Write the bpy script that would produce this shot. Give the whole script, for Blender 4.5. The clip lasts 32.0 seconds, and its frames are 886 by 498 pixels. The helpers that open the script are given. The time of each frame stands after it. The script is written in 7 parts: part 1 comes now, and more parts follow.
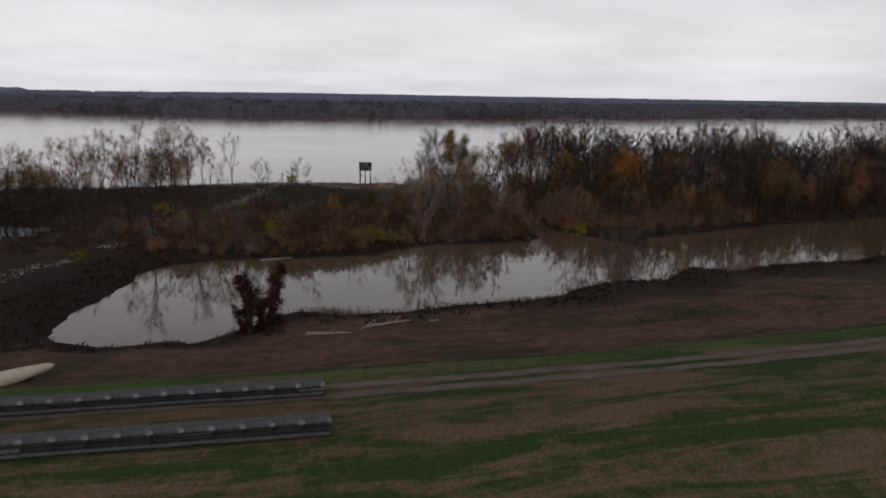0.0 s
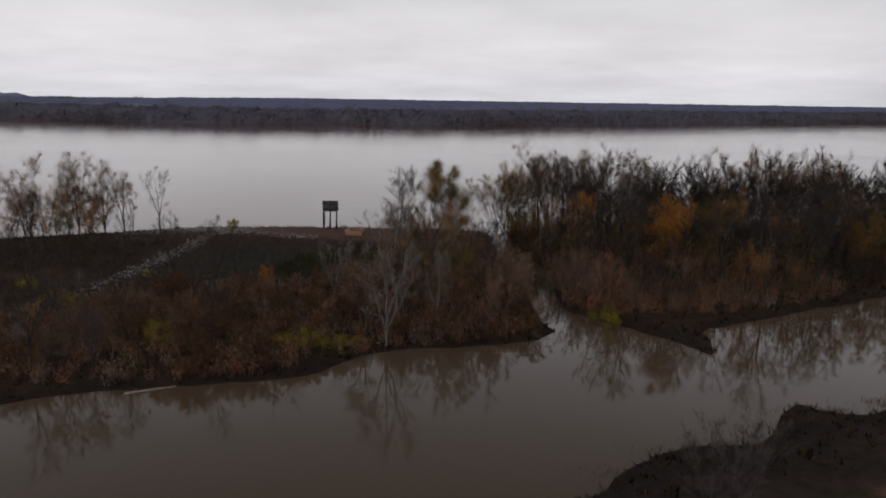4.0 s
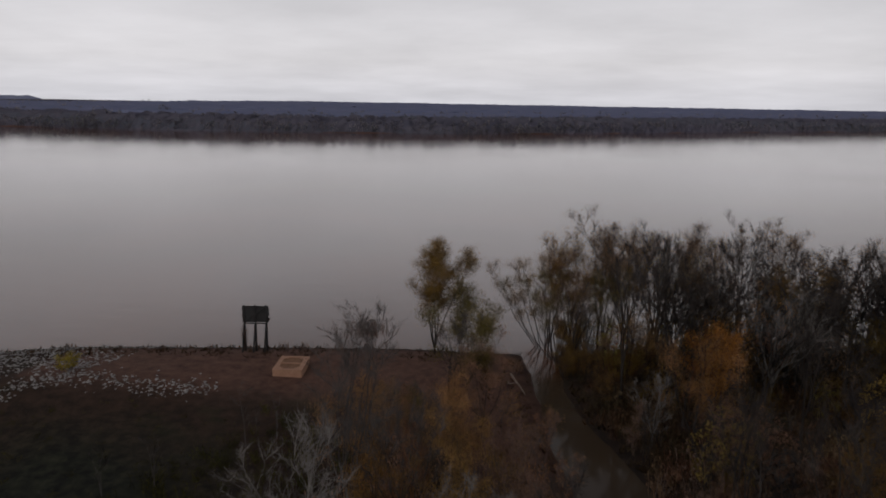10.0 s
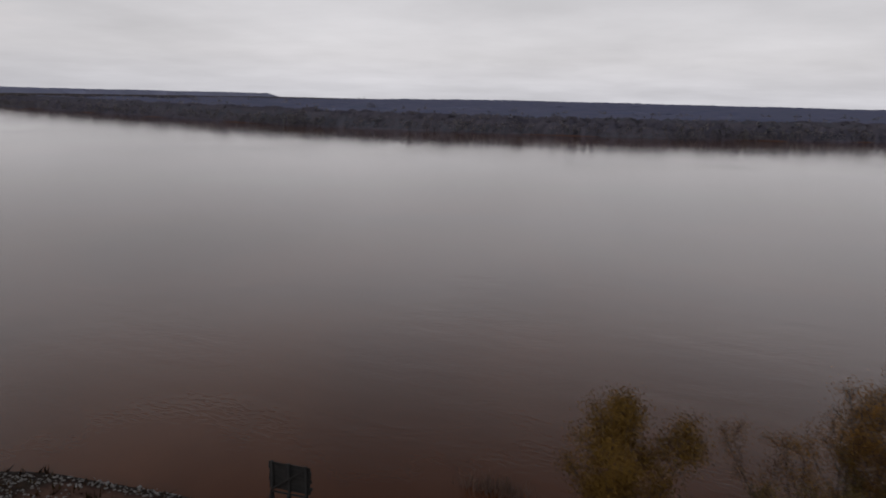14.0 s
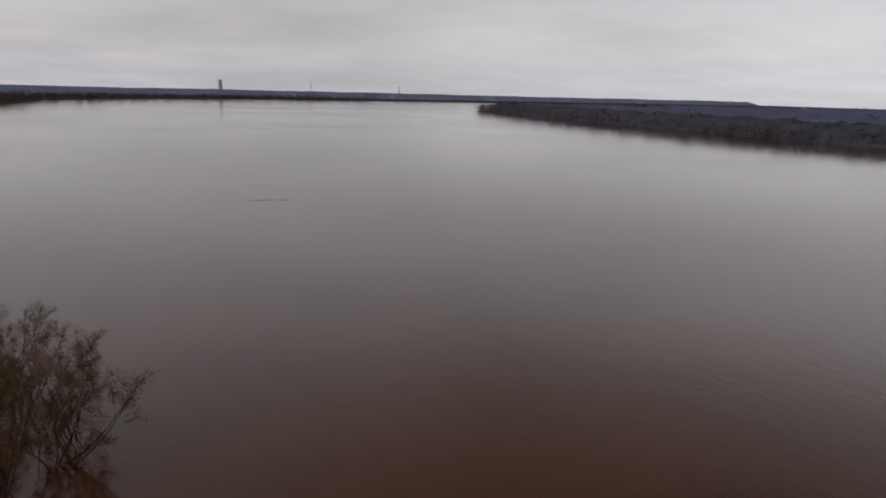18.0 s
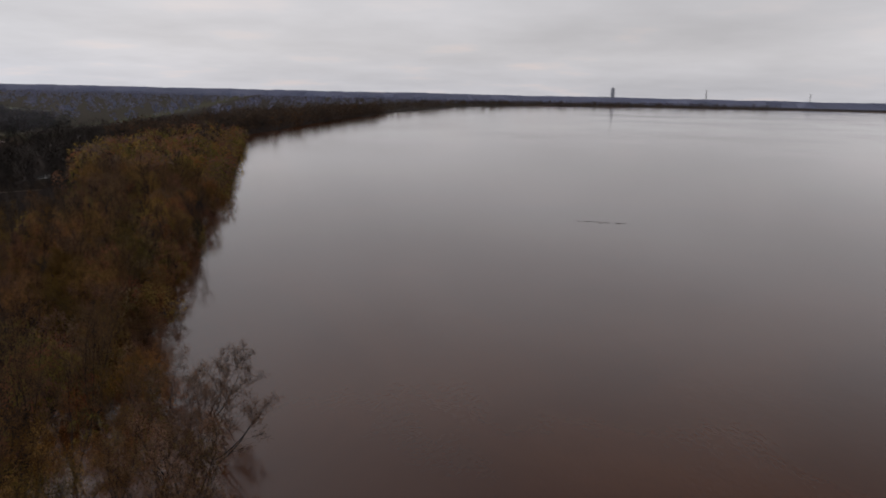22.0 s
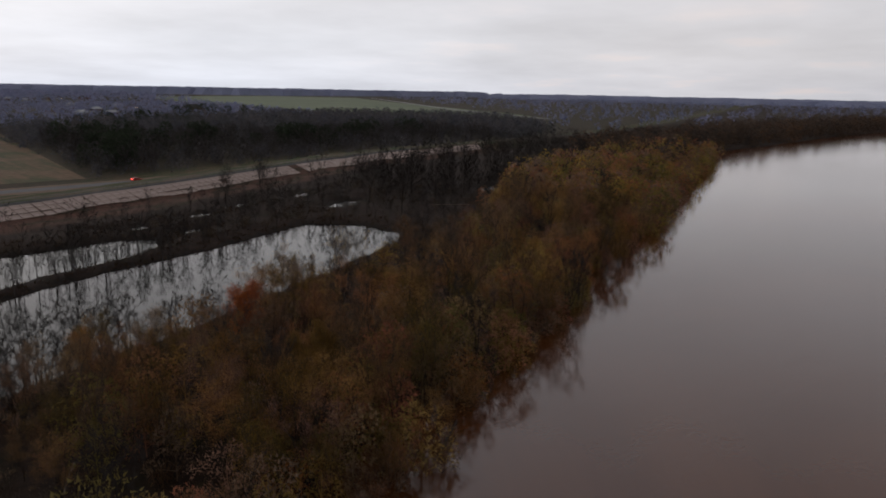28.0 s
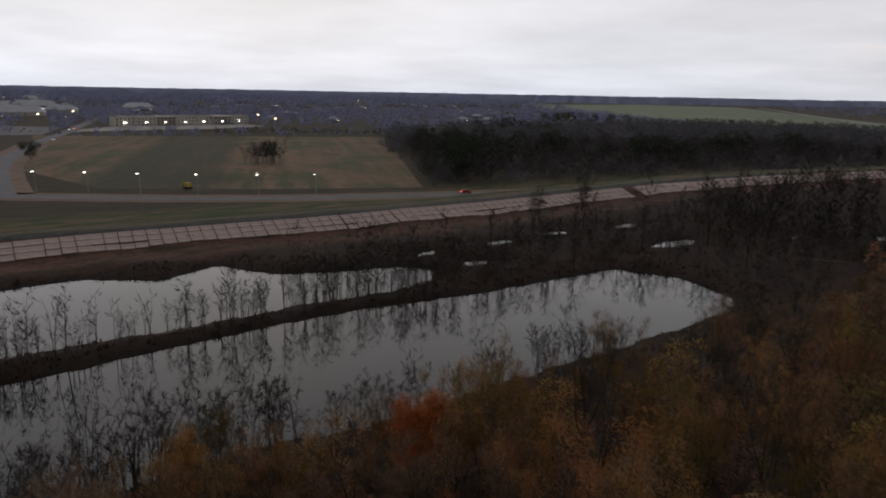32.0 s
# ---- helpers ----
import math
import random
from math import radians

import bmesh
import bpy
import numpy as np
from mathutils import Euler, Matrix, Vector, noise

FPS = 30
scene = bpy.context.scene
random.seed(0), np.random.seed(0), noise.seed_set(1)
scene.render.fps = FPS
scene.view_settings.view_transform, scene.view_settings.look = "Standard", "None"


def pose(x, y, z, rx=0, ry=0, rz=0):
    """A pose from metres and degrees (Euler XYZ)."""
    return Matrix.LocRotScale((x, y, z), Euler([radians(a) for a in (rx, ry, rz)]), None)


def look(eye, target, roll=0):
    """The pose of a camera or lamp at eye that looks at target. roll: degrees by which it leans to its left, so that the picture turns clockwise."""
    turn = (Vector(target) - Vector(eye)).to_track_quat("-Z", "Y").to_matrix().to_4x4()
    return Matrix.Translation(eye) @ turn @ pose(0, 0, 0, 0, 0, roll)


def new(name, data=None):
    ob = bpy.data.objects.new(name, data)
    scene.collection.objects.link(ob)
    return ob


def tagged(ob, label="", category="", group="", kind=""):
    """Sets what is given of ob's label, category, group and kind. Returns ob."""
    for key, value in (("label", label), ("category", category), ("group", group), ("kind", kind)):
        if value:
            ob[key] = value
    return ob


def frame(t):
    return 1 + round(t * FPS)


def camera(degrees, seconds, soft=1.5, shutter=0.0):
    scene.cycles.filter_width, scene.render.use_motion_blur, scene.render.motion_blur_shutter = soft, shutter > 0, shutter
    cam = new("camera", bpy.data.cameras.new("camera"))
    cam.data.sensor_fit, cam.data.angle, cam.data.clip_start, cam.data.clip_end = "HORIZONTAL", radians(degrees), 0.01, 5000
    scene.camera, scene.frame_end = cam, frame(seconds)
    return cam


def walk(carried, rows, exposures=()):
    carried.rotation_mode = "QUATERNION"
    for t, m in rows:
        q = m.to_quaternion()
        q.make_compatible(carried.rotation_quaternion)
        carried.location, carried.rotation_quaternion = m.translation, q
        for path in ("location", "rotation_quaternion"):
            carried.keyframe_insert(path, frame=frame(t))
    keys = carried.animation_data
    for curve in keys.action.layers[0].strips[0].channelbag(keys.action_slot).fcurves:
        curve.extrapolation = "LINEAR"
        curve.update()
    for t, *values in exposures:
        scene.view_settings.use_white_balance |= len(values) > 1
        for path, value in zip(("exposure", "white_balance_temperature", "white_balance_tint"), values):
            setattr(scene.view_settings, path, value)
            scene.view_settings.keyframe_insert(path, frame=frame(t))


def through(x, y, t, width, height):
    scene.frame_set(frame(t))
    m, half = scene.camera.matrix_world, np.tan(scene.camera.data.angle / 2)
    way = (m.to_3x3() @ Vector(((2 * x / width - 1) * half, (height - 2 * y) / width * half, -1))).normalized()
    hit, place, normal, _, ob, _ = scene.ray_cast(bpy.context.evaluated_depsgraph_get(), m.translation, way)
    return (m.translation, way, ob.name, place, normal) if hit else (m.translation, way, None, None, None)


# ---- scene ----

cam = camera(64.82, 32.0, soft=1.8, shutter=0.4)
# seconds, place, yaw, pitch and roll of the drone's camera
PATH = [
    (0.0, -0.00, -0.00, 30.00, 0.02, -12.55, 0.99),
    (0.5, 1.02, 5.72, 30.74, 0.06, -12.51, 1.02),
    (1.0, 1.79, 11.33, 31.35, 0.06, -12.41, 0.99),
    (1.5, 2.48, 17.13, 31.90, 0.09, -12.34, 0.92),
    (2.0, 3.01, 22.96, 32.41, 0.11, -12.32, 0.86),
    (2.5, 3.42, 29.03, 32.93, 0.11, -12.32, 0.84),
    (3.0, 3.74, 35.00, 33.40, 0.11, -12.28, 0.83),
    (3.5, 3.94, 40.98, 33.86, 0.13, -12.25, 0.87),
    (5.5, 4.47, 65.32, 35.69, 0.19, -12.12, 0.95),
    (6.0, 4.71, 71.66, 36.15, 0.27, -12.13, 0.89),
    (6.5, 5.01, 78.00, 36.62, 0.36, -12.16, 0.74),
    (7.0, 5.38, 84.34, 37.08, 0.47, -12.15, 0.65),
    (7.5, 5.58, 90.91, 37.49, 0.52, -12.16, 0.63),
    (8.0, 5.41, 97.89, 37.84, 0.44, -12.18, 0.68),
    (8.5, 5.14, 104.80, 38.12, 0.32, -12.18, 0.80),
    (9.0, 5.04, 111.31, 38.32, 0.27, -12.12, 0.91),
    (9.5, 4.99, 117.73, 38.49, 0.24, -12.04, 0.94),
    (10.0, 4.76, 124.22, 38.65, 1.31, -12.02, 1.01),
    (10.5, 4.70, 130.84, 38.77, 0.66, -12.06, 1.04),
    (11.0, 4.64, 137.41, 38.92, 0.66, -12.13, 1.03),
    (11.5, 4.53, 143.81, 39.06, 1.21, -12.24, 1.02),
    (12.0, 4.47, 150.30, 39.16, 1.72, -12.29, 1.02),
    (12.5, 4.30, 156.71, 39.22, 4.42, -12.34, 1.08),
    (13.0, 4.05, 162.95, 39.27, 8.89, -12.42, 1.19),
    (13.5, 3.87, 169.18, 39.37, 13.46, -12.43, 1.33),
    (14.0, 3.42, 175.46, 39.52, 17.79, -12.42, 1.42),
    (14.5, 2.73, 181.38, 39.66, 21.96, -12.44, 1.44),
    (16.5, -2.81, 202.48, 39.67, 41.08, -12.61, 1.20),
    (17.0, -4.87, 207.32, 39.65, 45.55, -12.66, 1.28),
    (17.5, -7.10, 211.88, 39.61, 50.14, -12.65, 1.36),
    (18.0, -9.43, 216.21, 39.52, 54.85, -12.65, 1.38),
    (18.5, -12.05, 220.23, 39.43, 59.43, -12.69, 1.37),
    (19.0, -14.90, 224.02, 39.35, 63.94, -12.70, 1.34),
    (19.5, -18.02, 227.49, 39.30, 68.38, -12.75, 1.33),
    (20.0, -21.45, 230.86, 39.28, 72.64, -12.76, 1.33),
    (20.5, -25.16, 234.28, 39.27, 76.01, -12.75, 1.32),
    (21.0, -29.12, 237.42, 39.26, 79.29, -12.71, 1.31),
    (21.5, -33.30, 239.87, 39.27, 82.49, -12.70, 1.36),
    (22.0, -37.65, 241.89, 39.27, 85.70, -12.74, 1.33),
    (22.5, -42.03, 243.64, 39.25, 88.85, -12.74, 1.25),
    (23.0, -46.53, 245.19, 39.23, 92.07, -12.74, 1.19),
    (23.5, -51.13, 246.35, 39.25, 95.36, -12.72, 1.18),
    (24.0, -55.86, 247.20, 39.30, 98.65, -12.75, 1.20),
    (24.5, -60.63, 247.69, 39.37, 101.88, -12.73, 1.20),
    (25.0, -65.56, 247.99, 39.46, 105.25, -12.79, 1.16),
    (25.5, -70.35, 247.78, 39.51, 108.34, -12.76, 1.17),
    (27.5, -91.11, 245.00, 39.45, 121.36, -12.78, 1.04),
    (28.0, -96.47, 243.36, 39.48, 124.57, -12.81, 1.03),
    (28.5, -101.72, 241.43, 39.45, 127.75, -12.77, 1.00),
    (29.0, -106.86, 239.30, 39.48, 131.03, -12.76, 1.02),
    (29.5, -111.81, 236.91, 39.51, 134.25, -12.73, 1.07),
    (30.0, -116.46, 234.53, 39.62, 137.52, -12.75, 1.04),
    (30.5, -121.06, 232.04, 39.83, 140.81, -12.74, 1.08),
    (31.0, -125.37, 229.22, 40.10, 144.82, -12.73, 1.09),
    (31.5, -130.11, 225.79, 40.28, 149.59, -12.68, 1.05),
    (32.0, -134.49, 222.18, 40.39, 154.35, -12.68, 1.06),
]
walk(cam, [(t, pose(x, y, z, 90 + p, 0, w) @ pose(0, 0, 0, 0, 0, r)) for t, x, y, z, w, p, r in PATH],
     [(0, 0.14), (3, 0.09), (6, 0.05), (9, 0.0), (12, -0.08), (14.5, -0.10), (17.5, -0.15), (20, -0.08), (23, 0.04), (25.5, 0.08), (29, 0.05), (32, 0.0)])

# ---- world and light ----
SUN_EL, SUN_AZ = radians(24), radians(190)      # hidden behind the overcast, to the south


def make_world():
    world = bpy.data.worlds.new("overcast")
    scene.world = world
    world.use_nodes = True
    nt = world.node_tree
    nt.nodes.clear()
    N, L = nt.nodes.new, nt.links.new
    out, bg, add = N("ShaderNodeOutputWorld"), N("ShaderNodeBackground"), N("ShaderNodeAddShader")
    sky = N("ShaderNodeTexSky")
    sky.sky_type, sky.sun_disc, sky.sun_elevation, sky.sun_rotation = "NISHITA", False, SUN_EL, radians(190)
    sky.dust_density, sky.air_density = 3.0, 1.5
    bgs = N("ShaderNodeBackground")
    bgs.inputs[1].default_value = 0.003
    L(sky.outputs[0], bgs.inputs[0])
    tc = N("ShaderNodeTexCoord")
    sep = N("ShaderNodeSeparateXYZ")
    L(tc.outputs["Generated"], sep.inputs[0])
    # height in the sky
    ramp = N("ShaderNodeValToRGB")
    L(sep.outputs[2], ramp.inputs[0])
    e = ramp.color_ramp.elements
    e[0].position, e[0].color = 0.0, (0.605, 0.598, 0.635, 1)
    e[1].position, e[1].color = 1.0, (0.275, 0.270, 0.295, 1)
    k = e.new(0.05)
    k.color = (0.640, 0.626, 0.650, 1)
    k = e.new(0.24)
    k.color = (0.606, 0.596, 0.628, 1)
    k = e.new(0.5)
    k.color = (0.448, 0.438, 0.470, 1)
    # streaks of cloud, flattened towards the horizon
    flat = N("ShaderNodeVectorMath")
    flat.operation = "DIVIDE"
    comb = N("ShaderNodeCombineXYZ")
    lift = N("ShaderNodeMath")
    lift.operation = "ADD"
    lift.inputs[1].default_value = 0.12
    L(sep.outputs[2], lift.inputs[0])
    for i in range(2):
        L(lift.outputs[0], comb.inputs[i])
    comb.inputs[2].default_value = 1.0
    L(tc.outputs["Generated"], flat.inputs[0])
    L(comb.outputs[0], flat.inputs[1])
    noi = N("ShaderNodeTexNoise")
    noi.inputs["Scale"].default_value, noi.inputs["Detail"].default_value, noi.inputs["Roughness"].default_value = 0.55, 6, 0.55
    L(flat.outputs[0], noi.inputs["Vector"])
    band = N("ShaderNodeMapRange")
    band.inputs[1].default_value, band.inputs[2].default_value = 0.35, 0.68
    band.inputs[3].default_value, band.inputs[4].default_value = 0.88, 1.10
    L(noi.outputs[0], band.inputs[0])
    # the south is brighter
    dot = N("ShaderNodeVectorMath")
    dot.operation = "DOT_PRODUCT"
    dot.inputs[1].default_value = (0.10, -0.92, 0.35)
    L(tc.outputs["Generated"], dot.inputs[0])
    half = N("ShaderNodeMath")
    half.operation = "MULTIPLY_ADD"
    half.inputs[1].default_value = half.inputs[2].default_value = 0.5
    L(dot.outputs["Value"], half.inputs[0])
    south = N("ShaderNodeValToRGB")
    se = south.color_ramp.elements
    se[0].position, se[0].color = 0.0, (0.80, 0.80, 0.80, 1)
    se[1].position, se[1].color = 1.0, (1.0, 1.0, 1.0, 1)
    for p, v in ((0.10, 0.80), (0.24, 0.62), (0.5, 0.69), (0.6, 0.76), (0.72, 0.82), (0.9, 0.95)):
        k = se.new(p)
        k.color = (v, v, v, 1)
    L(half.outputs[0], south.inputs[0])
    m1, m2 = N("ShaderNodeVectorMath"), N("ShaderNodeVectorMath")
    m1.operation = m2.operation = "SCALE"
    L(ramp.outputs[0], m1.inputs[0])
    L(band.outputs[0], m1.inputs["Scale"])
    L(m1.outputs[0], m2.inputs[0])
    L(south.outputs[0], m2.inputs["Scale"])
    high = N("ShaderNodeMapRange")
    high.inputs[1].default_value, high.inputs[2].default_value = 0.30, 0.58
    L(sep.outputs[2], high.inputs[0])
    side = N("ShaderNodeVectorMath")
    side.operation = "DOT_PRODUCT"
    side.inputs[1].default_value = (-0.45, -0.89, 0.0)
    L(tc.outputs["Generated"], side.inputs[0])
    glow = N("ShaderNodeMapRange")
    glow.inputs[1].default_value, glow.inputs[2].default_value = -0.22, 0.75
    glow.inputs[3].default_value, glow.inputs[4].default_value = -0.78, 0.54
    L(side.outputs["Value"], glow.inputs[0])
    prod = N("ShaderNodeMath")
    prod.operation = "MULTIPLY"
    L(high.outputs[0], prod.inputs[0])
    L(glow.outputs[0], prod.inputs[1])
    more = N("ShaderNodeMath")
    more.operation = "ADD"
    more.inputs[1].default_value = 1.0
    L(prod.outputs[0], more.inputs[0])
    m3 = N("ShaderNodeVectorMath")
    m3.operation = "SCALE"
    L(m2.outputs[0], m3.inputs[0])
    L(more.outputs[0], m3.inputs["Scale"])
    streak = N("ShaderNodeTexNoise")
    streak.inputs["Scale"].default_value, streak.inputs["Detail"].default_value = 1.1, 4
    L(flat.outputs[0], streak.inputs["Vector"])
    lit_ = N("ShaderNodeMapRange")
    lit_.inputs[1].default_value, lit_.inputs[2].default_value = 0.56, 0.70
    L(streak.outputs[0], lit_.inputs[0])
    low_sky = N("ShaderNodeMapRange")
    low_sky.inputs[1].default_value, low_sky.inputs[2].default_value = 0.16, 0.06
    L(sep.outputs[2], low_sky.inputs[0])
    warm = N("ShaderNodeMath")
    warm.operation = "MULTIPLY"
    L(lit_.outputs[0], warm.inputs[0])
    L(low_sky.outputs[0], warm.inputs[1])
    tint = N("ShaderNodeMix")
    tint.data_type, tint.blend_type = "RGBA", "MULTIPLY"
    tint.inputs[7].default_value = (1.08, 1.0, 0.95, 1)
    west = N("ShaderNodeMapRange")
    west.inputs[1].default_value, west.inputs[2].default_value = -0.70, -0.92
    L(sep.outputs[0], west.inputs[0])
    both_ = N("ShaderNodeMath")
    both_.operation = "MULTIPLY"
    L(warm.outputs[0], both_.inputs[0])
    L(west.outputs[0], both_.inputs[1])
    L(both_.outputs[0], tint.inputs[0])
    L(m3.outputs[0], tint.inputs[6])
    blue = N("ShaderNodeMix")
    blue.data_type, blue.blend_type = "RGBA", "MULTIPLY"
    blue.inputs[7].default_value = (0.94, 0.99, 1.04, 1)
    far_south = N("ShaderNodeMapRange")
    far_south.inputs[1].default_value, far_south.inputs[2].default_value = -0.30, -0.80
    L(sep.outputs[1], far_south.inputs[0])
    low_south = N("ShaderNodeMath")
    low_south.operation = "MULTIPLY"
    L(far_south.outputs[0], low_south.inputs[0])
    L(low_sky.outputs[0], low_south.inputs[1])
    L(low_south.outputs[0], blue.inputs[0])
    L(tint.outputs[2], blue.inputs[6])
    L(blue.outputs[2], bg.inputs[0])
    bg.inputs[1].default_value = 1.36
    L(bg.outputs[0], add.inputs[0])
    L(bgs.outputs[0], add.inputs[1])
    L(add.outputs[0], out.inputs[0])


make_world()
sun = new("sun", bpy.data.lights.new("sun", "SUN"))
sun.data.energy, sun.data.angle, sun.data.color = 0.25, radians(80), (1.0, 0.95, 0.88)
sun.matrix_world = look((0, 0, 300), (-0.17 * -300, 300 * 0.92, 300 - 300 * 0.42))

# ---- materials ----


class Mat:
    """A small builder for a node material."""

    def __init__(self, name, rough=0.8, metal=0.0, spec=0.3):
        self.m = bpy.data.materials.new(name)
        self.m.use_nodes = True
        self.t = self.m.node_tree
        self.b = self.t.nodes["Principled BSDF"]
        self.b.inputs["Roughness"].default_value = rough
        self.b.inputs["Metallic"].default_value = metal
        self.b.inputs["Specular IOR Level"].default_value = spec
        self.co = self.t.nodes.new("ShaderNodeTexCoord")

    def n(self, kind, **kw):
        node = self.t.nodes.new(kind)
        for k, v in kw.items():
            node.inputs[k.replace("_", " ")].default_value = v
        return node

    def link(self, a, b):
        self.t.links.new(a, b)

    def coords(self, scale=(1, 1, 1), turn=0.0, source="Object"):
        rot, mp = self.n("ShaderNodeMapping"), self.n("ShaderNodeMapping")
        rot.inputs["Rotation"].default_value, mp.inputs["Scale"].default_value = (0, 0, radians(turn)), scale
        self.link(self.co.outputs[source], rot.inputs[0])
        self.link(rot.outputs[0], mp.inputs[0])
        return mp.outputs[0]

    def noise(self, scale, detail=5.0, rough=0.6, co=None, warp=0.0):
        no = self.n("ShaderNodeTexNoise", Scale=scale, Detail=detail, Roughness=rough, Distortion=warp)
        self.link(co or self.co.outputs["Object"], no.inputs["Vector"])
        return no.outputs[0]

    def ramp(self, fac, stops):
        r = self.n("ShaderNodeValToRGB")
        el = r.color_ramp.elements
        for i, (p, c) in enumerate(stops):
            k = el[i] if i < 2 else el.new(p)
            k.position, k.color = p, (*c, 1)
        self.link(fac, r.inputs[0])
        return r.outputs[0]

    def mix(self, fac, a, b):
        mx = self.t.nodes.new("ShaderNodeMix")
        mx.data_type = "RGBA"
        for v, i in ((fac, 0), (a, 6), (b, 7)):
            if isinstance(v, (float, int)):
                mx.inputs[i].default_value = v
            elif isinstance(v, tuple):
                mx.inputs[i].default_value = (*v, 1)
            else:
                self.link(v, mx.inputs[i])
        return mx.outputs[2]

    def step(self, fac, lo, hi, a=0.0, b=1.0):
        r = self.n("ShaderNodeMapRange")
        for i, v in enumerate((lo, hi, a, b)):
            r.inputs[i + 1].default_value = v
        self.link(fac, r.inputs[0])
        return r.outputs[0]

    def color(self, c):
        if isinstance(c, tuple):
            self.b.inputs["Base Color"].default_value = (*c, 1)
        else:
            self.link(c, self.b.inputs["Base Color"])
        return self

    def bump(self, height, strength=0.4, dist=0.05):
        bp = self.n("ShaderNodeBump", Strength=strength, Distance=dist)
        self.link(height, bp.inputs["Height"])
        self.link(bp.outputs[0], self.b.inputs["Normal"])
        return self


def simple(name, a, b, scale, rough=0.85, bump=0.4, dist=0.05, detail=5, metal=0.0, spec=0.3, stretch=(1, 1, 1)):
    """Two tones by noise, finer grain on top, and relief."""
    k = Mat(name, rough, metal, spec)
    co = k.coords(stretch)
    big, fine = k.noise(scale, detail, 0.6, co), k.noise(scale * 9, 4, 0.6, co)
    c = k.ramp(big, [(0.3, a), (0.7, b)])
    c = k.mix(k.step(fine, 0.35, 0.75, 0.0, 0.45), c, tuple(v * 0.55 for v in a))
    k.color(c).bump(fine, bump, dist)
    return k.m


def thin(k, colour, gain=1.0, through=0.4):
    """A thin matt leaf that shows the light falling on either side."""
    up = k.n("ShaderNodeVectorMath")
    up.operation = "SCALE"
    up.inputs["Scale"].default_value = gain
    k.link(colour, up.inputs[0])
    d, t, m = k.t.nodes.new("ShaderNodeBsdfDiffuse"), k.t.nodes.new("ShaderNodeBsdfTranslucent"), k.t.nodes.new("ShaderNodeMixShader")
    for s, i in ((d, 1), (t, 2)):
        k.link(up.outputs[0], s.inputs["Color"])
        k.link(s.outputs[0], m.inputs[i])
    m.inputs[0].default_value = through
    k.link(m.outputs[0], k.t.nodes["Material Output"].inputs["Surface"])
    return k.m


def leaf_material(name, stops, hue_by_tree=True, spread=0.02, gain=1.9, through=0.32, mottle=0.25):
    """Leaf colours: one tone a tree, another spread leaf by leaf."""
    k = Mat(name, 0.7, 0.0, 0.2)
    info, geo = k.t.nodes.new("ShaderNodeObjectInfo"), k.t.nodes.new("ShaderNodeNewGeometry")
    own = k.t.nodes.new("ShaderNodeAttribute")
    own.attribute_name = "tint"
    tree = k.ramp(info.outputs["Random"] if hue_by_tree else own.outputs["Fac"], stops)
    patch = k.step(k.noise(spread, 3), 0.35, 0.65, 0.0, 0.25)
    tree = k.mix(patch, tree, tuple(sum(s[1][i] for s in stops) / len(stops) for i in range(3)))
    leaf = k.ramp(geo.outputs["Random Per Island"], [(0.0, tuple(v * 0.5 for v in stops[0][1])), (1.0, tuple(min(1, v * 1.6) for v in stops[-1][1]))])
    return thin(k, k.mix(mottle, tree, leaf), gain, through)


def grass_tones(k, fine, grain):
    """Green grass and dead straw in streaks along the levee."""
    streak = k.noise(1.0, 5, 0.66, k.coords((0.055, 0.34, 1.0), -14.0), 0.6)
    green = k.mix(k.step(grain, 0.32, 0.7), (0.019, 0.036, 0.008), (0.044, 0.072, 0.016))
    straw = k.mix(k.step(grain, 0.32, 0.7), (0.084, 0.054, 0.032), (0.180, 0.118, 0.072))
    both, half = k.n("ShaderNodeMath"), k.n("ShaderNodeMath")
    both.operation, half.operation = "MULTIPLY_ADD", "MULTIPLY"
    both.inputs[1].default_value, half.inputs[1].default_value = 0.80, 0.20
    k.link(streak, both.inputs[0])
    k.link(fine, half.inputs[0])
    k.link(half.outputs[0], both.inputs[2])
    lush = k.t.nodes.new("ShaderNodeAttribute")
    lush.attribute_name = "lush"
    return k.mix(lush.outputs["Fac"], k.mix(k.step(both.outputs[0], 0.455, 0.575), green, straw), k.mix(k.step(grain, 0.32, 0.7), (0.030, 0.070, 0.010), (0.070, 0.130, 0.022)))


def turf_material():
    k = Mat("turf", 0.9, 0.0, 0.15)
    return thin(k, grass_tones(k, k.noise(0.7, 5, 0.65), k.noise(4.0, 3, 0.7)), 1.5)


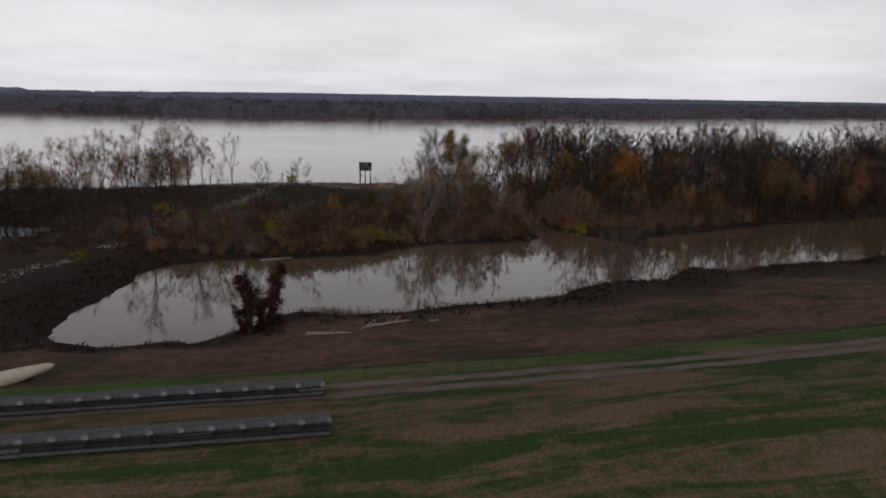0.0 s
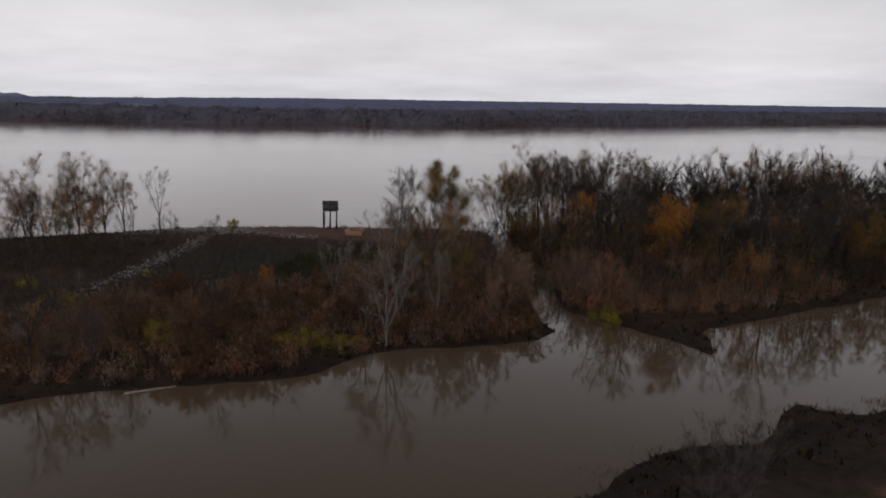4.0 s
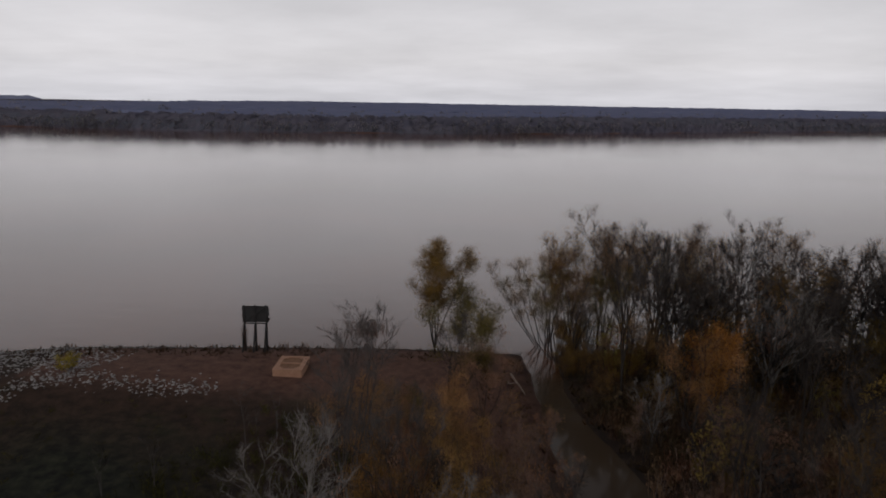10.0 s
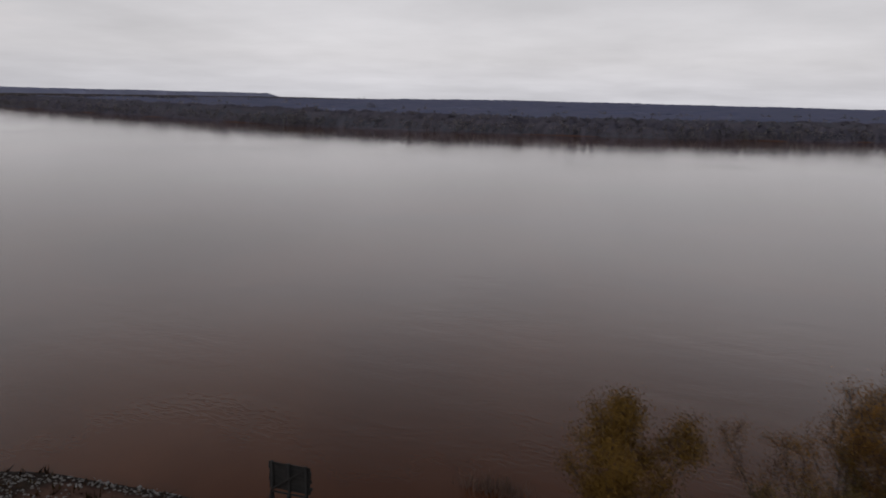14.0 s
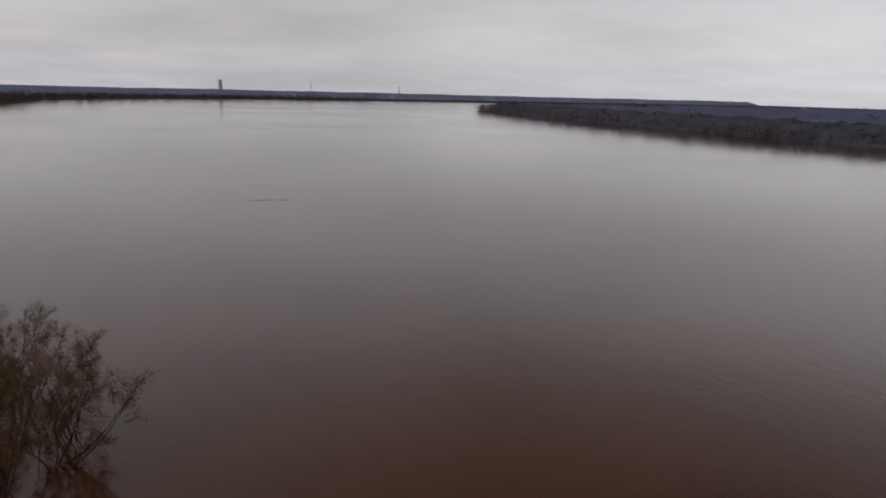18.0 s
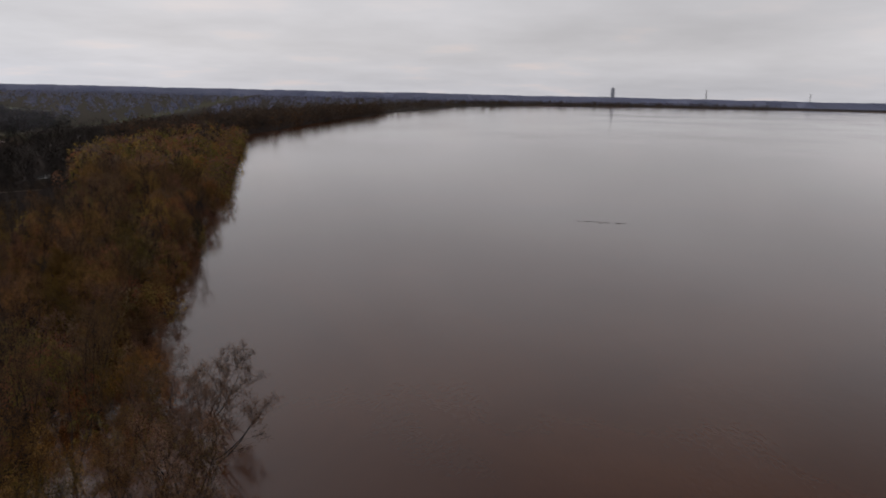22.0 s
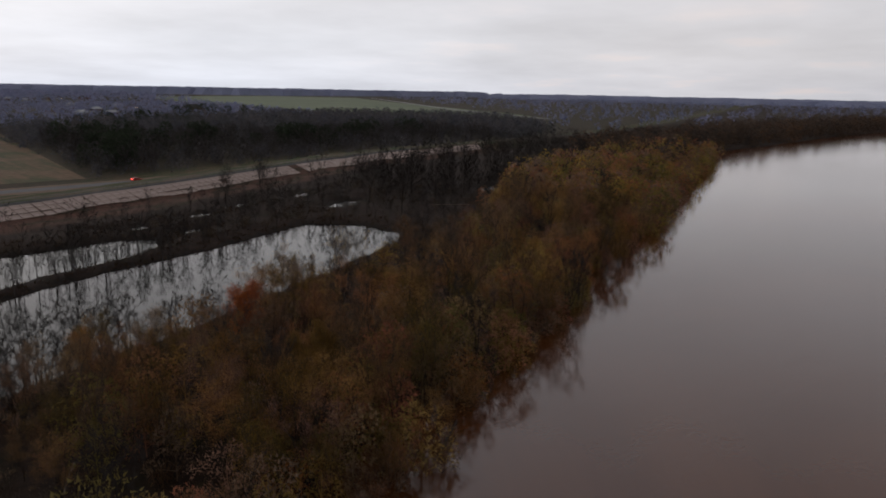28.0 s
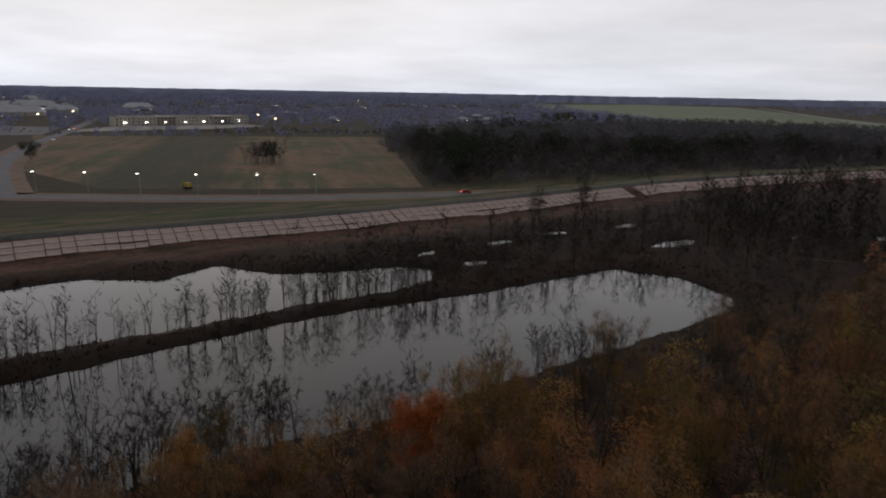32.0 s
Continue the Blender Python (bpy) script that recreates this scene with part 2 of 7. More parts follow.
def ground_material():
    """Grass, litter, mud and bare soil by the zones stored on the sheet."""
    k = Mat("ground", 0.95, 0.0, 0.15)
    at = k.t.nodes.new("ShaderNodeAttribute")
    at.attribute_name = "zone"
    sep = k.t.nodes.new("ShaderNodeSeparateColor")
    k.link(at.outputs["Color"], sep.inputs[0])
    grass_w, bare_w, mud_w = sep.outputs[0], sep.outputs[1], sep.outputs[2]
    patch, fine, grain = k.noise(0.09, 4, 0.6), k.noise(0.7, 5, 0.65), k.noise(4.0, 3, 0.7)
    grass = grass_tones(k, fine, grain)
    strips = k.noise(1.0, 5, 0.65, k.coords((0.07, 0.22, 1.0), -14))
    litter = k.ramp(fine, [(0.25, (0.012, 0.008, 0.006)), (0.5, (0.030, 0.018, 0.012)), (0.8, (0.062, 0.034, 0.022))])
    litter = k.mix(k.step(patch, 0.55, 0.68, 0.0, 0.5), litter, (0.022, 0.026, 0.010))
    bare = k.ramp(fine, [(0.3, (0.062, 0.032, 0.023)), (0.7, (0.150, 0.080, 0.058))])
    where = k.t.nodes.new("ShaderNodeSeparateXYZ")
    k.link(k.co.outputs["Object"], where.inputs[0])
    weeds = k.n("ShaderNodeMath")
    weeds.operation = "MULTIPLY"
    k.link(k.step(strips, 0.47, 0.60, 0.0, 0.75), weeds.inputs[0])
    k.link(k.step(where.outputs[1], 150.0, 170.0, 1.0, 0.0), weeds.inputs[1])
    bare = k.mix(weeds.outputs[0], bare, k.mix(k.step(grain, 0.35, 0.7), (0.014, 0.018, 0.008), (0.042, 0.046, 0.018)))
    damp = k.mix(k.step(fine, 0.40, 0.72), (0.007, 0.007, 0.005), (0.030, 0.031, 0.017))
    mud = k.ramp(fine, [(0.3, (0.009, 0.007, 0.006)), (0.75, (0.028, 0.020, 0.016))])
    c = k.mix(grass_w, litter, grass)
    c = k.mix(bare_w, c, bare)
    c = k.mix(mud_w, c, mud)
    c = k.mix(k.step(at.outputs["Alpha"], 0.1, 0.9), c, damp)
    k.color(c).bump(grain, 0.6, 0.12)
    return k.m


def water_material():
    """Silty river water: brown body, a smooth skin with small waves and slow swirls."""
    k = Mat("silty_water", 0.06, 0.0, 0.5)
    k.b.inputs["IOR"].default_value = 1.48
    k.b.inputs["Coat Roughness"].default_value, k.b.inputs["Coat IOR"].default_value = 0.06, 1.33
    swirl = k.noise(0.012, 5, 0.6, None, 1.2)
    body = k.mix(k.step(swirl, 0.38, 0.62), (0.072, 0.020, 0.003), (0.106, 0.034, 0.008))
    at = k.t.nodes.new("ShaderNodeAttribute")
    at.attribute_name = "open"
    silt = k.t.nodes.new("ShaderNodeAttribute")
    silt.attribute_name = "silt"
    still = k.mix(silt.outputs["Fac"], (0.008, 0.007, 0.006), (0.084, 0.058, 0.036))
    k.color(k.mix(k.step(at.outputs["Fac"], 0.06, 0.5), still, body))
    k.link(k.step(at.outputs["Fac"], 0.06, 0.5, 0.0, 0.10), k.b.inputs["Coat Weight"])
    wind = k.noise(0.006, 3, 0.5)
    ripple = k.noise(1.0, 3, 0.55, k.coords((0.9, 1.6, 1), 12))
    long = k.noise(0.16, 3, 0.5, k.coords((0.6, 1.5, 1), 8))
    m1 = k.n("ShaderNodeMath")
    m1.operation = "MULTIPLY"
    m2 = k.n("ShaderNodeMath")
    m2.operation = "MULTIPLY_ADD"
    m2.inputs[1].default_value = 1.6
    k.link(long, m2.inputs[0])
    k.link(ripple, m2.inputs[2])
    k.link(m2.outputs[0], m1.inputs[0])
    k.link(at.outputs["Fac"], m1.inputs[1])
    k.bump(m1.outputs[0], 0.20, 0.10)
    gust = k.step(k.noise(1.0, 4, 0.6, k.coords((0.020, 0.085, 1), 6), 0.8), 0.45, 0.72, 0.12, 0.36)
    k.link(gust, k.b.inputs["Normal"].links[0].from_node.inputs["Strength"])
    gloss = k.n("ShaderNodeMath")
    gloss.operation = "MAXIMUM"
    k.link(k.step(at.outputs["Fac"], 0.06, 0.4, 0.15, 0.48), gloss.inputs[0])
    k.link(k.step(silt.outputs["Fac"], 0.0, 1.0, 0.15, 0.42), gloss.inputs[1])
    k.link(gloss.outputs[0], k.b.inputs["Specular IOR Level"])
    calm = k.n("ShaderNodeMath")
    calm.operation = "MULTIPLY_ADD"
    calm.inputs[2].default_value = 0.035
    k.link(k.step(wind, 0.35, 0.7, 0.03, 0.09), calm.inputs[0])
    k.link(at.outputs["Fac"], calm.inputs[1])
    k.link(calm.outputs[0], k.b.inputs["Roughness"])
    return k.m


GROUND, TURF, WATER = ground_material(), turf_material(), water_material()
BARK = simple("grey_brown_bark", (0.034, 0.027, 0.023), (0.078, 0.064, 0.054), 1.5, 0.9, 0.6, 0.03, stretch=(3, 3, 0.6))
BARK_DARK = simple("dark_wet_bark", (0.020, 0.015, 0.012), (0.050, 0.038, 0.030), 1.5, 0.9, 0.6, 0.03, stretch=(3, 3, 0.6))
BARK_PALE = simple("pale_bark", (0.110, 0.098, 0.086), (0.220, 0.198, 0.176), 0.8, 0.85, 0.3, 0.02, stretch=(2, 2, 0.7))
TWIG = simple("twigs", (0.028, 0.022, 0.019), (0.060, 0.047, 0.040), 0.6, 0.9, 0.1)
TWIG_RED = simple("reddish_twigs", (0.045, 0.026, 0.019), (0.092, 0.050, 0.036), 0.6, 0.9, 0.1)
TWIG_PALE = simple("pale_twigs", (0.115, 0.102, 0.092), (0.215, 0.194, 0.176), 0.6, 0.9, 0.1)
LEAF_RUST = leaf_material("rust_leaves", [(0.0, (0.150, 0.052, 0.026)), (0.15, (0.175, 0.092, 0.032)), (0.3, (0.062, 0.042, 0.026)), (0.45, (0.120, 0.066, 0.050)), (0.6, (0.180, 0.102, 0.030)), (0.75, (0.080, 0.038, 0.026)), (0.9, (0.130, 0.082, 0.040)), (1.0, (0.055, 0.044, 0.030))], True, 0.02, 2.8, 0.3, 0.03)
LEAF_OLIVE = leaf_material("olive_leaves", [(0.0, (0.074, 0.062, 0.016)), (0.35, (0.125, 0.074, 0.018)), (0.65, (0.160, 0.078, 0.020)), (1.0, (0.086, 0.060, 0.022))], True, 0.02, 1.75, 0.3, 0.05)
LEAF_WILLOW = leaf_material("thin_willow_leaves", [(0.0, (0.115, 0.074, 0.030)), (0.4, (0.155, 0.080, 0.036)), (0.7, (0.100, 0.064, 0.038)), (1.0, (0.150, 0.080, 0.032))], True, 0.02, 1.8, 0.3, 0.05)
LEAF_ORANGE = leaf_material("orange_leaves", [(0.0, (0.180, 0.075, 0.018)), (1.0, (0.240, 0.105, 0.022))])
LEAF_RED = leaf_material("red_leaves", [(0.0, (0.190, 0.045, 0.015)), (1.0, (0.250, 0.070, 0.020))])
LEAF_YELLOW = leaf_material("yellow_green_leaves", [(0.0, (0.130, 0.110, 0.016)), (1.0, (0.200, 0.150, 0.024))])
LEAF_SCRUB = leaf_material("dry_scrub_leaves", [(0.0, (0.075, 0.034, 0.020)), (0.4, (0.100, 0.048, 0.024)), (0.75, (0.065, 0.050, 0.020)), (1.0, (0.120, 0.050, 0.022))])
LEAF_DARK = leaf_material("evergreen_leaves", [(0.0, (0.014, 0.018, 0.012)), (1.0, (0.026, 0.032, 0.020))], True, 0.02, 2.4, 0.3, 0.15)
# far woods, canopy and horizon: blue distance haze is mixed into the base colours
HAZED_WOODS = leaf_material("far_bare_woods", [(0.0, (0.060, 0.066, 0.104)), (0.35, (0.080, 0.080, 0.116)), (0.7, (0.054, 0.062, 0.094)), (1.0, (0.088, 0.088, 0.124))], False, 0.004, 3.8, 0.45, 0.03)
HAZED_CANOPY = leaf_material("hazed_canopy", [(0.0, (0.096, 0.110, 0.176)), (0.5, (0.128, 0.132, 0.192)), (1.0, (0.108, 0.122, 0.176))], False, 0.004, 1.15, 0.0, 0.0)
HORIZON = leaf_material("haze_blue_woods", [(0.0, (0.100, 0.112, 0.165)), (0.5, (0.135, 0.140, 0.190)), (1.0, (0.110, 0.122, 0.160))], False, 0.004, 1.9, 0.0)
# bank trees: colour raised for haze and to offset their shaded fronts
HAZED_BANK_WOODS = leaf_material("far_bank_trees", [(0.0, (0.066, 0.062, 0.070)), (0.5, (0.104, 0.092, 0.088)), (1.0, (0.078, 0.080, 0.084))], False, 0.01, 2.6, 0.5, 0.04)
MID_WOODS = leaf_material("autumn_woods", [(0.0, (0.040, 0.036, 0.016)), (0.14, (0.105, 0.088, 0.022)), (0.28, (0.170, 0.066, 0.024)), (0.40, (0.088, 0.064, 0.058)), (0.54, (0.185, 0.122, 0.026)), (0.66, (0.050, 0.046, 0.024)), (0.78, (0.150, 0.050, 0.032)), (0.9, (0.072, 0.050, 0.040)), (1.0, (0.125, 0.074, 0.030))], False, 0.05, 2.9, 0.35, 0.04)
SCRUB_MASS = leaf_material("scrub_mass", [(0.0, (0.060, 0.028, 0.020)), (0.2, (0.125, 0.060, 0.036)), (0.4, (0.062, 0.052, 0.024)), (0.55, (0.140, 0.090, 0.068)), (0.72, (0.080, 0.062, 0.052)), (0.88, (0.150, 0.058, 0.026)), (1.0, (0.050, 0.040, 0.030))], False, 0.05, 3.9, 0.4, 0.25)
GREY_WOODS = leaf_material("bare_grey_woods", [(0.0, (0.026, 0.022, 0.022)), (0.35, (0.062, 0.049, 0.043)), (0.7, (0.036, 0.028, 0.020)), (1.0, (0.070, 0.050, 0.034))], False, 0.03, 2.3)
CONCRETE = simple("weathered_concrete", (0.340, 0.250, 0.210), (0.560, 0.455, 0.400), 0.25, 0.9, 0.3, 0.02)
CONCRETE_DARK = simple("near_black_concrete", (0.008, 0.008, 0.009), (0.034, 0.033, 0.035), 0.8, 0.9, 0.5, 0.03)
ASPHALT = simple("asphalt", (0.110, 0.108, 0.110), (0.165, 0.160, 0.160), 0.2, 0.9, 0.2, 0.01)
GRAVEL = simple("gravel", (0.090, 0.070, 0.058), (0.165, 0.132, 0.112), 0.5, 0.95, 0.5, 0.03)
STONE = simple("pale_riprap", (0.170, 0.160, 0.152), (0.360, 0.345, 0.330), 0.7, 0.9, 0.5, 0.05)
TIMBER = simple("fresh_timber", (0.290, 0.155, 0.095), (0.430, 0.250, 0.165), 0.6, 0.8, 0.3, 0.01, stretch=(1, 6, 1))
TIMBER_DARK = simple("black_creosoted_timber", (0.010, 0.010, 0.010), (0.028, 0.026, 0.024), 1.0, 0.85, 0.5, 0.02)
FILL = simple("damp_sawdust_fill", (0.150, 0.080, 0.045), (0.250, 0.135, 0.080), 1.2, 0.95, 0.5, 0.03)
DRIFT = simple("bleached_driftwood", (0.200, 0.150, 0.120), (0.360, 0.290, 0.240), 0.9, 0.9, 0.4, 0.02, stretch=(4, 4, 0.5))
CREAM = simple("cream_painted_steel", (0.560, 0.480, 0.360), (0.680, 0.600, 0.470), 0.5, 0.6, 0.1, 0.01)
REED = simple("dry_reeds", (0.090, 0.055, 0.040), (0.180, 0.115, 0.085), 0.9, 0.9, 0.1)
BEIGE = simple("beige_stucco", (0.480, 0.450, 0.390), (0.600, 0.565, 0.490), 0.05, 0.9, 0.1)
ROOF = simple("dark_shingles", (0.050, 0.046, 0.044), (0.110, 0.100, 0.095), 0.1, 0.9, 0.2)
STEEL = simple("galvanised_steel", (0.250, 0.250, 0.250), (0.360, 0.360, 0.360), 1.0, 0.5, 0.1, metal=0.6)
FIELD = simple("stubble", (0.078, 0.058, 0.024), (0.150, 0.098, 0.048), 0.012, 0.95, 0.3, 0.05, stretch=(1, 0.2, 1))


def lit(name, color, strength):
    k = Mat(name)
    k.b.inputs["Emission Color"].default_value, k.b.inputs["Emission Strength"].default_value = (*color, 1), strength
    k.color(color)
    return k.m


LAMP_WHITE, LAMP_WARM, LAMP_RED = lit("lit_lamp", (1.0, 0.95, 0.85), 12.0), lit("warm_lamp", (1.0, 0.75, 0.45), 8.0), lit("red_tail_lamp", (1.0, 0.05, 0.03), 6.0)
GLASS = simple("dark_window_glass", (0.020, 0.022, 0.026), (0.030, 0.033, 0.038), 1.0, 0.1, 0.0, spec=0.5)

# ---- the lie of the land ----
RIVER = [(4900, 2300), (1500, 700), (600, 330), (250, 262), (120, 240), (60, 232), (15, 228), (-4, 229), (-29, 228), (-56, 226), (-70, 221),
         (-78, 217), (-98, 208), (-114, 202), (-128, 200), (-150, 196), (-175, 194), (-205, 187), (-245, 178), (-295, 171), (-390, 152),
         (-510, 132), (-620, 115), (-750, 137), (-885, 153), (-1239, 230), (-1883, 412), (-2214, 697), (-2419, 1171), (-2417, 1593),
         (-2300, 2200), (-2000, 4900), (-1250, 4900), (-1330, 2500), (-1350, 1400), (-1302, 1209), (-801, 1035), (-425, 912), (-223, 922),
         (79, 981), (340, 1144), (769, 1352), (1500, 1800), (4900, 3600)]
POND_A = [(-48, 80), (-40, 78), (-35, 80), (-29, 80), (-25, 87), (-21, 93), (-11, 92), (-3, 95), (9, 100), (17, 102), (22, 108), (28, 112),
          (38, 114), (45, 124), (51, 120), (62, 126), (78, 130), (89, 137), (130, 150), (210, 172), (205, 215), (150, 195), (117, 183), (90, 173), (65, 160),
          (53, 154), (44, 149), (42, 138), (39, 143), (34, 148), (30, 153), (25, 157), (21, 156), (21, 148), (17, 143), (9, 141), (-1, 139),
          (-7, 136), (-13, 129), (-22, 126), (-29, 125), (-39, 122), (-46, 119), (-50, 113), (-49, 100), (-50, 90)]
CREEK = [(14, 240), (16, 215), (16, 198), (17.3, 186), (19.0, 170), (20, 150), (28, 150), (24.6, 158), (23.8, 172), (25.5, 183), (24.5, 192),
         (21.5, 201), (19.5, 213), (21, 240)]
POND_B = [(-248, 124), (-250, 107), (-241, 95), (-226, 97), (-207, 100), (-189, 102), (-175, 102), (-160, 105), (-141, 110), (-127, 114),
          (-117, 117), (-95, 126), (-83, 140), (-84, 150), (-100, 154), (-120, 153), (-135, 150), (-146, 147), (-160, 147), (-184, 142),
          (-204, 138), (-222, 134), (-240, 130)]
POOL = [(-113, 63), (-128, 60), (-142, 67), (-148, 63), (-155, 58), (-162, 66), (-167, 71), (-180, 73), (-194, 74), (-201, 80), (-196, 88), (-184, 93), (-164, 95), (-159, 97), (-141, 101),
        (-129, 102), (-117, 105), (-98, 110), (-86, 98), (-92, 72)]
PUDDLES = [(-230, 59, 7, 3), (-254, 53, 6, 2.2), (-281, 51, 6, 2), (-206, 64, 4, 2), (-213, 77, 4, 3), (-275, 78, 8, 3), (-318, 85, 7, 4), (-345, 95, 9, 3)]
LEVEE = [(4900, 1900), (250, 128), (120, 92), (55, 70), (11, 57.5), (-34, 48), (-110, 33), (-162, 29), (-212, 24), (-291, 8), (-358, -6), (-430, -10),
         (-520, -4), (-700, 10), (-1000, -20), (-4900, -600)]


def seg_dist(pts, X, Y, closed):
    """Distance to a line of points, and on which side of it (positive: to the right hand as the points run)."""
    best, side = np.full(X.shape, 1e18), np.zeros(X.shape)
    n = len(pts)
    for i in range(n if closed else n - 1):
        (ax, ay), (bx, by) = pts[i], pts[(i + 1) % n]
        dx, dy = bx - ax, by - ay
        u = np.clip(((X - ax) * dx + (Y - ay) * dy) / (dx * dx + dy * dy), 0, 1)
        ex, ey = X - ax - u * dx, Y - ay - u * dy
        d = ex * ex + ey * ey
        near = d < best
        best = np.where(near, d, best)
        side = np.where(near, np.sign((X - ax) * dy - (Y - ay) * dx), side)
    return np.sqrt(best), side


def inside(poly, X, Y):
    hit = np.zeros(X.shape, bool)
    n = len(poly)
    for i in range(n):
        (ax, ay), (bx, by) = poly[i], poly[(i + 1) % n]
        if ay != by:
            hit ^= ((ay > Y) != (by > Y)) & (X < (bx - ax) * (Y - ay) / (by - ay) + ax)
    return hit


def signed(poly, X, Y):
    d, _ = seg_dist(poly, X, Y, True)
    return np.where(inside(poly, X, Y), -d, d)


def wob(X, Y, s, k=0.0):
    """A cheap smooth unevenness between -1 and 1."""
    return (np.sin(X / s + 1.3 * np.sin(Y / s * 0.7 + k)) + np.sin(Y / s * 1.1 + 1.7 * np.sin(X / s * 0.6 + 2 * k)) + np.sin((X + Y) / s * 1.9 + k)) / 3


def levee_s(X, Y):
    d, side = seg_dist(LEVEE, X, Y, False)
    return d * np.where(side == 0, 1, side)


def shore(X, Y):
    """Distance from the nearest water's edge: below zero in the water."""
    w = 0.9 * wob(X, Y, 2.7) + 0.5 * wob(X, Y, 1.1, 2.0)
    far = np.clip((np.hypot(X, Y - 100) - 500) / 500, 0, 1)
    d = signed(RIVER, X, Y)
    for p in (POND_A, CREEK, POND_B, POOL):
        d = np.minimum(d, signed(p, X, Y) + w * (0.35 if p is CREEK else 0.7))
    for px, py, a, b in PUDDLES:
        bx, by = (X - px) / a + 0.5 * wob(X, Y, 3.3, px), (Y - py - 0.2 * (X - px)) / b + 0.45 * wob(X, Y, 2.1, py)
        d = np.minimum(d, (np.hypot(bx, by) - 0.85) * b + 0.5 * w)
    return d + far * 8 * wob(X, Y, 60) * (Y < 600)


def land(X, Y):
    """Height of the ground."""
    s = levee_s(X, Y)
    d = shore(X, Y)
    up = np.interp(s, [-1e5, -29, -8, 4.5, 15, 26, 1e5], [-2.0, -2.0, 6.0, 6.0, 2.0, 1.5, 1.5])
    low = s > 10
    base = up + np.where(low, 0.35 * wob(X, Y, 9.0) + 0.18 * wob(X, Y, 3.1, 1.0), np.where(s > -27, 0.03 * wob(X, Y, 4.0), 0.0))
    mound = 1.6 * np.exp(-(((X + 42) / 16) ** 2 + ((Y - 207) / 9) ** 2))
    base = base + np.where(low, mound, 0)
    bank = np.interp(d, [-8, -2, 0, 1.0, 4.0, 8.0, 15.0, 1e5], [-2.5, -0.8, -0.05, 0.35, 0.9, 2.0, 6.5, 60])
    return np.where(s > -20, np.minimum(base, np.maximum(bank, -2.5)), base)


def ground_z(x, y):
    return float(land(np.array([float(x)]), np.array([float(y)]))[0])


def mesh_from(name, verts, faces, mats, smooth=False):
    me = bpy.data.meshes.new(name)
    me.from_pydata([tuple(map(float, v)) for v in verts], [], faces)
    for m in mats if isinstance(mats, (list, tuple)) else [mats]:
        me.materials.append(m)
    if smooth:
        me.polygons.foreach_set("use_smooth", [True] * len(me.polygons))
    me.update()
    return me


def round_off(me, normals):
    """Shades loose sprays as the round mass that they make up."""
    N = np.asarray(normals, np.float32)
    N = N / np.maximum(np.linalg.norm(N, axis=1, keepdims=True), 1e-6)
    me.attributes.new("custom_normal", "FLOAT_VECTOR", "POINT").data.foreach_set("vector", N.ravel())
    me.update()
    return me


def grid_sheet(name, xs, ys, zf, mat, keep=None):
    X, Y = np.meshgrid(xs, ys)
    Z = zf(X, Y)
    nx, ny = len(xs), len(ys)
    me = bpy.data.meshes.new(name)
    i = np.arange((nx - 1) * (ny - 1))
    a = (i // (nx - 1)) * nx + i % (nx - 1)
    quads = np.stack([a, a + 1, a + nx + 1, a + nx], 1)
    if keep is not None:
        ok = keep(X, Y).ravel()
        quads = quads[ok[quads].all(1)]
    me.vertices.add(nx * ny)
    me.vertices.foreach_set("co", np.stack([X, Y, Z], -1).astype(np.float32).ravel())
    me.loops.add(quads.size)
    me.loops.foreach_set("vertex_index", quads.ravel().astype(np.int32))
    me.polygons.add(len(quads))
    me.polygons.foreach_set("loop_start", np.arange(0, quads.size, 4, dtype=np.int32))
    me.polygons.foreach_set("use_smooth", np.ones(len(quads), bool))
    me.materials.append(mat)
    me.update(calc_edges=True)
    me.validate()
    return me, X, Y, Z


def spaced(lo, a, b, hi, step, grow):
    """Coordinates with an even step between a and b that widens outside."""
    mid = list(np.arange(a, b, step))
    up, s, v = [], step, mid[-1]
    while v < hi:
        s = min(s * grow, 160)
        v += s
        up.append(min(v, hi))
    dn, s, v = [], step, mid[0]
    while v > lo:
        s = min(s * grow, 160)
        v -= s
        dn.append(max(v, lo))
    return np.array(dn[::-1] + mid + up)


xs, ys = spaced(-4900, -320, 120, 4900, 2.1, 1.06), spaced(-4900, 22, 240, 4900, 2.0, 1.075)
me, X, Y, Z = grid_sheet("ground", xs, ys, land, GROUND)
S, D = levee_s(X, Y), shore(X, Y)
w = wob(X, Y, 5.0) * 1.5
grass = np.clip((17 + 2 * w - S) / 3, 0, 1) * np.clip(1.0 + (S + 62) / 20, 0.28, 1.0)
mound_ = np.clip(1.3 - np.hypot((X + 74) / 14, (Y - 146) / 24), 0, 1)
grass = grass * np.where(S < -40, 1.0, np.clip((X + 560) / 60, 0.12, 1.0))
bare = np.clip(1 - np.abs(S - 20 - w) / 6, 0, 1) * (X > -330) * 1.3
pave = np.clip((-70 - X) / 15, 0, 1) * np.clip((X + 520) / 40, 0, 1)
bare = np.maximum(bare, pave * np.clip((S - 5) / 1.2, 0, 1) * np.clip((25 + w - S) / 4, 0, 1) * 1.1)
bare = np.maximum(bare, 1.4 * np.clip(1 - np.hypot((X - 11) / 9, (Y - 203) / 28), 0, 1))
bare = np.maximum(bare, np.clip((D - 4 - w) / 4, 0, 1) * (S > 13) * (S < 48) * (X > -62) * 0.95)
bare = np.maximum(bare, 0.85 * np.clip((D - 0.6) / 2, 0, 1) * np.clip((Y - 203 - w) / 6, 0, 1) * (X > -52) * (X < 18))
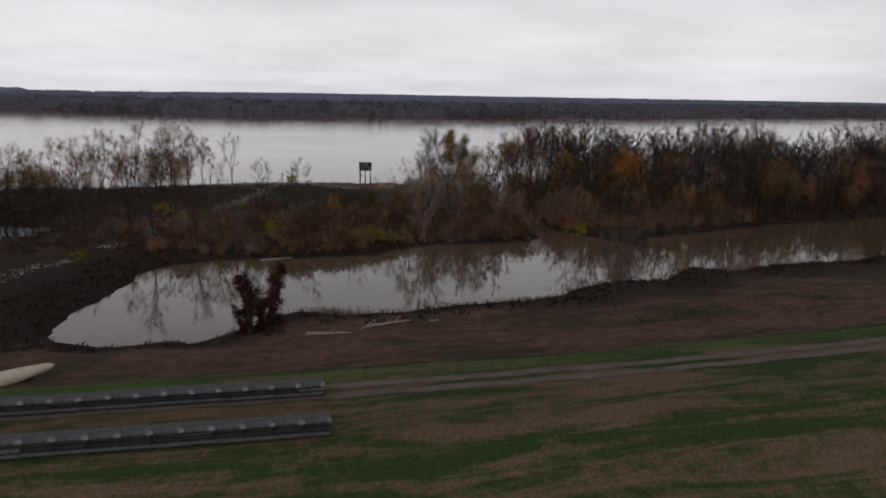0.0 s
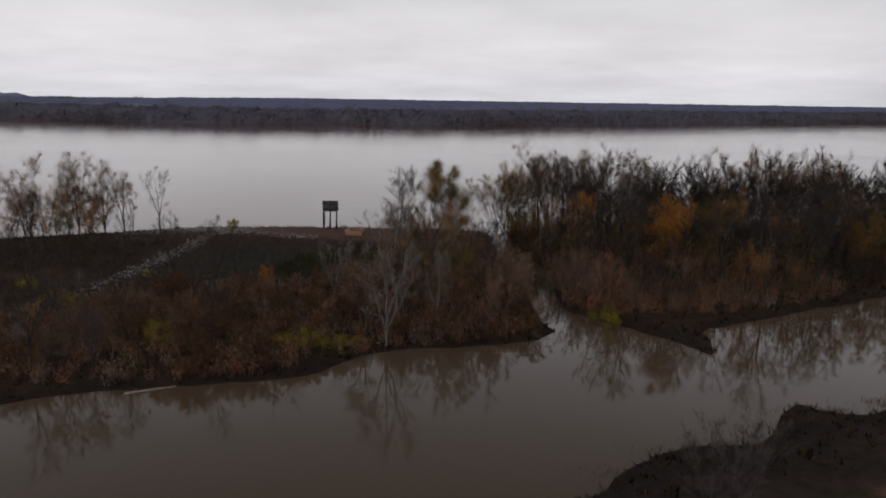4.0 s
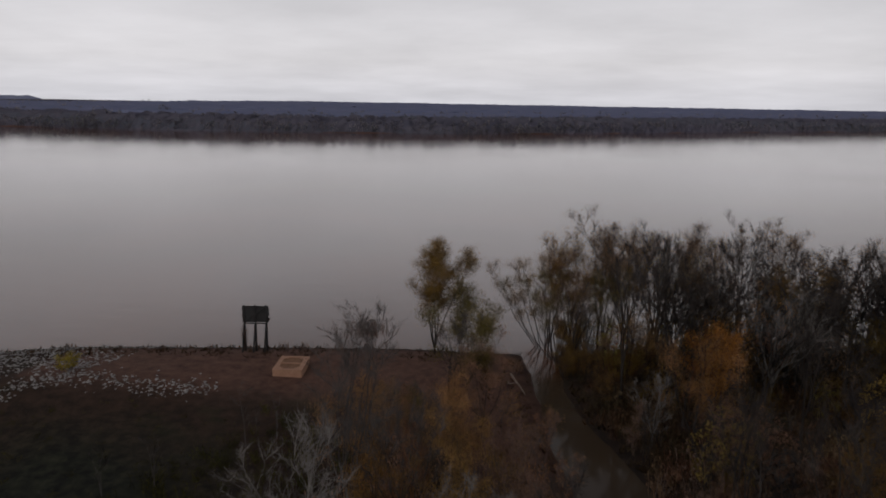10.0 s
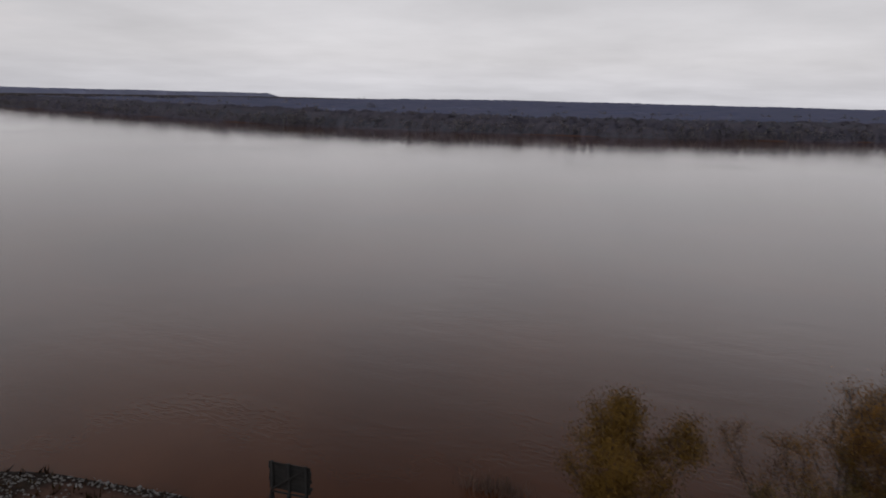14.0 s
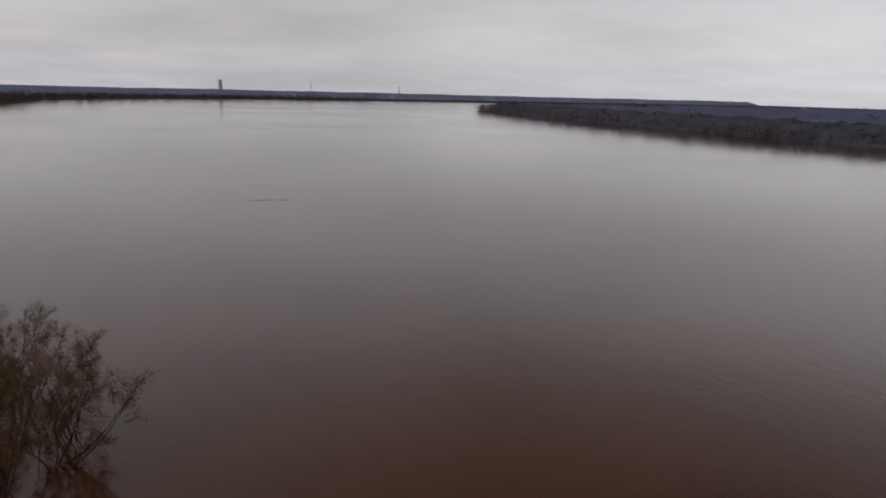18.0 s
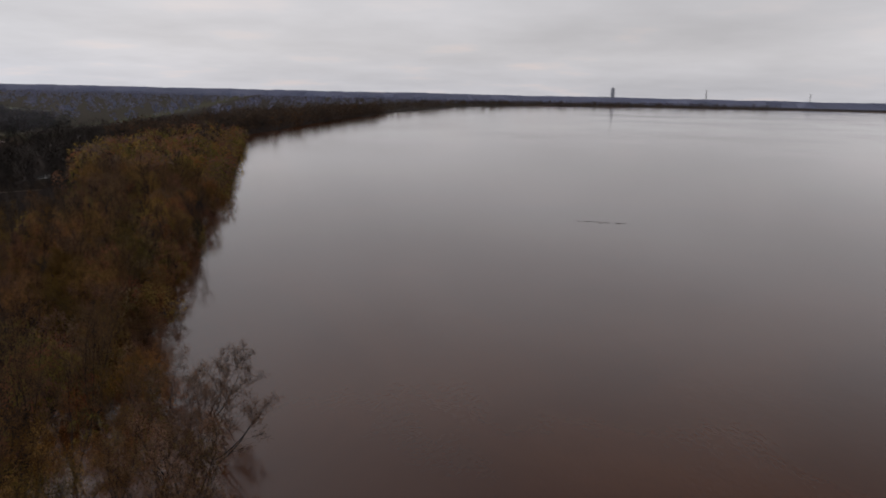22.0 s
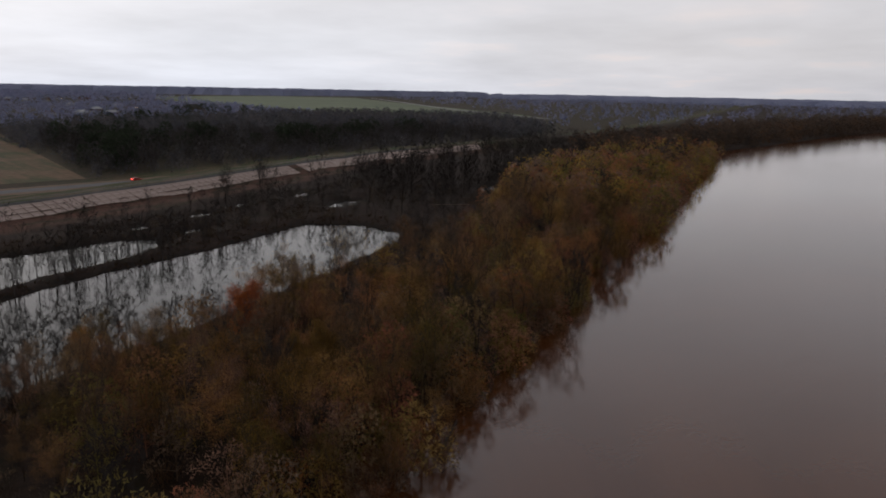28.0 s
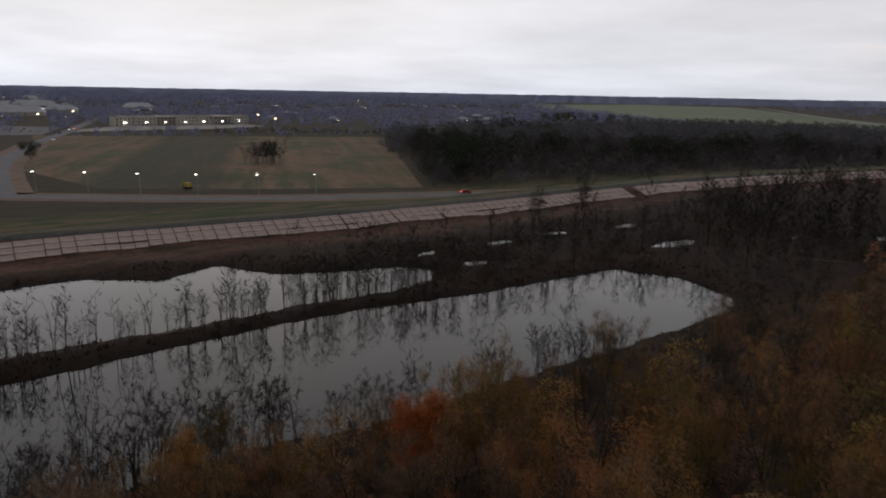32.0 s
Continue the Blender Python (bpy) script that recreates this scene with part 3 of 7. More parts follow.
mud = np.clip((2.6 + 0.8 * w - D) / 1.6, 0, 1) * (S > 8) * 0.9
mud = np.maximum(mud, np.clip((6.5 + np.clip((X - 2) / 4, 0, 7) + w - D) / 3.0, 0, 1) * (S > 19) * (S < 48) * (X > -60) * 0.85)
mud = mud * np.where((X > 5) & (X < 22) & (Y > 150), 0.35, 1.0)
mud = np.maximum(mud, np.clip(1.5 - np.hypot((X + 55) / 10, (Y - 92) / 22), 0, 1) * 0.9)
damp = np.clip(1.25 - np.hypot((X + 34 + 0.25 * (Y - 183)) / 21, (Y - 184) / 15) + 0.12 * w, 0, 1)
lush = np.clip(1.3 - np.abs(S - 5.0 - 0.7 * w) / 2.6, 0, 1) * np.clip(0.75 + 0.9 * wob(X, Y, 7.0, 1.0), 0, 1) * (X > -60)
me.attributes.new("lush", "FLOAT", "POINT").data.foreach_set("value", lush.astype(np.float32).ravel())
mud = np.where(Y > 600, 0.0, mud)
bare = np.where(Y > 600, np.clip(1.2 - D / 30, 0, 1), bare)
bare = np.maximum(bare, mound_ * 0.55)
grass = np.maximum(grass, mound_ * 0.5)
zone = np.stack([np.clip(grass, 0, 1), np.clip(bare, 0, 1), np.clip(mud, 0, 1), damp], -1)
me.color_attributes.new("zone", "FLOAT_COLOR", "POINT").data.foreach_set("color", zone.astype(np.float32).ravel())
tagged(new("ground", me), "muddy wooded riverside ground with a grassed levee", "ground", kind="structure")

wx, wy = spaced(-4900, -720, 320, 4900, 8, 1.14), spaced(-700, 0, 260, 4900, 8, 1.14)
me, X, Y, Z = grid_sheet("water", wx, wy, lambda a, b: a * 0.0, WATER, lambda a, b: levee_s(a, b) > 6)
rv = signed(RIVER, X, Y)
opn = np.where(rv < 5, np.clip(0.45 - rv / 40, 0.4, 1.0), 0.06)
me.attributes.new("silt", "FLOAT", "POINT").data.foreach_set("value", (np.clip((X + 75) / 15, 0, 1) * np.where((Y > 158) & (X < 32), 0.55, 1.0)).astype(np.float32).ravel())
me.attributes.new("open", "FLOAT", "POINT").data.foreach_set("value", opn.astype(np.float32).ravel())
tagged(new("water", me), "brown silty river in flood with still backwater ponds", "river", kind="structure")

# ---- helpers for things ----


def part(name, verts_faces, material, parent, label="", smooth=False):
    """One mesh object under a thing or a part."""
    verts, faces = verts_faces
    ob = new(name, mesh_from(name, verts, faces, material, smooth))
    ob.parent = parent
    return tagged(ob, label)


def thing(name, x, y, z, turn=0.0, **tags):
    ob = new(name)
    ob.matrix_world = pose(x, y, z, 0, 0, turn)
    return tagged(ob, **tags)


def box(x0, y0, z0, x1, y1, z1, bev=0.0):
    """A block, its upright and top edges cut back by bev."""
    if bev <= 0:
        v = [(x0, y0, z0), (x1, y0, z0), (x1, y1, z0), (x0, y1, z0), (x0, y0, z1), (x1, y0, z1), (x1, y1, z1), (x0, y1, z1)]
        return v, [(3, 2, 1, 0), (4, 5, 6, 7), (0, 1, 5, 4), (1, 2, 6, 5), (2, 3, 7, 6), (3, 0, 4, 7)]
    b = bev
    ring = [(x0 + b, y0), (x1 - b, y0), (x1, y0 + b), (x1, y1 - b), (x1 - b, y1), (x0 + b, y1), (x0, y1 - b), (x0, y0 + b)]
    cx, cy = (x0 + x1) / 2, (y0 + y1) / 2
    shrink = [(cx + (px - cx) * (1 - 2 * b / (x1 - x0)), cy + (py - cy) * (1 - 2 * b / (y1 - y0))) for px, py in ring]
    v = [(px, py, z0) for px, py in ring] + [(px, py, z1 - b) for px, py in ring] + [(px, py, z1) for px, py in shrink]
    f = [tuple(range(7, -1, -1)), tuple(range(16, 24))]
    for k in (0, 8):
        f += [(k + i, k + (i + 1) % 8, k + 8 + (i + 1) % 8, k + 8 + i) for i in range(8)]
    return v, f


def joined(*meshes):
    V, F = [], []
    for v, f in meshes:
        o = len(V)
        V += list(v)
        F += [tuple(i + o for i in q) for q in f]
    return V, F


def tube(path, radii, sides=6, cap=True):
    """A tapering round bar along a line of points."""
    V, F = [], []
    n = len(path)
    for i, p in enumerate(path):
        a, b = Vector(path[max(0, i - 1)]), Vector(path[min(n - 1, i + 1)])
        d = (b - a).normalized()
        u = d.cross(Vector((0.31, 0.95, 0.07))).normalized()
        w = d.cross(u)
        for k in range(sides):
            t = 2 * math.pi * k / sides
            q = Vector(p) + (u * math.cos(t) + w * math.sin(t)) * radii[i]
            V.append((q.x, q.y, q.z))
    for i in range(n - 1):
        for k in range(sides):
            F.append((i * sides + k, i * sides + (k + 1) % sides, (i + 1) * sides + (k + 1) % sides, (i + 1) * sides + k))
    if cap:
        F += [tuple(range(sides - 1, -1, -1)), tuple(range((n - 1) * sides, n * sides))]
    return V, F


# ---- trees ----


def jitter(r, v, amount):
    q = Vector(v) + Vector((r.uniform(-1, 1), r.uniform(-1, 1), r.uniform(-1, 1))) * amount
    return q.normalized()


def ribbon(a, b, w0, w1, r):
    """A flat sliver from a to b."""
    d = (b - a).normalized()
    side = d.cross(jitter(r, (0.2, 0.3, 0.1), 1.0)).normalized()
    if w1 <= 0:
        return [tuple(a - side * w0), tuple(a + side * w0), tuple(b)], [(0, 1, 2)]
    return [tuple(a - side * w0), tuple(a + side * w0), tuple(b + side * w1), tuple(b - side * w1)], [(0, 1, 2, 3)]


def arbor(r, height, stems=3, fork=0.2, spread=0.35, clear=0.2, limbs=6, reach=0.22, subs=4, twigs=8, twig=0.06, radius=0.011, rise=0.5, kink=0.12, tw=0.014, lean=0.06, tilt=(0, 0)):
    """A tree: a trunk that parts at fork into stems, limbs sweeping up from them, brooms of fine twigs at their ends.
    Gives the wood, the fine branches and the twigs where leaves sit."""
    wood, fine, tips = [], [], []
    up = Vector((0, 0, 1))
    rad = height * radius
    d = (jitter(r, up, lean) + Vector((tilt[0], tilt[1], 0)) * 0.5).normalized()
    foot = Vector((0, 0, -0.6))
    top = foot + d * (fork * height + 0.6)
    if fork > 0.03:
        wood.append(tube([foot, foot + d * 0.8, foot.lerp(top, 0.55) + jitter(r, (0, 0, 0), 1) * rad * 0.5, top], [rad * 1.5, rad * 1.15, rad, rad * 0.9], 7, False))
    turn = r.uniform(0, 6.28)

    def broom(o, e, far, n):
        """Twigs fanning out along a branchlet."""
        d2 = (e - o).normalized()
        for m in range(n):
            o3 = o.lerp(e, 0.25 + 0.75 * (m + r.random()) / n)
            d3 = (jitter(r, d2, 1.4) + up * 0.25).normalized()
            e3 = o3 + d3 * far * r.uniform(0.5, 1.2)
            fine.append(ribbon(o3, e3, tw, 0, r))
            tips.append((o3, e3))
            o4 = o3.lerp(e3, r.uniform(0.2, 0.6))
            fine.append(ribbon(o4, o4 + jitter(r, d3, 0.6) * far * r.uniform(0.35, 0.8), tw * 0.8, 0, r))

    for q in range(stems):
        az = turn + 6.28 * q / stems + r.uniform(-0.6, 0.6)
        out = Vector((math.cos(az), math.sin(az), 0))
        d0 = (d + out * spread * (r.uniform(0.55, 1.25) if q or stems == 1 else 0.2) + Vector((tilt[0], tilt[1], 0))).normalized()
        tall = height * (1 - fork) * (r.uniform(0.72, 0.97) if q else 1.0)
        p = top - d * (fork * height * 0.2 * r.random()) if fork > 0.03 else foot + out * rad * r.uniform(0.5, 3.0)
        pts = [p]
        for i in range(7):
            d0 = (jitter(r, d0, kink) + up * 0.07).normalized()
            p = p + d0 * tall / 7 / max(d0.z, 0.72)
            pts.append(p)
        r0 = rad * (0.95 if stems == 1 else 0.66)
        radii = [max(r0 * (1 - 0.13 * i), 0.02) for i in range(8)]
        wood.append(tube(pts, radii, 5, False))
        broom(pts[5], pts[7], twig * height * 1.2, twigs * 2)
        spin = r.uniform(0, 6.28)
        for j in range(limbs):
            f = clear + (0.97 - clear) * ((j + r.random()) / limbs) ** 0.8
            i = min(6, int(f * 7))
            o = pts[i].lerp(pts[i + 1], min(1, f * 7 - i))
            spin += 2.4 + r.uniform(-0.5, 0.5)
            side = Vector((math.cos(spin), math.sin(spin), 0)) + out * 0.45
            d1 = (side.normalized() * (1.0 - 0.45 * f) + up * (rise + 0.45 * f)).normalized()
            g = (f - clear) / (1 - clear)
            ln = reach * height * (0.5 + 0.6 * math.sin(math.pi * min(1.0, 0.18 + 0.72 * g))) * r.uniform(0.7, 1.25)
            lp, pp = [o], o
            for _ in range(4):
                d1 = (jitter(r, d1, kink * 1.7) + up * 0.10).normalized()
                pp = pp + d1 * ln / 4
                lp.append(pp)
            lr = max(radii[i] * 0.45, 0.022)
            wood.append(tube(lp, [lr, lr * 0.8, lr * 0.6, lr * 0.42, lr * 0.2], 3, False))
            broom(lp[3], lp[4], twig * height, twigs)
            for k in range(subs):
                g = 0.3 + 0.65 * (k + r.random()) / subs
                n = min(3, int(g * 4))
                o2 = lp[n].lerp(lp[n + 1], g * 4 - n)
                d2 = (jitter(r, d1, 0.75) + up * 0.2).normalized()
                e2 = o2 + d2 * ln * r.uniform(0.28, 0.5)
                fine.append(ribbon(o2, e2, max(tw * 1.9, lr * 0.35), tw, r))
                broom(o2, e2, twig * height, twigs)
    return joined(*wood), joined(*fine), tips


def leaves(r, tips, share, size, number=2, loose=0.22):
    """Small leaves in tufts along the twigs, each facing as the tuft and the crown do there."""
    V, F, N = [], [], []
    mid = sum((e for o, e in tips), Vector()) / max(1, len(tips))
    for o, e in tips:
        if r.random() > share:
            continue
        d = (e - o).normalized()
        for _ in range(number):
            g = Vector((r.gauss(0, loose), r.gauss(0, loose), r.gauss(0, loose)))
            c = o.lerp(e, r.uniform(0.3, 1.1)) + g
            out = ((c - mid).normalized() * 0.85 + g / loose * 0.35 + Vector((0, 0, 0.2))).normalized()
            a = jitter(r, d, 1.1) * size * r.uniform(0.6, 1.3)
            b = a.cross(jitter(r, (0, 0, 0.2), 1.0)).normalized() * size * r.uniform(0.3, 0.55)
            if b.cross(a).dot(out) < 0:
                b = -b
            k = len(V)
            V += [tuple(c - a * 0.5 - b * 0.4), tuple(c - a * 0.35 + b), tuple(c + a * 0.7)]
            F.append((k, k + 1, k + 2))
            N += [tuple(out)] * 3
    return V, F, N


LEAF_VINE = leaf_material("dark_red_vine", [(0.0, (0.026, 0.012, 0.009)), (1.0, (0.036, 0.015, 0.011))])
TREES = {}


def tree_kind(key, seed, bark, twig_mat, leaf=None, share=0.5, size=0.25, number=1, loose=0.25, name="tree", **kw):
    """Meshes of one tree shape, kept under key."""
    r = random.Random(seed)
    wood, fine, tips = arbor(r, kw.pop("height", 16.0), **kw)
    meshes = [("trunk", mesh_from("trunk", *wood, bark, True)), ("branchwork", mesh_from("branchwork", *fine, twig_mat))]
    if leaf:
        v, f, n = leaves(r, tips, share, size, number, loose)
        meshes.append(("foliage", round_off(mesh_from("foliage", v, f, leaf, True), n)))
    TREES[key] = (name, meshes)


def plant(key, x, y, scale=1.0, turn=0.0, label="", category="tree", group="", z=None, tilt=0.0):
    name, meshes = TREES[key]
    top = new(name)
    top.matrix_world = pose(x, y, ground_z(x, y) if z is None else z, tilt, 0, turn) @ Matrix.Scale(scale, 4)
    tagged(top, label, category, group)
    for n, me in meshes:
        ob = new(n, me)
        ob.parent = top
        if n != "trunk":
            tagged(ob, kind="stuff")
    return top


TWIG_ROSE = simple("rosy_brown_twigs", (0.125, 0.076, 0.058), (0.225, 0.145, 0.115), 0.6, 0.9, 0.1)
TWIG_GREY = simple("grey_twigs", (0.055, 0.046, 0.042), (0.105, 0.088, 0.080), 0.6, 0.9, 0.1)
for i in range(5):
    tree_kind("bare%d" % i, 10 + i, BARK_DARK, TWIG, name="bare_tree", height=17, stems=3 + i % 2, fork=0.26, spread=0.34, clear=0.14, limbs=7, reach=0.20, subs=4, twigs=11, twig=0.055, radius=0.011, kink=0.13)
    tree_kind("rust%d" % i, 20 + i, BARK_DARK, TWIG_RED, LEAF_RUST, 0.95, 0.115, 18, 0.40, height=13, stems=4, fork=0.16, spread=0.48, clear=0.16, limbs=6, reach=0.23, subs=3, twigs=5, twig=0.07)
    tree_kind("olive%d" % i, 30 + i, BARK_DARK, TWIG, LEAF_OLIVE, 0.95, 0.125, 11, 0.36, height=14, stems=5, fork=0.04, spread=0.42, clear=0.26, limbs=7, reach=0.20, subs=3, twigs=6, twig=0.06, radius=0.010)
for i in range(4):
    tree_kind("willow%d" % i, 40 + i, BARK_DARK, TWIG, LEAF_WILLOW, 0.9, 0.11, 8, 0.34, name="willow", height=17, stems=3 + i % 3, fork=0.08, spread=0.30, clear=0.34, limbs=8, reach=0.16, subs=4, twigs=7, twig=0.05, radius=0.010, kink=0.16)
for i in range(3):
    tree_kind("pale%d" % i, 50 + i, BARK_PALE, TWIG_PALE, name="bare_tree", height=15, stems=4, fork=0.16, spread=0.62, clear=0.08, limbs=9, reach=0.28, subs=4, twigs=9, twig=0.06, radius=0.012, kink=0.2, tw=0.016)
    tree_kind("slim%d" % i, 60 + i, BARK_DARK, TWIG, name="sapling", height=9, stems=2 + i, fork=0.02, spread=0.22, clear=0.28, limbs=6, reach=0.16, subs=3, twigs=7, twig=0.07, radius=0.009, kink=0.16, lean=0.15, tw=0.015)
    tree_kind("scrub%d" % i, 70 + i, TWIG_RED, TWIG_RED, LEAF_SCRUB, 0.8, 0.12, 3, 0.14, "bush", height=3.4, stems=8, fork=0.0, spread=0.75, clear=0.2, limbs=4, reach=0.30, subs=2, twigs=7, twig=0.16, radius=0.010, tw=0.012)
for i in range(3):
    tree_kind("rosy%d" % i, 90 + i, TWIG_ROSE, TWIG_ROSE, LEAF_RUST, 0.35, 0.13, 2, 0.2, name="sapling", height=8, stems=3 + i, fork=0.03, spread=0.30, clear=0.2, limbs=7, reach=0.17, subs=4, twigs=8, twig=0.08, radius=0.007, kink=0.15, tw=0.010)
for i in range(2):
    tree_kind("leaner%d" % i, 95 + i, BARK_DARK, TWIG_RED, LEAF_WILLOW, 0.7, 0.15, 4, 0.3, name="willow", height=12, stems=5, fork=0.08, spread=0.6, clear=0.25, limbs=7, reach=0.25, subs=4, twigs=8, twig=0.065, radius=0.014, rise=0.35, kink=0.2, tilt=(0.3, 0.3))
tree_kind("fan", 88, BARK_DARK, TWIG_RED, LEAF_OLIVE, 0.9, 0.12, 9, 0.36, name="willow", height=16, stems=8, fork=0.03, spread=0.55, clear=0.42, limbs=6, reach=0.15, subs=4, twigs=7, twig=0.05, radius=0.009, kink=0.12, tilt=(-0.18, 0.0))
tree_kind("ochre", 89, BARK_DARK, TWIG, LEAF_OLIVE, 0.95, 0.15, 16, 0.42, name="willow", height=11, stems=8, fork=0.03, spread=0.62, clear=0.12, limbs=6, reach=0.22, subs=3, twigs=6, twig=0.06, radius=0.010, kink=0.18)
tree_kind("grey", 104, BARK_DARK, TWIG_RED, name="bare_tree", height=15, stems=5, fork=0.24, spread=0.42, clear=0.08, limbs=8, reach=0.26, subs=5, twigs=11, twig=0.06, radius=0.010, kink=0.15)
tree_kind("spray", 87, BARK, TWIG_GREY, name="bare_tree", height=19, stems=6, fork=0.14, spread=0.50, clear=0.22, limbs=8, reach=0.20, subs=5, twigs=12, twig=0.05, radius=0.009, kink=0.13)
tree_kind("orange", 81, BARK, TWIG, LEAF_ORANGE, 0.95, 0.18, 15, 0.46, height=15, stems=5, fork=0.22, spread=0.5, clear=0.12, limbs=7, reach=0.22, subs=4, twigs=5, twig=0.06)
tree_kind("red", 82, BARK, TWIG, LEAF_RED, 0.95, 0.17, 13, 0.38, height=10, stems=4, fork=0.2, spread=0.42, clear=0.15, limbs=7, reach=0.23, subs=4, twigs=5, twig=0.07)
tree_kind("tufted", 85, BARK_DARK, TWIG, LEAF_OLIVE, 0.95, 0.15, 34, 0.46, name="willow", height=15, stems=5, fork=0.06, spread=0.30, clear=0.30, limbs=7, reach=0.20, subs=3, twigs=6, twig=0.05, radius=0.011, kink=0.2)
tree_kind("evergreen", 98, BARK_DARK, TWIG, LEAF_DARK, 0.95, 0.28, 8, 0.5, height=9, stems=7, fork=0.05, spread=0.8, clear=0.1, limbs=6, reach=0.3, subs=3, twigs=5, twig=0.09)
tree_kind("yellow", 83, BARK, TWIG, LEAF_YELLOW, 0.9, 0.16, 6, 0.18, "bush", height=3.6, stems=7, fork=0.0, spread=0.8, clear=0.15, limbs=4, reach=0.3, subs=2, twigs=6, twig=0.14)
tree_kind("vine", 84, BARK_DARK, TWIG_RED, LEAF_VINE, 0.95, 0.20, 12, 0.30, name="snag", height=8.5, stems=4, fork=0.02, spread=0.20, clear=0.0, limbs=12, reach=0.11, subs=3, twigs=5, twig=0.05, radius=0.075, kink=0.2)

LABELS = {"bare": "tall bare grey-brown riverside tree", "rust": "brown-leaved autumn tree on the wooded bank", "olive": "olive and ochre leaved tree on the bank",
          "willow": "thin-leaved willow by the river", "pale": "bare pale-barked tree with spreading limbs", "slim": "slim dark bare sapling by the pond", "rosy": "thin rosy-brown sapling with fine bare twigs",
          "scrub": "reddish-brown dry scrub bush"}


def scatter(r, poly, count, gap, kinds, lo, hi, taken, margin=1.5, group="", smax=1e9):
    """Plants trees at random inside poly, kept apart and out of the water."""
    xa, xb = min(p[0] for p in poly), max(p[0] for p in poly)
    ya, yb = min(p[1] for p in poly), max(p[1] for p in poly)
    n = 4000
    PX, PY = np.array([r.uniform(xa, xb) for _ in range(n)]), np.array([r.uniform(ya, yb) for _ in range(n)])
    ok = inside(poly, PX, PY) & (shore(PX, PY) > margin) & (signed(POND_B, PX, PY) > -2) & (levee_s(PX, PY) > 22)
    made = 0
    for x, y in zip(PX[ok], PY[ok]):
        if made >= count:
            break
        if any((x - a) ** 2 + (y - b) ** 2 < gap * gap for a, b in taken):
            continue
        taken.append((x, y))
        k = r.choice(kinds)
        plant(k, x, y, r.uniform(lo, hi), r.uniform(0, 360), LABELS[k.rstrip("0123456789")], "bush" if "scrub" in k else "tree", group)
        made += 1
    return made


def kinds(*names):
    out = []
    for n in names:
        out += [k for k in TREES if k.rstrip("0123456789") == n]
    return out


rnd = random.Random(5)
CREEK_WOODS = leaf_material("ochre_creek_woods", [(0.0, (0.036, 0.030, 0.014)), (0.35, (0.110, 0.070, 0.018)), (0.7, (0.040, 0.030, 0.020)), (1.0, (0.140, 0.070, 0.016))], False, 0.05, 1.5, 0.32, 0.12)
taken = []
# single trees that stand out
for k, x, y, s, t, lab in [
        ("pale0", -3.9, 139.5, 1.0, 40, "bare pale tree with wide low limbs by the pond"), ("pale1", 3.0, 147, 0.7, 10, "small bare pale tree on the point"),
        ("slim0", 10.4, 150, 1.35, 0, "thin pale-stemmed tree on the point"), ("slim1", 8, 161, 1.4, 0, "thin tall sapling on the point"),
        ("spray", -4.6, 180, 1.0, 70, "tall bare grey tree on the point"), ("spray", 1.0, 175, 0.72, 200, "bare grey tree with fine spreading twigs"), ("orange", 34, 200, 0.8, 30, "thin orange-leaved tree beside the creek"), ("pale1", 27, 197, 0.55, 0, "pale dead snag beside the creek"), ("pale1", -6, 169, 0.95, 30, "bare pale tree with a wide crown of fine twigs"), ("pale2", 2, 166, 0.8, 100, "bare pale tree with a wide crown of fine twigs"), ("pale0", -14, 158, 0.7, 60, "bare pale tree among the scrub"), ("slim2", 12, 168, 1.5, 0, "thin pale-stemmed tree beside the creek"), ("orange", -26, 160, 0.32, 0, "small orange-leaved tree in the scrub"), ("tufted", 1.5, 224, 1.08, 0, "olive-leaved willow at the river's edge"),
        ("ochre", 6.0, 212, 1.12, 120, "short ochre willow at the creek mouth"), ("orange", 43, 168, 1.0, 0, "orange-leaved tree in the bare wood"),
        ("olive2", 47.5, 166, 0.7, 50, "ochre tree beside the orange one"), ("spray", 23.7, 91.4, 0.62, 0, "small bare tree with fine twigs on the pond bank"), ("vine", -23.6, 82, 0.55, 60, "low stub smothered in dark red vines"),
        ("vine", -21.2, 80, 1.0, 0, "dead snag smothered in dark red vines"), ("red", -158.5, 166.5, 0.95, 0, "bright red-orange maple among brown trees"),
        ("yellow", 29.5, 150.5, 1.0, 0, "yellow-green bush on the creek bank"), ("yellow", -14, 135.5, 0.8, 90, "yellow-green bush on the pond bank"),
        ("yellow", -10, 136.5, 0.6, 30, "yellow-green bush on the pond bank"), ("yellow", -17, 134.5, 0.6, 10, "yellow-green bush on the pond bank"), ("yellow", -12, 136, 0.55, 200, "yellow-green bush on the pond bank"), ("yellow", -7.5, 138, 0.5, 70, "yellow-green bush on the pond bank"), ("pale2", 45, 209, 1.05, 0, "tall pale-stemmed tree among dark ones"),
        ("scrub0", 82, 131, 1.1, 0, "dark round bush on the near pond bank"), ("rust1", -148, 203, 0.6, 0, "brown tree leaning over the river"),
        ("slim1", -173, 199, 1.0, 0, "dark snag standing in the flooded river"), ("olive3", -147, 201, 0.55, 0, "yellowing tree at the flooded edge")]:
    taken.append((x, y))
    plant(k, x, y, s, t, lab, "bush" if k in ("yellow", "scrub0") else "tree")
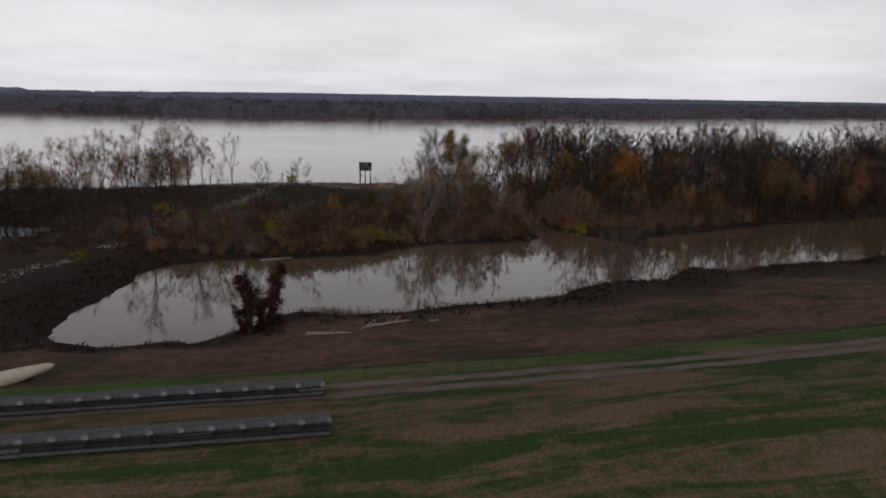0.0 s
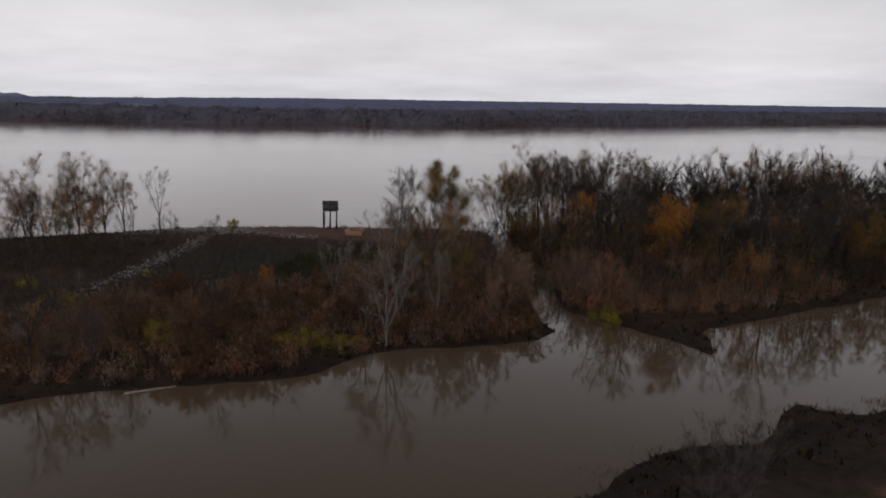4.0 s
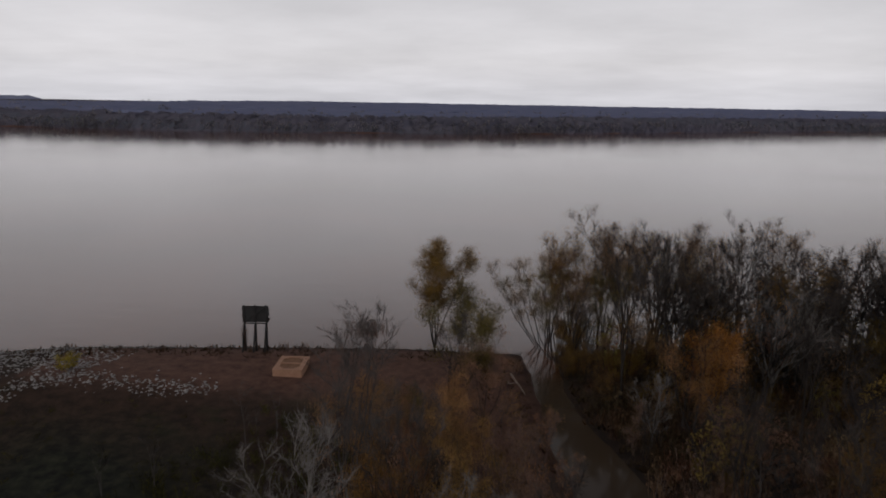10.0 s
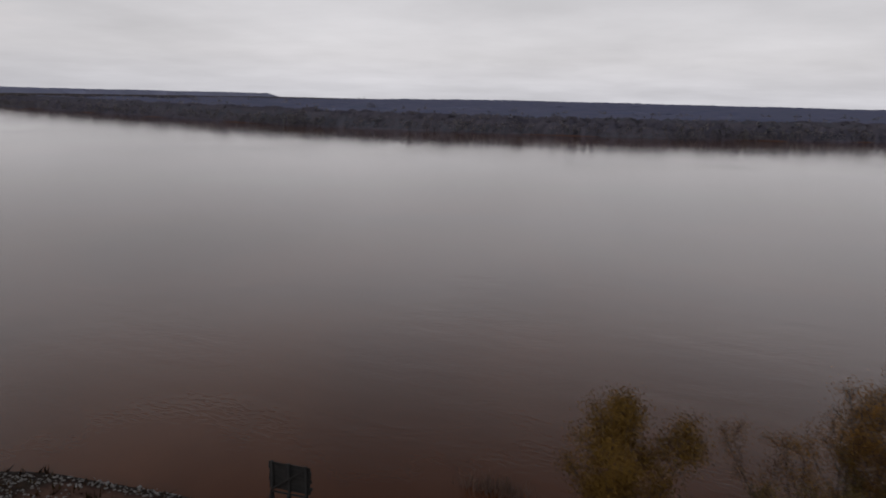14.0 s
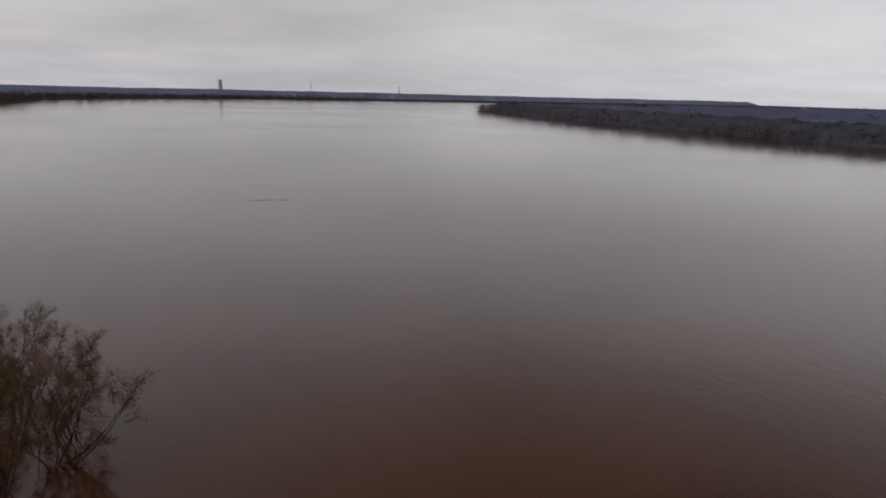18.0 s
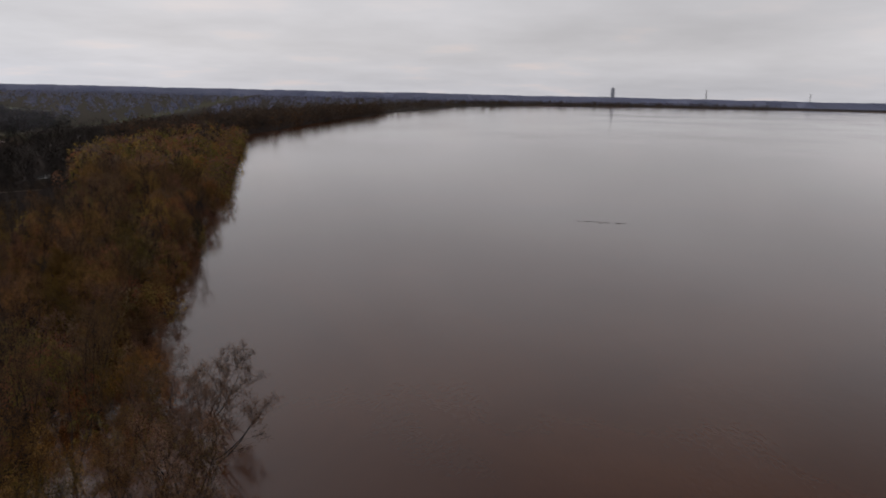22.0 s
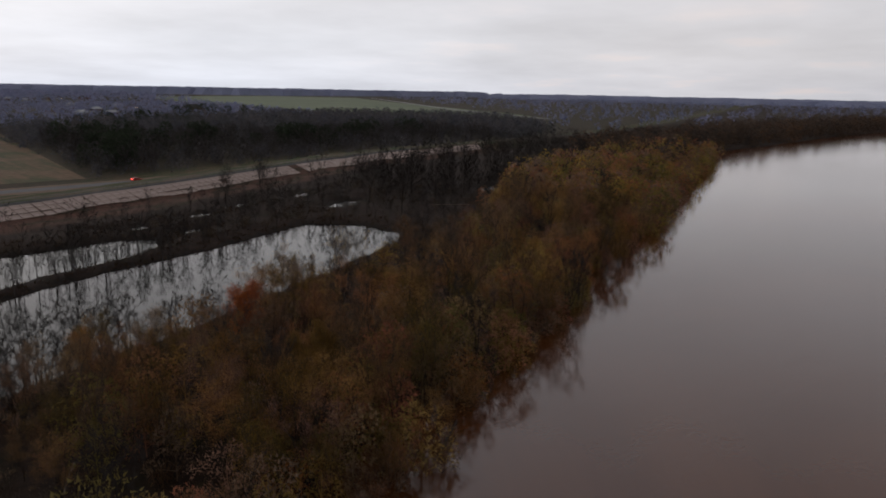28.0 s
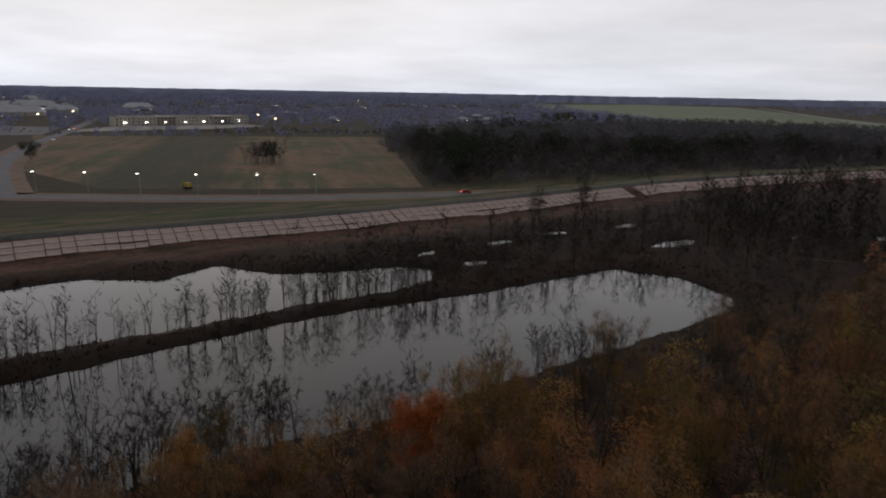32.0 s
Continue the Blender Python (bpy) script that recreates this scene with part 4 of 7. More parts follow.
# willows on the shore
for x, y, s in [(-122, 205, 0.85), (-116, 207, 0.95), (-108, 204, 0.9), (-100, 203, 1.0), (-95, 208, 0.85), (-91, 204, 1.05), (-86, 211, 0.95), (-81, 206, 1.1),
                (-78, 212, 1.0), (-75, 216, 0.9), (-72, 214, 0.7), (-104, 210, 0.8)]:
    taken.append((x, y))
    plant(rnd.choice(kinds("willow")), x, y, s, rnd.uniform(0, 360), LABELS["willow"], group="willows on the shore")
for k, x, y, s, t in (("rust1", -93, 224, 0.95, 0), ("leaner0", -88, 221, 1.05, 10), ("leaner1", -97, 222, 1.0, 330), ("rust3", -104, 219, 0.95, 90), ("leaner0", -108, 221, 0.9, 20), ("olive3", -84, 217, 0.9, 40), ("rust0", -99, 216, 0.8, 200), ("olive0", -110, 214, 0.9, 10), ("rust4", -90, 214, 0.85, 150), ("rust2", -80, 216, 0.7, 80), ("olive2", -95, 211, 0.8, 60), ("leaner1", -119, 219, 0.9, 0)):
    taken.append((x, y))
    plant(k, x, y, s, t, "brown-leaved tree leaning over the flooded river edge", group="leaning trees at the flooded edge")
plant("evergreen", -94, -243, 1.0, 0, "round dark evergreen shrub by the side road")
plant("bare2", -65, 213, 0.86, 0, "lone bare tree with fine twigs on the stony shore")
plant("spray", -45, 134, 0.55, 0, "low bare grey tree by the pond corner")
plant("grey", -52, 143, 0.55, 120, "low bare brown tree by the pond corner")
for x, y, k, v in ((-45.5, 126, "bare1", 0.62), (-41, 124.5, "grey", 0.5), (-48, 132, "bare2", 0.55), (-38.5, 126.5, "spray", 0.42), (-43, 131, "rosy0", 0.6), (-36, 131, "grey", 0.46), (-51, 137, "rust2", 0.4)):
    taken.append((x, y))
    plant(k, x, y, v, x * 53 % 360, "bare grey-brown tree crowding the pond corner", group="trees at the pond corner")
plant("pale2", -49, 130, 0.35, 20, "twisted pale dead shrub by the pond corner")
for x, y, k in ((-63, 156, 0.9), (-33, 133, 1.0), (-61, 114, 0.5), (-52, 148, 0.8), (-58, 152, 0.6), (-46, 209, 0.7), (-49, 168, 0.5)):
    plant("yellow", x, y, k, x * 17 % 360, "yellow-green bush beside the stony path", "bush")
# trees standing in the flooded margin
for x, y, s in [(-113, 219, 0.8), (-118, 216, 0.95), (-123, 218, 0.8), (-127, 211, 1.0), (-132, 210, 0.8), (-137, 208, 0.95), (-142, 206, 0.8), (-146, 203, 0.9), (-152, 204, 0.75), (-158, 201, 0.85), (-166, 200, 0.8), (-120, 209, 1.0), (-130, 207, 0.9)]:
    taken.append((x, y))
    k = rnd.choice(kinds("rust", "rust", "leaner"))
    plant(k, x, y, s * 0.62, rnd.uniform(0, 360), "brown-leaved tree standing in flood water", group="drowned trees along the bank")
# ochre willows fanning out at the creek mouth
for x, y, s, k in [(20.0, 226, 0.9, "fan"), (19.0, 231, 1.0, "fan"), (20.5, 236, 1.3, "olive1"), (24.5, 240, 1.3, "olive0"), (28.5, 237, 1.25, "willow0"), (33.5, 240, 1.1, "willow1"), (40, 240, 1.1, "bare2"), (22, 222.5, 0.9, "willow2"), (24.5, 227, 1.0, "olive0"), (28, 230, 1.15, "willow0"), (32, 228, 1.2, "olive1"), (27, 222, 0.9, "olive3"), (36, 231, 1.1, "willow1"), (41, 230, 1.2, "olive2"), (46, 231, 1.15, "willow2"), (34, 223, 1.1, "bare1")]:
    taken.append((x, y))
    plant(k, x, y, s, rnd.uniform(-20, 20) if k == "fan" else rnd.uniform(0, 360), "ochre willow fanning out beside the creek mouth", group="willows at the creek mouth")
for x, y, k, s in ((20.6, 218, "ochre", 0.42), (22.5, 214, "olive1", 0.4), (21.5, 226, "ochre", 0.5), (25.5, 218, "rust2", 0.45), (24, 232, "ochre", 0.55), (27, 213, "ochre", 0.4), (23, 206, "olive3", 0.42), (31, 216, "rust0", 0.5)):
    plant(k, x, y, s, x * 40 % 360, "low leafy willow on the creek bank", group="low willows on the creek bank")
# the wood east of the creek
EASTLOW = [(20, 233), (20.5, 205), (23, 180), (25, 160), (30, 153), (48, 155), (92, 177), (150, 199), (190, 222), (190, 246), (60, 236)]
EAST = [(26, 228), (28, 185), (32, 160), (48, 156), (92, 178), (150, 200), (190, 222), (190, 246), (60, 228)]
POINT = [(-52, 124), (-20, 130), (-4, 140), (18, 145), (17, 200), (-20, 200), (-45, 175)]
STRIP = [(-130, 206), (-126, 160), (-150, 152), (-205, 143), (-250, 132), (-300, 120), (-300, 182), (-245, 192), (-205, 200), (-150, 205)]
THICKET = [(-170, 60), (-330, 45), (-330, 118), (-255, 128), (-252, 105), (-245, 92), (-170, 98)]
SCRUBLAND = [(-60, 124), (-80, 118), (-84, 155), (-126, 160), (-126, 195), (-60, 205), (-55, 150)]
SCRUBPOINT = [(-54, 122), (-20, 128), (-4, 139), (18, 144), (17, 190), (-2, 190), (-12, 172), (-30, 164), (-50, 155), (-55, 140)]
scatter(rnd, [(24, 228), (26, 206), (190, 226), (190, 246), (60, 230)], 56, 3.4, kinds("willow", "olive", "bare", "willow", "bare"), 0.95, 1.25, taken, 0.5, "wood east of the creek")
scatter(rnd, EAST, 84, 3.6, kinds("bare", "bare", "rust", "rust", "olive", "bare"), 0.6, 1.05, taken, 2.0, "wood east of the creek")
# dark trees crowding the far bank of the pond
scatter(rnd, [(46, 156.5), (92, 176), (130, 190), (130, 202), (92, 190), (46, 170)], 34, 2.8, kinds("bare", "bare", "rust", "slim"), 0.55, 0.95, taken, 0.4, "trees on the far pond bank")
# thin saplings over both creek banks
scatter(rnd, [(9, 146), (19, 146), (18.5, 168), (16, 200), (9, 200)], 26, 2.2, kinds("rosy"), 0.55, 1.1, taken, 0.5, "saplings along the creek")
scatter(rnd, [(22, 200), (24, 180), (26, 162), (32, 157), (44, 160), (36, 200)], 34, 2.4, kinds("rosy", "rosy", "rosy", "slim"), 0.55, 1.1, taken, 0.5, "saplings along the creek")
scatter(rnd, [(-60, 124), (-20, 130), (-4, 142), (-8, 165), (-28, 165), (-58, 158)], 30, 2.6, kinds("rosy"), 0.35, 0.7, taken, 1.0, "saplings on the point")
# the point between pond and river
scatter(rnd, [(-8, 140), (13, 146), (13, 200), (-6, 200)], 30, 3.0, kinds("rust", "rust", "olive", "slim", "bare", "rust"), 0.4, 0.85, taken, 1.5, "trees on the point")
scatter(rnd, [(-62, 122), (-18, 129), (-28, 165), (-62, 170)], 14, 4.5, kinds("slim", "bare", "slim"), 0.45, 0.8, taken, 1.5, "small trees by the pond")
scatter(rnd, [(-60, 122), (-20, 128), (-4, 139), (18, 144), (16, 178), (-6, 180), (-14, 168), (-30, 163), (-52, 155)], 80, 3.0, kinds("scrub"), 0.7, 1.25, taken, 1.2, "scrub on the point")
# the wooded strip between the river and the long pond
INLAND = [(-130, 200), (-126, 172), (-150, 164), (-205, 156), (-255, 147), (-300, 134), (-300, 182), (-245, 188), (-205, 196), (-150, 200)]
scatter(rnd, INLAND, 190, 3.4, kinds("rust", "rust", "rust", "olive", "bare", "rosy", "willow"), 0.55, 0.95, taken, -10.0, "wooded strip by the river")
scatter(rnd, [(-121, 168), (-130, 158), (-160, 154), (-168, 172), (-146, 196), (-124, 190)], 52, 2.8, kinds("rust", "rosy", "slim", "rust", "olive", "scrub"), 0.4, 0.72, taken, -10.0, "small trees at the end of the strip")
for x, y, k, s in ((-147.5, 165, "ochre", 0.62), (-139, 160, "orange", 0.5), (-170, 168, "olive2", 0.7), (-152, 188, "tufted", 0.7), (-141, 200, "olive0", 0.55), (-186, 176, "olive1", 0.6), (-137, 197, "olive3", 0.5)):
    taken.append((x, y))
    plant(k, x, y, s, x * 31 % 360, "small yellowing tree among the brown ones of the strip", "tree", group="small trees at the end of the strip")
# bare saplings round the long pond
scatter(rnd, [(-85, 112), (-120, 108), (-166, 99), (-205, 90), (-205, 102), (-160, 107), (-120, 119), (-95, 124)], 30, 2.6, kinds("slim"), 0.5, 0.9, taken, 0.2, "bare saplings on the ridge")
scatter(rnd, [(-110, 150), (-150, 145), (-205, 136), (-205, 146), (-150, 156), (-110, 165)], 34, 2.6, kinds("slim"), 0.5, 0.95, taken, -1.5, "bare saplings by the long pond")
scatter(rnd, [(-98, 150), (-150, 144), (-150, 158), (-100, 166)], 26, 2.2, kinds("slim"), 0.9, 1.3, taken, -1.0, "bare saplings by the long pond")
for x, y, s in ((-248, 49, 0.75), (-244.5, 53, 0.62), (-252, 45, 0.6), (-279.5, 29.5, 0.72), (-283, 27, 0.6), (-276, 34, 0.55), (-229, 95, 0.5), (-262, 60, 0.6)):
    taken.append((x, y))
    plant(rnd.choice(kinds("bare")), x, y, s, rnd.uniform(0, 360), "tall bare tree standing in the thicket below the levee", group="thicket below the levee")
scatter(rnd, THICKET, 14, 6, kinds("bare", "slim"), 0.6, 1.0, taken, 0.4, "thicket below the levee")
scatter(rnd, SCRUBLAND, 14, 5, kinds("slim", "bare"), 0.5, 0.8, taken, 1.5, "scrub west of the point")


# ---- far woods and canopy ----


def triangles(V, F, N):
    return V, [f for q in F for f in ([q] if len(q) == 3 else [(q[0], q[1], q[2]), (q[0], q[2], q[3])])], N


def puff(r, count, lobes=9, wide=0.32, low=0.3, size=0.03, lobe=0.17, bole=0.014, hollow=0.6):
    """A leafy tree one unit high: bole and limbs, and a crown of rounded lobes made of loose leaf sprays."""
    V, F = tube([(0, 0, -0.04), (0.01, 0, low), (0, 0.01, 0.78)], [bole, bole * 0.8, bole * 0.3], 3, False)
    V, F = list(V), list(F)
    N = [(x, y, 0.001) for x, y, z in V]
    heads = []
    for i in range(lobes):
        u = (i + r.random()) / lobes
        az = 2.4 * i + r.uniform(-0.5, 0.5)
        ring = wide * (math.sin(math.pi * (0.25 + 0.7 * u)) ** 0.7) * r.uniform(0.45, 0.95)
        c = Vector((ring * math.cos(az), ring * math.sin(az), low + (0.9 - low) * u))
        heads.append((c, lobe * r.uniform(0.7, 1.2)))
        v, f = ribbon(Vector((0, 0, low * 0.8 + 0.4 * (c.z - low))), c, bole * 0.5, 0.0, r)
        o = len(V)
        V += v
        F += [tuple(k + o for k in q) for q in f]
        N += [(c.x, c.y, 0.2)] * 3
    for _ in range(count):
        c, rad = r.choice(heads)
        face = Vector((c.x, c.y, 0)) * (1.6 / wide) + Vector((0, 0, 0.75))
        d = (jitter(r, (0, 0, 0), 1.0) + face * 0.55).normalized()
        p = c + d * rad * r.uniform(hollow, 1.1)
        out = (d * 0.8 + Vector((c.x, c.y, 0)) * (0.5 / wide) + Vector((0, 0, 0.2))).normalized()
        a = jitter(r, d, 1.0) * size * r.uniform(0.6, 1.5)
        b = a.cross(jitter(r, (0, 0, 0.2), 1.0)).normalized() * a.length * r.uniform(0.35, 0.6)
        if b.cross(a).dot(out) < 0:
            b = -b
        o = len(V)
        V += [tuple(p - a * 0.6 - b * 0.5), tuple(p - a * 0.4 + b), tuple(p + a)]
        F.append((o, o + 1, o + 2))
        N += [tuple(out)] * 3
    return triangles(V, F, N)


def wisp(r, twigs, limbs=12, wide=0.24, low=0.32, far=0.10, w=0.0035, bole=0.011, stems=2):
    """A bare tree one unit high: forking bole, limbs sweeping up and a haze of fine twigs round their ends."""
    V, F, N, ends = [], [], [], []

    def add(m):
        o = len(V)
        V.extend(tuple(v) for v in m[0])
        F.extend(tuple(k + o for k in q) for q in m[1])
        N.extend((v[0], v[1], 0.25 * v[2] + 0.05) for v in m[0])

    for q in range(stems):
        az = 6.28 * q / stems + r.uniform(-0.8, 0.8)
        lx, ly = math.cos(az) * wide * 0.45, math.sin(az) * wide * 0.45
        pts = [Vector((lx * u * u * 1.3 + r.gauss(0, 0.012) * (u > 0), ly * u * u * 1.3 + r.gauss(0, 0.012) * (u > 0), u * (1.0 if q == 0 else r.uniform(0.82, 0.95)) - 0.04 * (u == 0))) for u in (0, 0.35, 0.65, 0.93)]
        add(tube(pts, [bole, bole * 0.75, bole * 0.45, bole * 0.15], 3, False))
        for j in range(limbs // stems):
            u = low + (0.92 - low) * (j + r.random()) / (limbs // stems)
            i = 0 if u < 0.35 else 1 if u < 0.65 else 2
            o = pts[i].lerp(pts[i + 1], (u - (0, 0.35, 0.65)[i]) / (0.35, 0.30, 0.28)[i])
            a1 = r.uniform(0, 6.28)
            d = Vector((math.cos(a1), math.sin(a1), r.uniform(0.5, 1.1))).normalized()
            ln = wide * (0.55 + 0.6 * math.sin(math.pi * min(1.0, 0.2 + 0.75 * (u - low) / (1 - low)))) * r.uniform(0.7, 1.2)
            m = o + d * ln * 0.5
            e = m + (d + Vector((0, 0, 0.35))).normalized() * ln * 0.5
            add(ribbon(o, m, bole * 0.38, bole * 0.25, r))
            add(ribbon(m, e, bole * 0.25, 0.0, r))
            ends += [(m, d), (m.lerp(e, 0.5), d), (e, d)]
        ends += [(pts[3], Vector((0, 0, 1)))]
    for _ in range(twigs):
        o, d = r.choice(ends)
        o = o - d * far * 0.5 * r.random()
        d = (jitter(r, d, 0.9) + Vector((0, 0, 0.4))).normalized()
        add(ribbon(o, o + d * far * r.uniform(0.45, 1.25), w, 0.0, r))
    return triangles(V, F, N)


def thicket(r, leaf, stalk, wide=0.42, size=0.05):
    """A low bush one unit high: a fan of thin stalks and small dry leaves along them."""
    V, F, N = [], [], []
    for k in range(stalk):
        az, sp = r.uniform(0, 6.28), r.uniform(0.1, 1.0)
        x, y = r.gauss(0, wide * 0.35), r.gauss(0, wide * 0.35)
        d = Vector((math.cos(az) * sp * 0.8, math.sin(az) * sp * 0.8, 1)).normalized()
        ln = r.uniform(0.55, 1.05) * (1.1 - 0.35 * sp)
        o = Vector((x, y, -0.05))
        e = o + d * ln
        m = o.lerp(e, 0.55)
        k0 = len(V)
        for v, f in (ribbon(o, m, 0.008, 0.006, r), ribbon(m, e, 0.006, 0.0, r), ribbon(m, m + jitter(r, d, 0.7) * ln * 0.4, 0.005, 0.0, r)):
            q0 = len(V)
            V += v
            F += [tuple(i + q0 for i in q) for q in f]
        N += [(d.x, d.y, 0.6)] * (len(V) - k0)
        for _ in range(leaf // stalk):
            p = o.lerp(e, r.uniform(0.25, 1.0)) + Vector((r.gauss(0, 0.06), r.gauss(0, 0.06), r.gauss(0, 0.05)))
            out = Vector((p.x, p.y, 0.35 * p.z + 0.1)).normalized()
            a = jitter(r, d, 1.1) * size * r.uniform(0.5, 1.4)
            b = a.cross(jitter(r, (0, 0, 0.2), 1.0)).normalized() * a.length * 0.45
            if b.cross(a).dot(out) < 0:
                b = -b
            q0 = len(V)
            V += [tuple(p - a * 0.6 - b * 0.5), tuple(p - a * 0.4 + b), tuple(p + a)]
            F.append((q0, q0 + 1, q0 + 2))
            N += [tuple(out)] * 3
    return triangles(V, F, N)


def stuff_mesh(name, templates, places, mat):
    """One mesh of many copies: places are rows of x, y, z, size, turn."""
    VV, FF, NN, TT, off = [], [], [], [], 0
    P = np.array(places)
    which = np.arange(len(P)) % len(templates)
    for k, tp in enumerate(templates):
        v, f = np.array(tp[0], float), np.array(tp[1], int)
        p = P[which == k]
        if not len(p):
            continue
        c, s = np.cos(p[:, 4])[:, None], np.sin(p[:, 4])[:, None]

        def turned(v):
            return np.stack([v[None, :, 0] * c - v[None, :, 1] * s, v[None, :, 0] * s + v[None, :, 1] * c, np.repeat(v[None, :, 2], len(p), 0)], -1)

        FF.append((f[None] + (np.arange(len(p)) * len(v))[:, None, None] + off).reshape(-1, 3))
        VV.append((turned(v) * p[:, 3][:, None, None] + p[:, None, :3]).reshape(-1, 3))
        if len(tp) > 2:
            NN.append(turned(np.array(tp[2], float)).reshape(-1, 3))
        off += len(p) * len(v)
        TT.append(np.repeat(np.random.RandomState(k + 40).uniform(0, 1, len(p)), len(v)))
    V, F = np.concatenate(VV).astype(np.float32), np.concatenate(FF).astype(np.int32)
    me = bpy.data.meshes.new(name)
    me.vertices.add(len(V))
    me.vertices.foreach_set("co", V.ravel())
    me.loops.add(F.size)
    me.loops.foreach_set("vertex_index", F.ravel())
    me.polygons.add(len(F))
    me.polygons.foreach_set("loop_start", np.arange(0, F.size, 3, dtype=np.int32))
    me.materials.append(mat)
    me.update(calc_edges=True)
    me.attributes.new("tint", "FLOAT", "POINT").data.foreach_set("value", np.concatenate(TT).astype(np.float32))
    return round_off(me, np.concatenate(NN)) if NN else me


def fill(r, poly, n, lo, hi, margin=0.0, smin=22.0, size=1.0):
    """Places for far trees inside poly, on dry land."""
    xa, xb = min(p[0] for p in poly), max(p[0] for p in poly)
    ya, yb = min(p[1] for p in poly), max(p[1] for p in poly)
    g = np.random.RandomState(r.randrange(10 ** 6))
    PX, PY = g.uniform(xa, xb, n), g.uniform(ya, yb, n)
    s = levee_s(PX, PY)
    ok = inside(poly, PX, PY) & ((s > smin) | (s < -30)) & ((signed(RIVER, PX, PY) > margin) | (s < -30))
    PX, PY = PX[ok], PY[ok]
    PZ = land(PX, PY)
    return np.stack([PX, PY, np.maximum(PZ, -2.2) - 0.3, (lo + (hi - lo) * g.uniform(0, 1, len(PX)) ** 1.6) * size, g.uniform(0, 6.28, len(PX))], 1)


def off_line(pts, dist):
    """A line moved sideways to the left."""
    out = []
    for i, (x, y) in enumerate(pts):
        (ax, ay), (bx, by) = pts[max(0, i - 1)], pts[min(len(pts) - 1, i + 1)]
        l = math.hypot(bx - ax, by - ay)
        out.append((x - (by - ay) / l * dist, y + (bx - ax) / l * dist))
    return out


FAR = [puff(rnd, 46, 8, 0.42, 0.05, 0.10, 0.20, hollow=0.3) for _ in range(6)]
TINY = [puff(rnd, 26, 6, 0.48, 0.14, 0.17, 0.22, hollow=0.3) for _ in range(6)]
LAND = [puff(rnd, 60, 8, 0.38, 0.15, 0.11, 0.20) for _ in range(7)]
MID = [puff(rnd, 190, 9, 0.36, 0.16, 0.050, 0.19) for _ in range(7)]
NEAR = [puff(rnd, 900, 12, 0.36, 0.18, 0.023, 0.17) for _ in range(7)]
WISPS = [wisp(rnd, 260, 14, 0.24, 0.30, 0.11, stems=1 + k % 3) for k in range(8)]
FARWISPS = [wisp(rnd, 90, 10, 0.28, 0.25, 0.15, 0.008, stems=1 + k % 2) for k in range(6)]
STICKS = [wisp(rnd, 80, 12, 0.18, 0.25, 0.10, 0.0040, 0.007, stems=1 + k % 3) for k in range(8)]
SCRUBS = [thicket(rnd, 110, 22) for _ in range(6)]
BANK = [(-1330, 2500), (-1350, 1400), (-1302, 1212), (-801, 1038), (-425, 914), (-223, 924), (79, 983), (340, 1146), (769, 1354), (1500, 1800), (2600, 2400)]
g = np.random.RandomState(3)


def along(pts, dist):
    """The point at a distance along a line, and the direction there."""
    for (ax, ay), (bx, by) in zip(pts, pts[1:]):
        l = math.hypot(bx - ax, by - ay)
        if dist <= l:
            return ax + (bx - ax) * dist / l, ay + (by - ay) * dist / l, (bx - ax) / l, (by - ay) / l
        dist -= l
    return None


def smooth_line(pts, step):
    """The line rounded off and cut in even steps."""
    p = [Vector((*q, 0)) for q in pts]
    for _ in range(2):
        q = [p[0]]
        for a, b in zip(p, p[1:]):
            q += [a.lerp(b, 0.25), a.lerp(b, 0.75)]
        p = q + [p[-1]]
    flat = [(v.x, v.y) for v in p]
    out, d = [], 0.0
    while (k := along(flat, d)) is not None:
        out.append(k)
        d += step
    return out


def bank_wood(name, line, depths, heights, step, mat, label):
    """The closed front of a far wood: crowns rise from the water's edge and run inland."""
    walk_ = smooth_line(line, step)
    V, F, T, Nn = [], [], [], []
    n = len(walk_)
    for j, (dep, h) in enumerate(zip(depths, heights)):
        rise = g.uniform(-1, 1, n) * (0.4 + 0.16 * h) * (h > 0.5) + 1.2 * np.sin(np.arange(n) * 0.31 + j) * (h > 5)
        tone = np.clip(0.5 + 0.35 * np.sin(np.arange(n) * 0.023 + 0.6 * j) + g.uniform(-0.35, 0.35, n), 0, 1)
        for i, (x, y, dx, dy) in enumerate(walk_):
            o = dep + g.uniform(-1, 1) * min(0.35 * max(dep, 2.0), 9.0)
            V.append((x - dy * o + g.uniform(-1, 1) * step * 0.3, y + dx * o, h + rise[i]))
            T.append(tone[i])
            Nn.append((dy * 0.25 + g.normal(0, 0.22), -dx * 0.25 + g.normal(0, 0.22), 1.0))
    for j in range(len(depths) - 1):
        for i in range(n - 1):
            k = j * n + i
            F.append((k, k + 1, k + n + 1, k + n))
    me = mesh_from(name, V, F, mat, True)
    me.attributes.new("tint", "FLOAT", "POINT").data.foreach_set("value", np.array(T, np.float32))
    round_off(me, Nn)
    return tagged(new(name, me), label, "woods", kind="stuff")


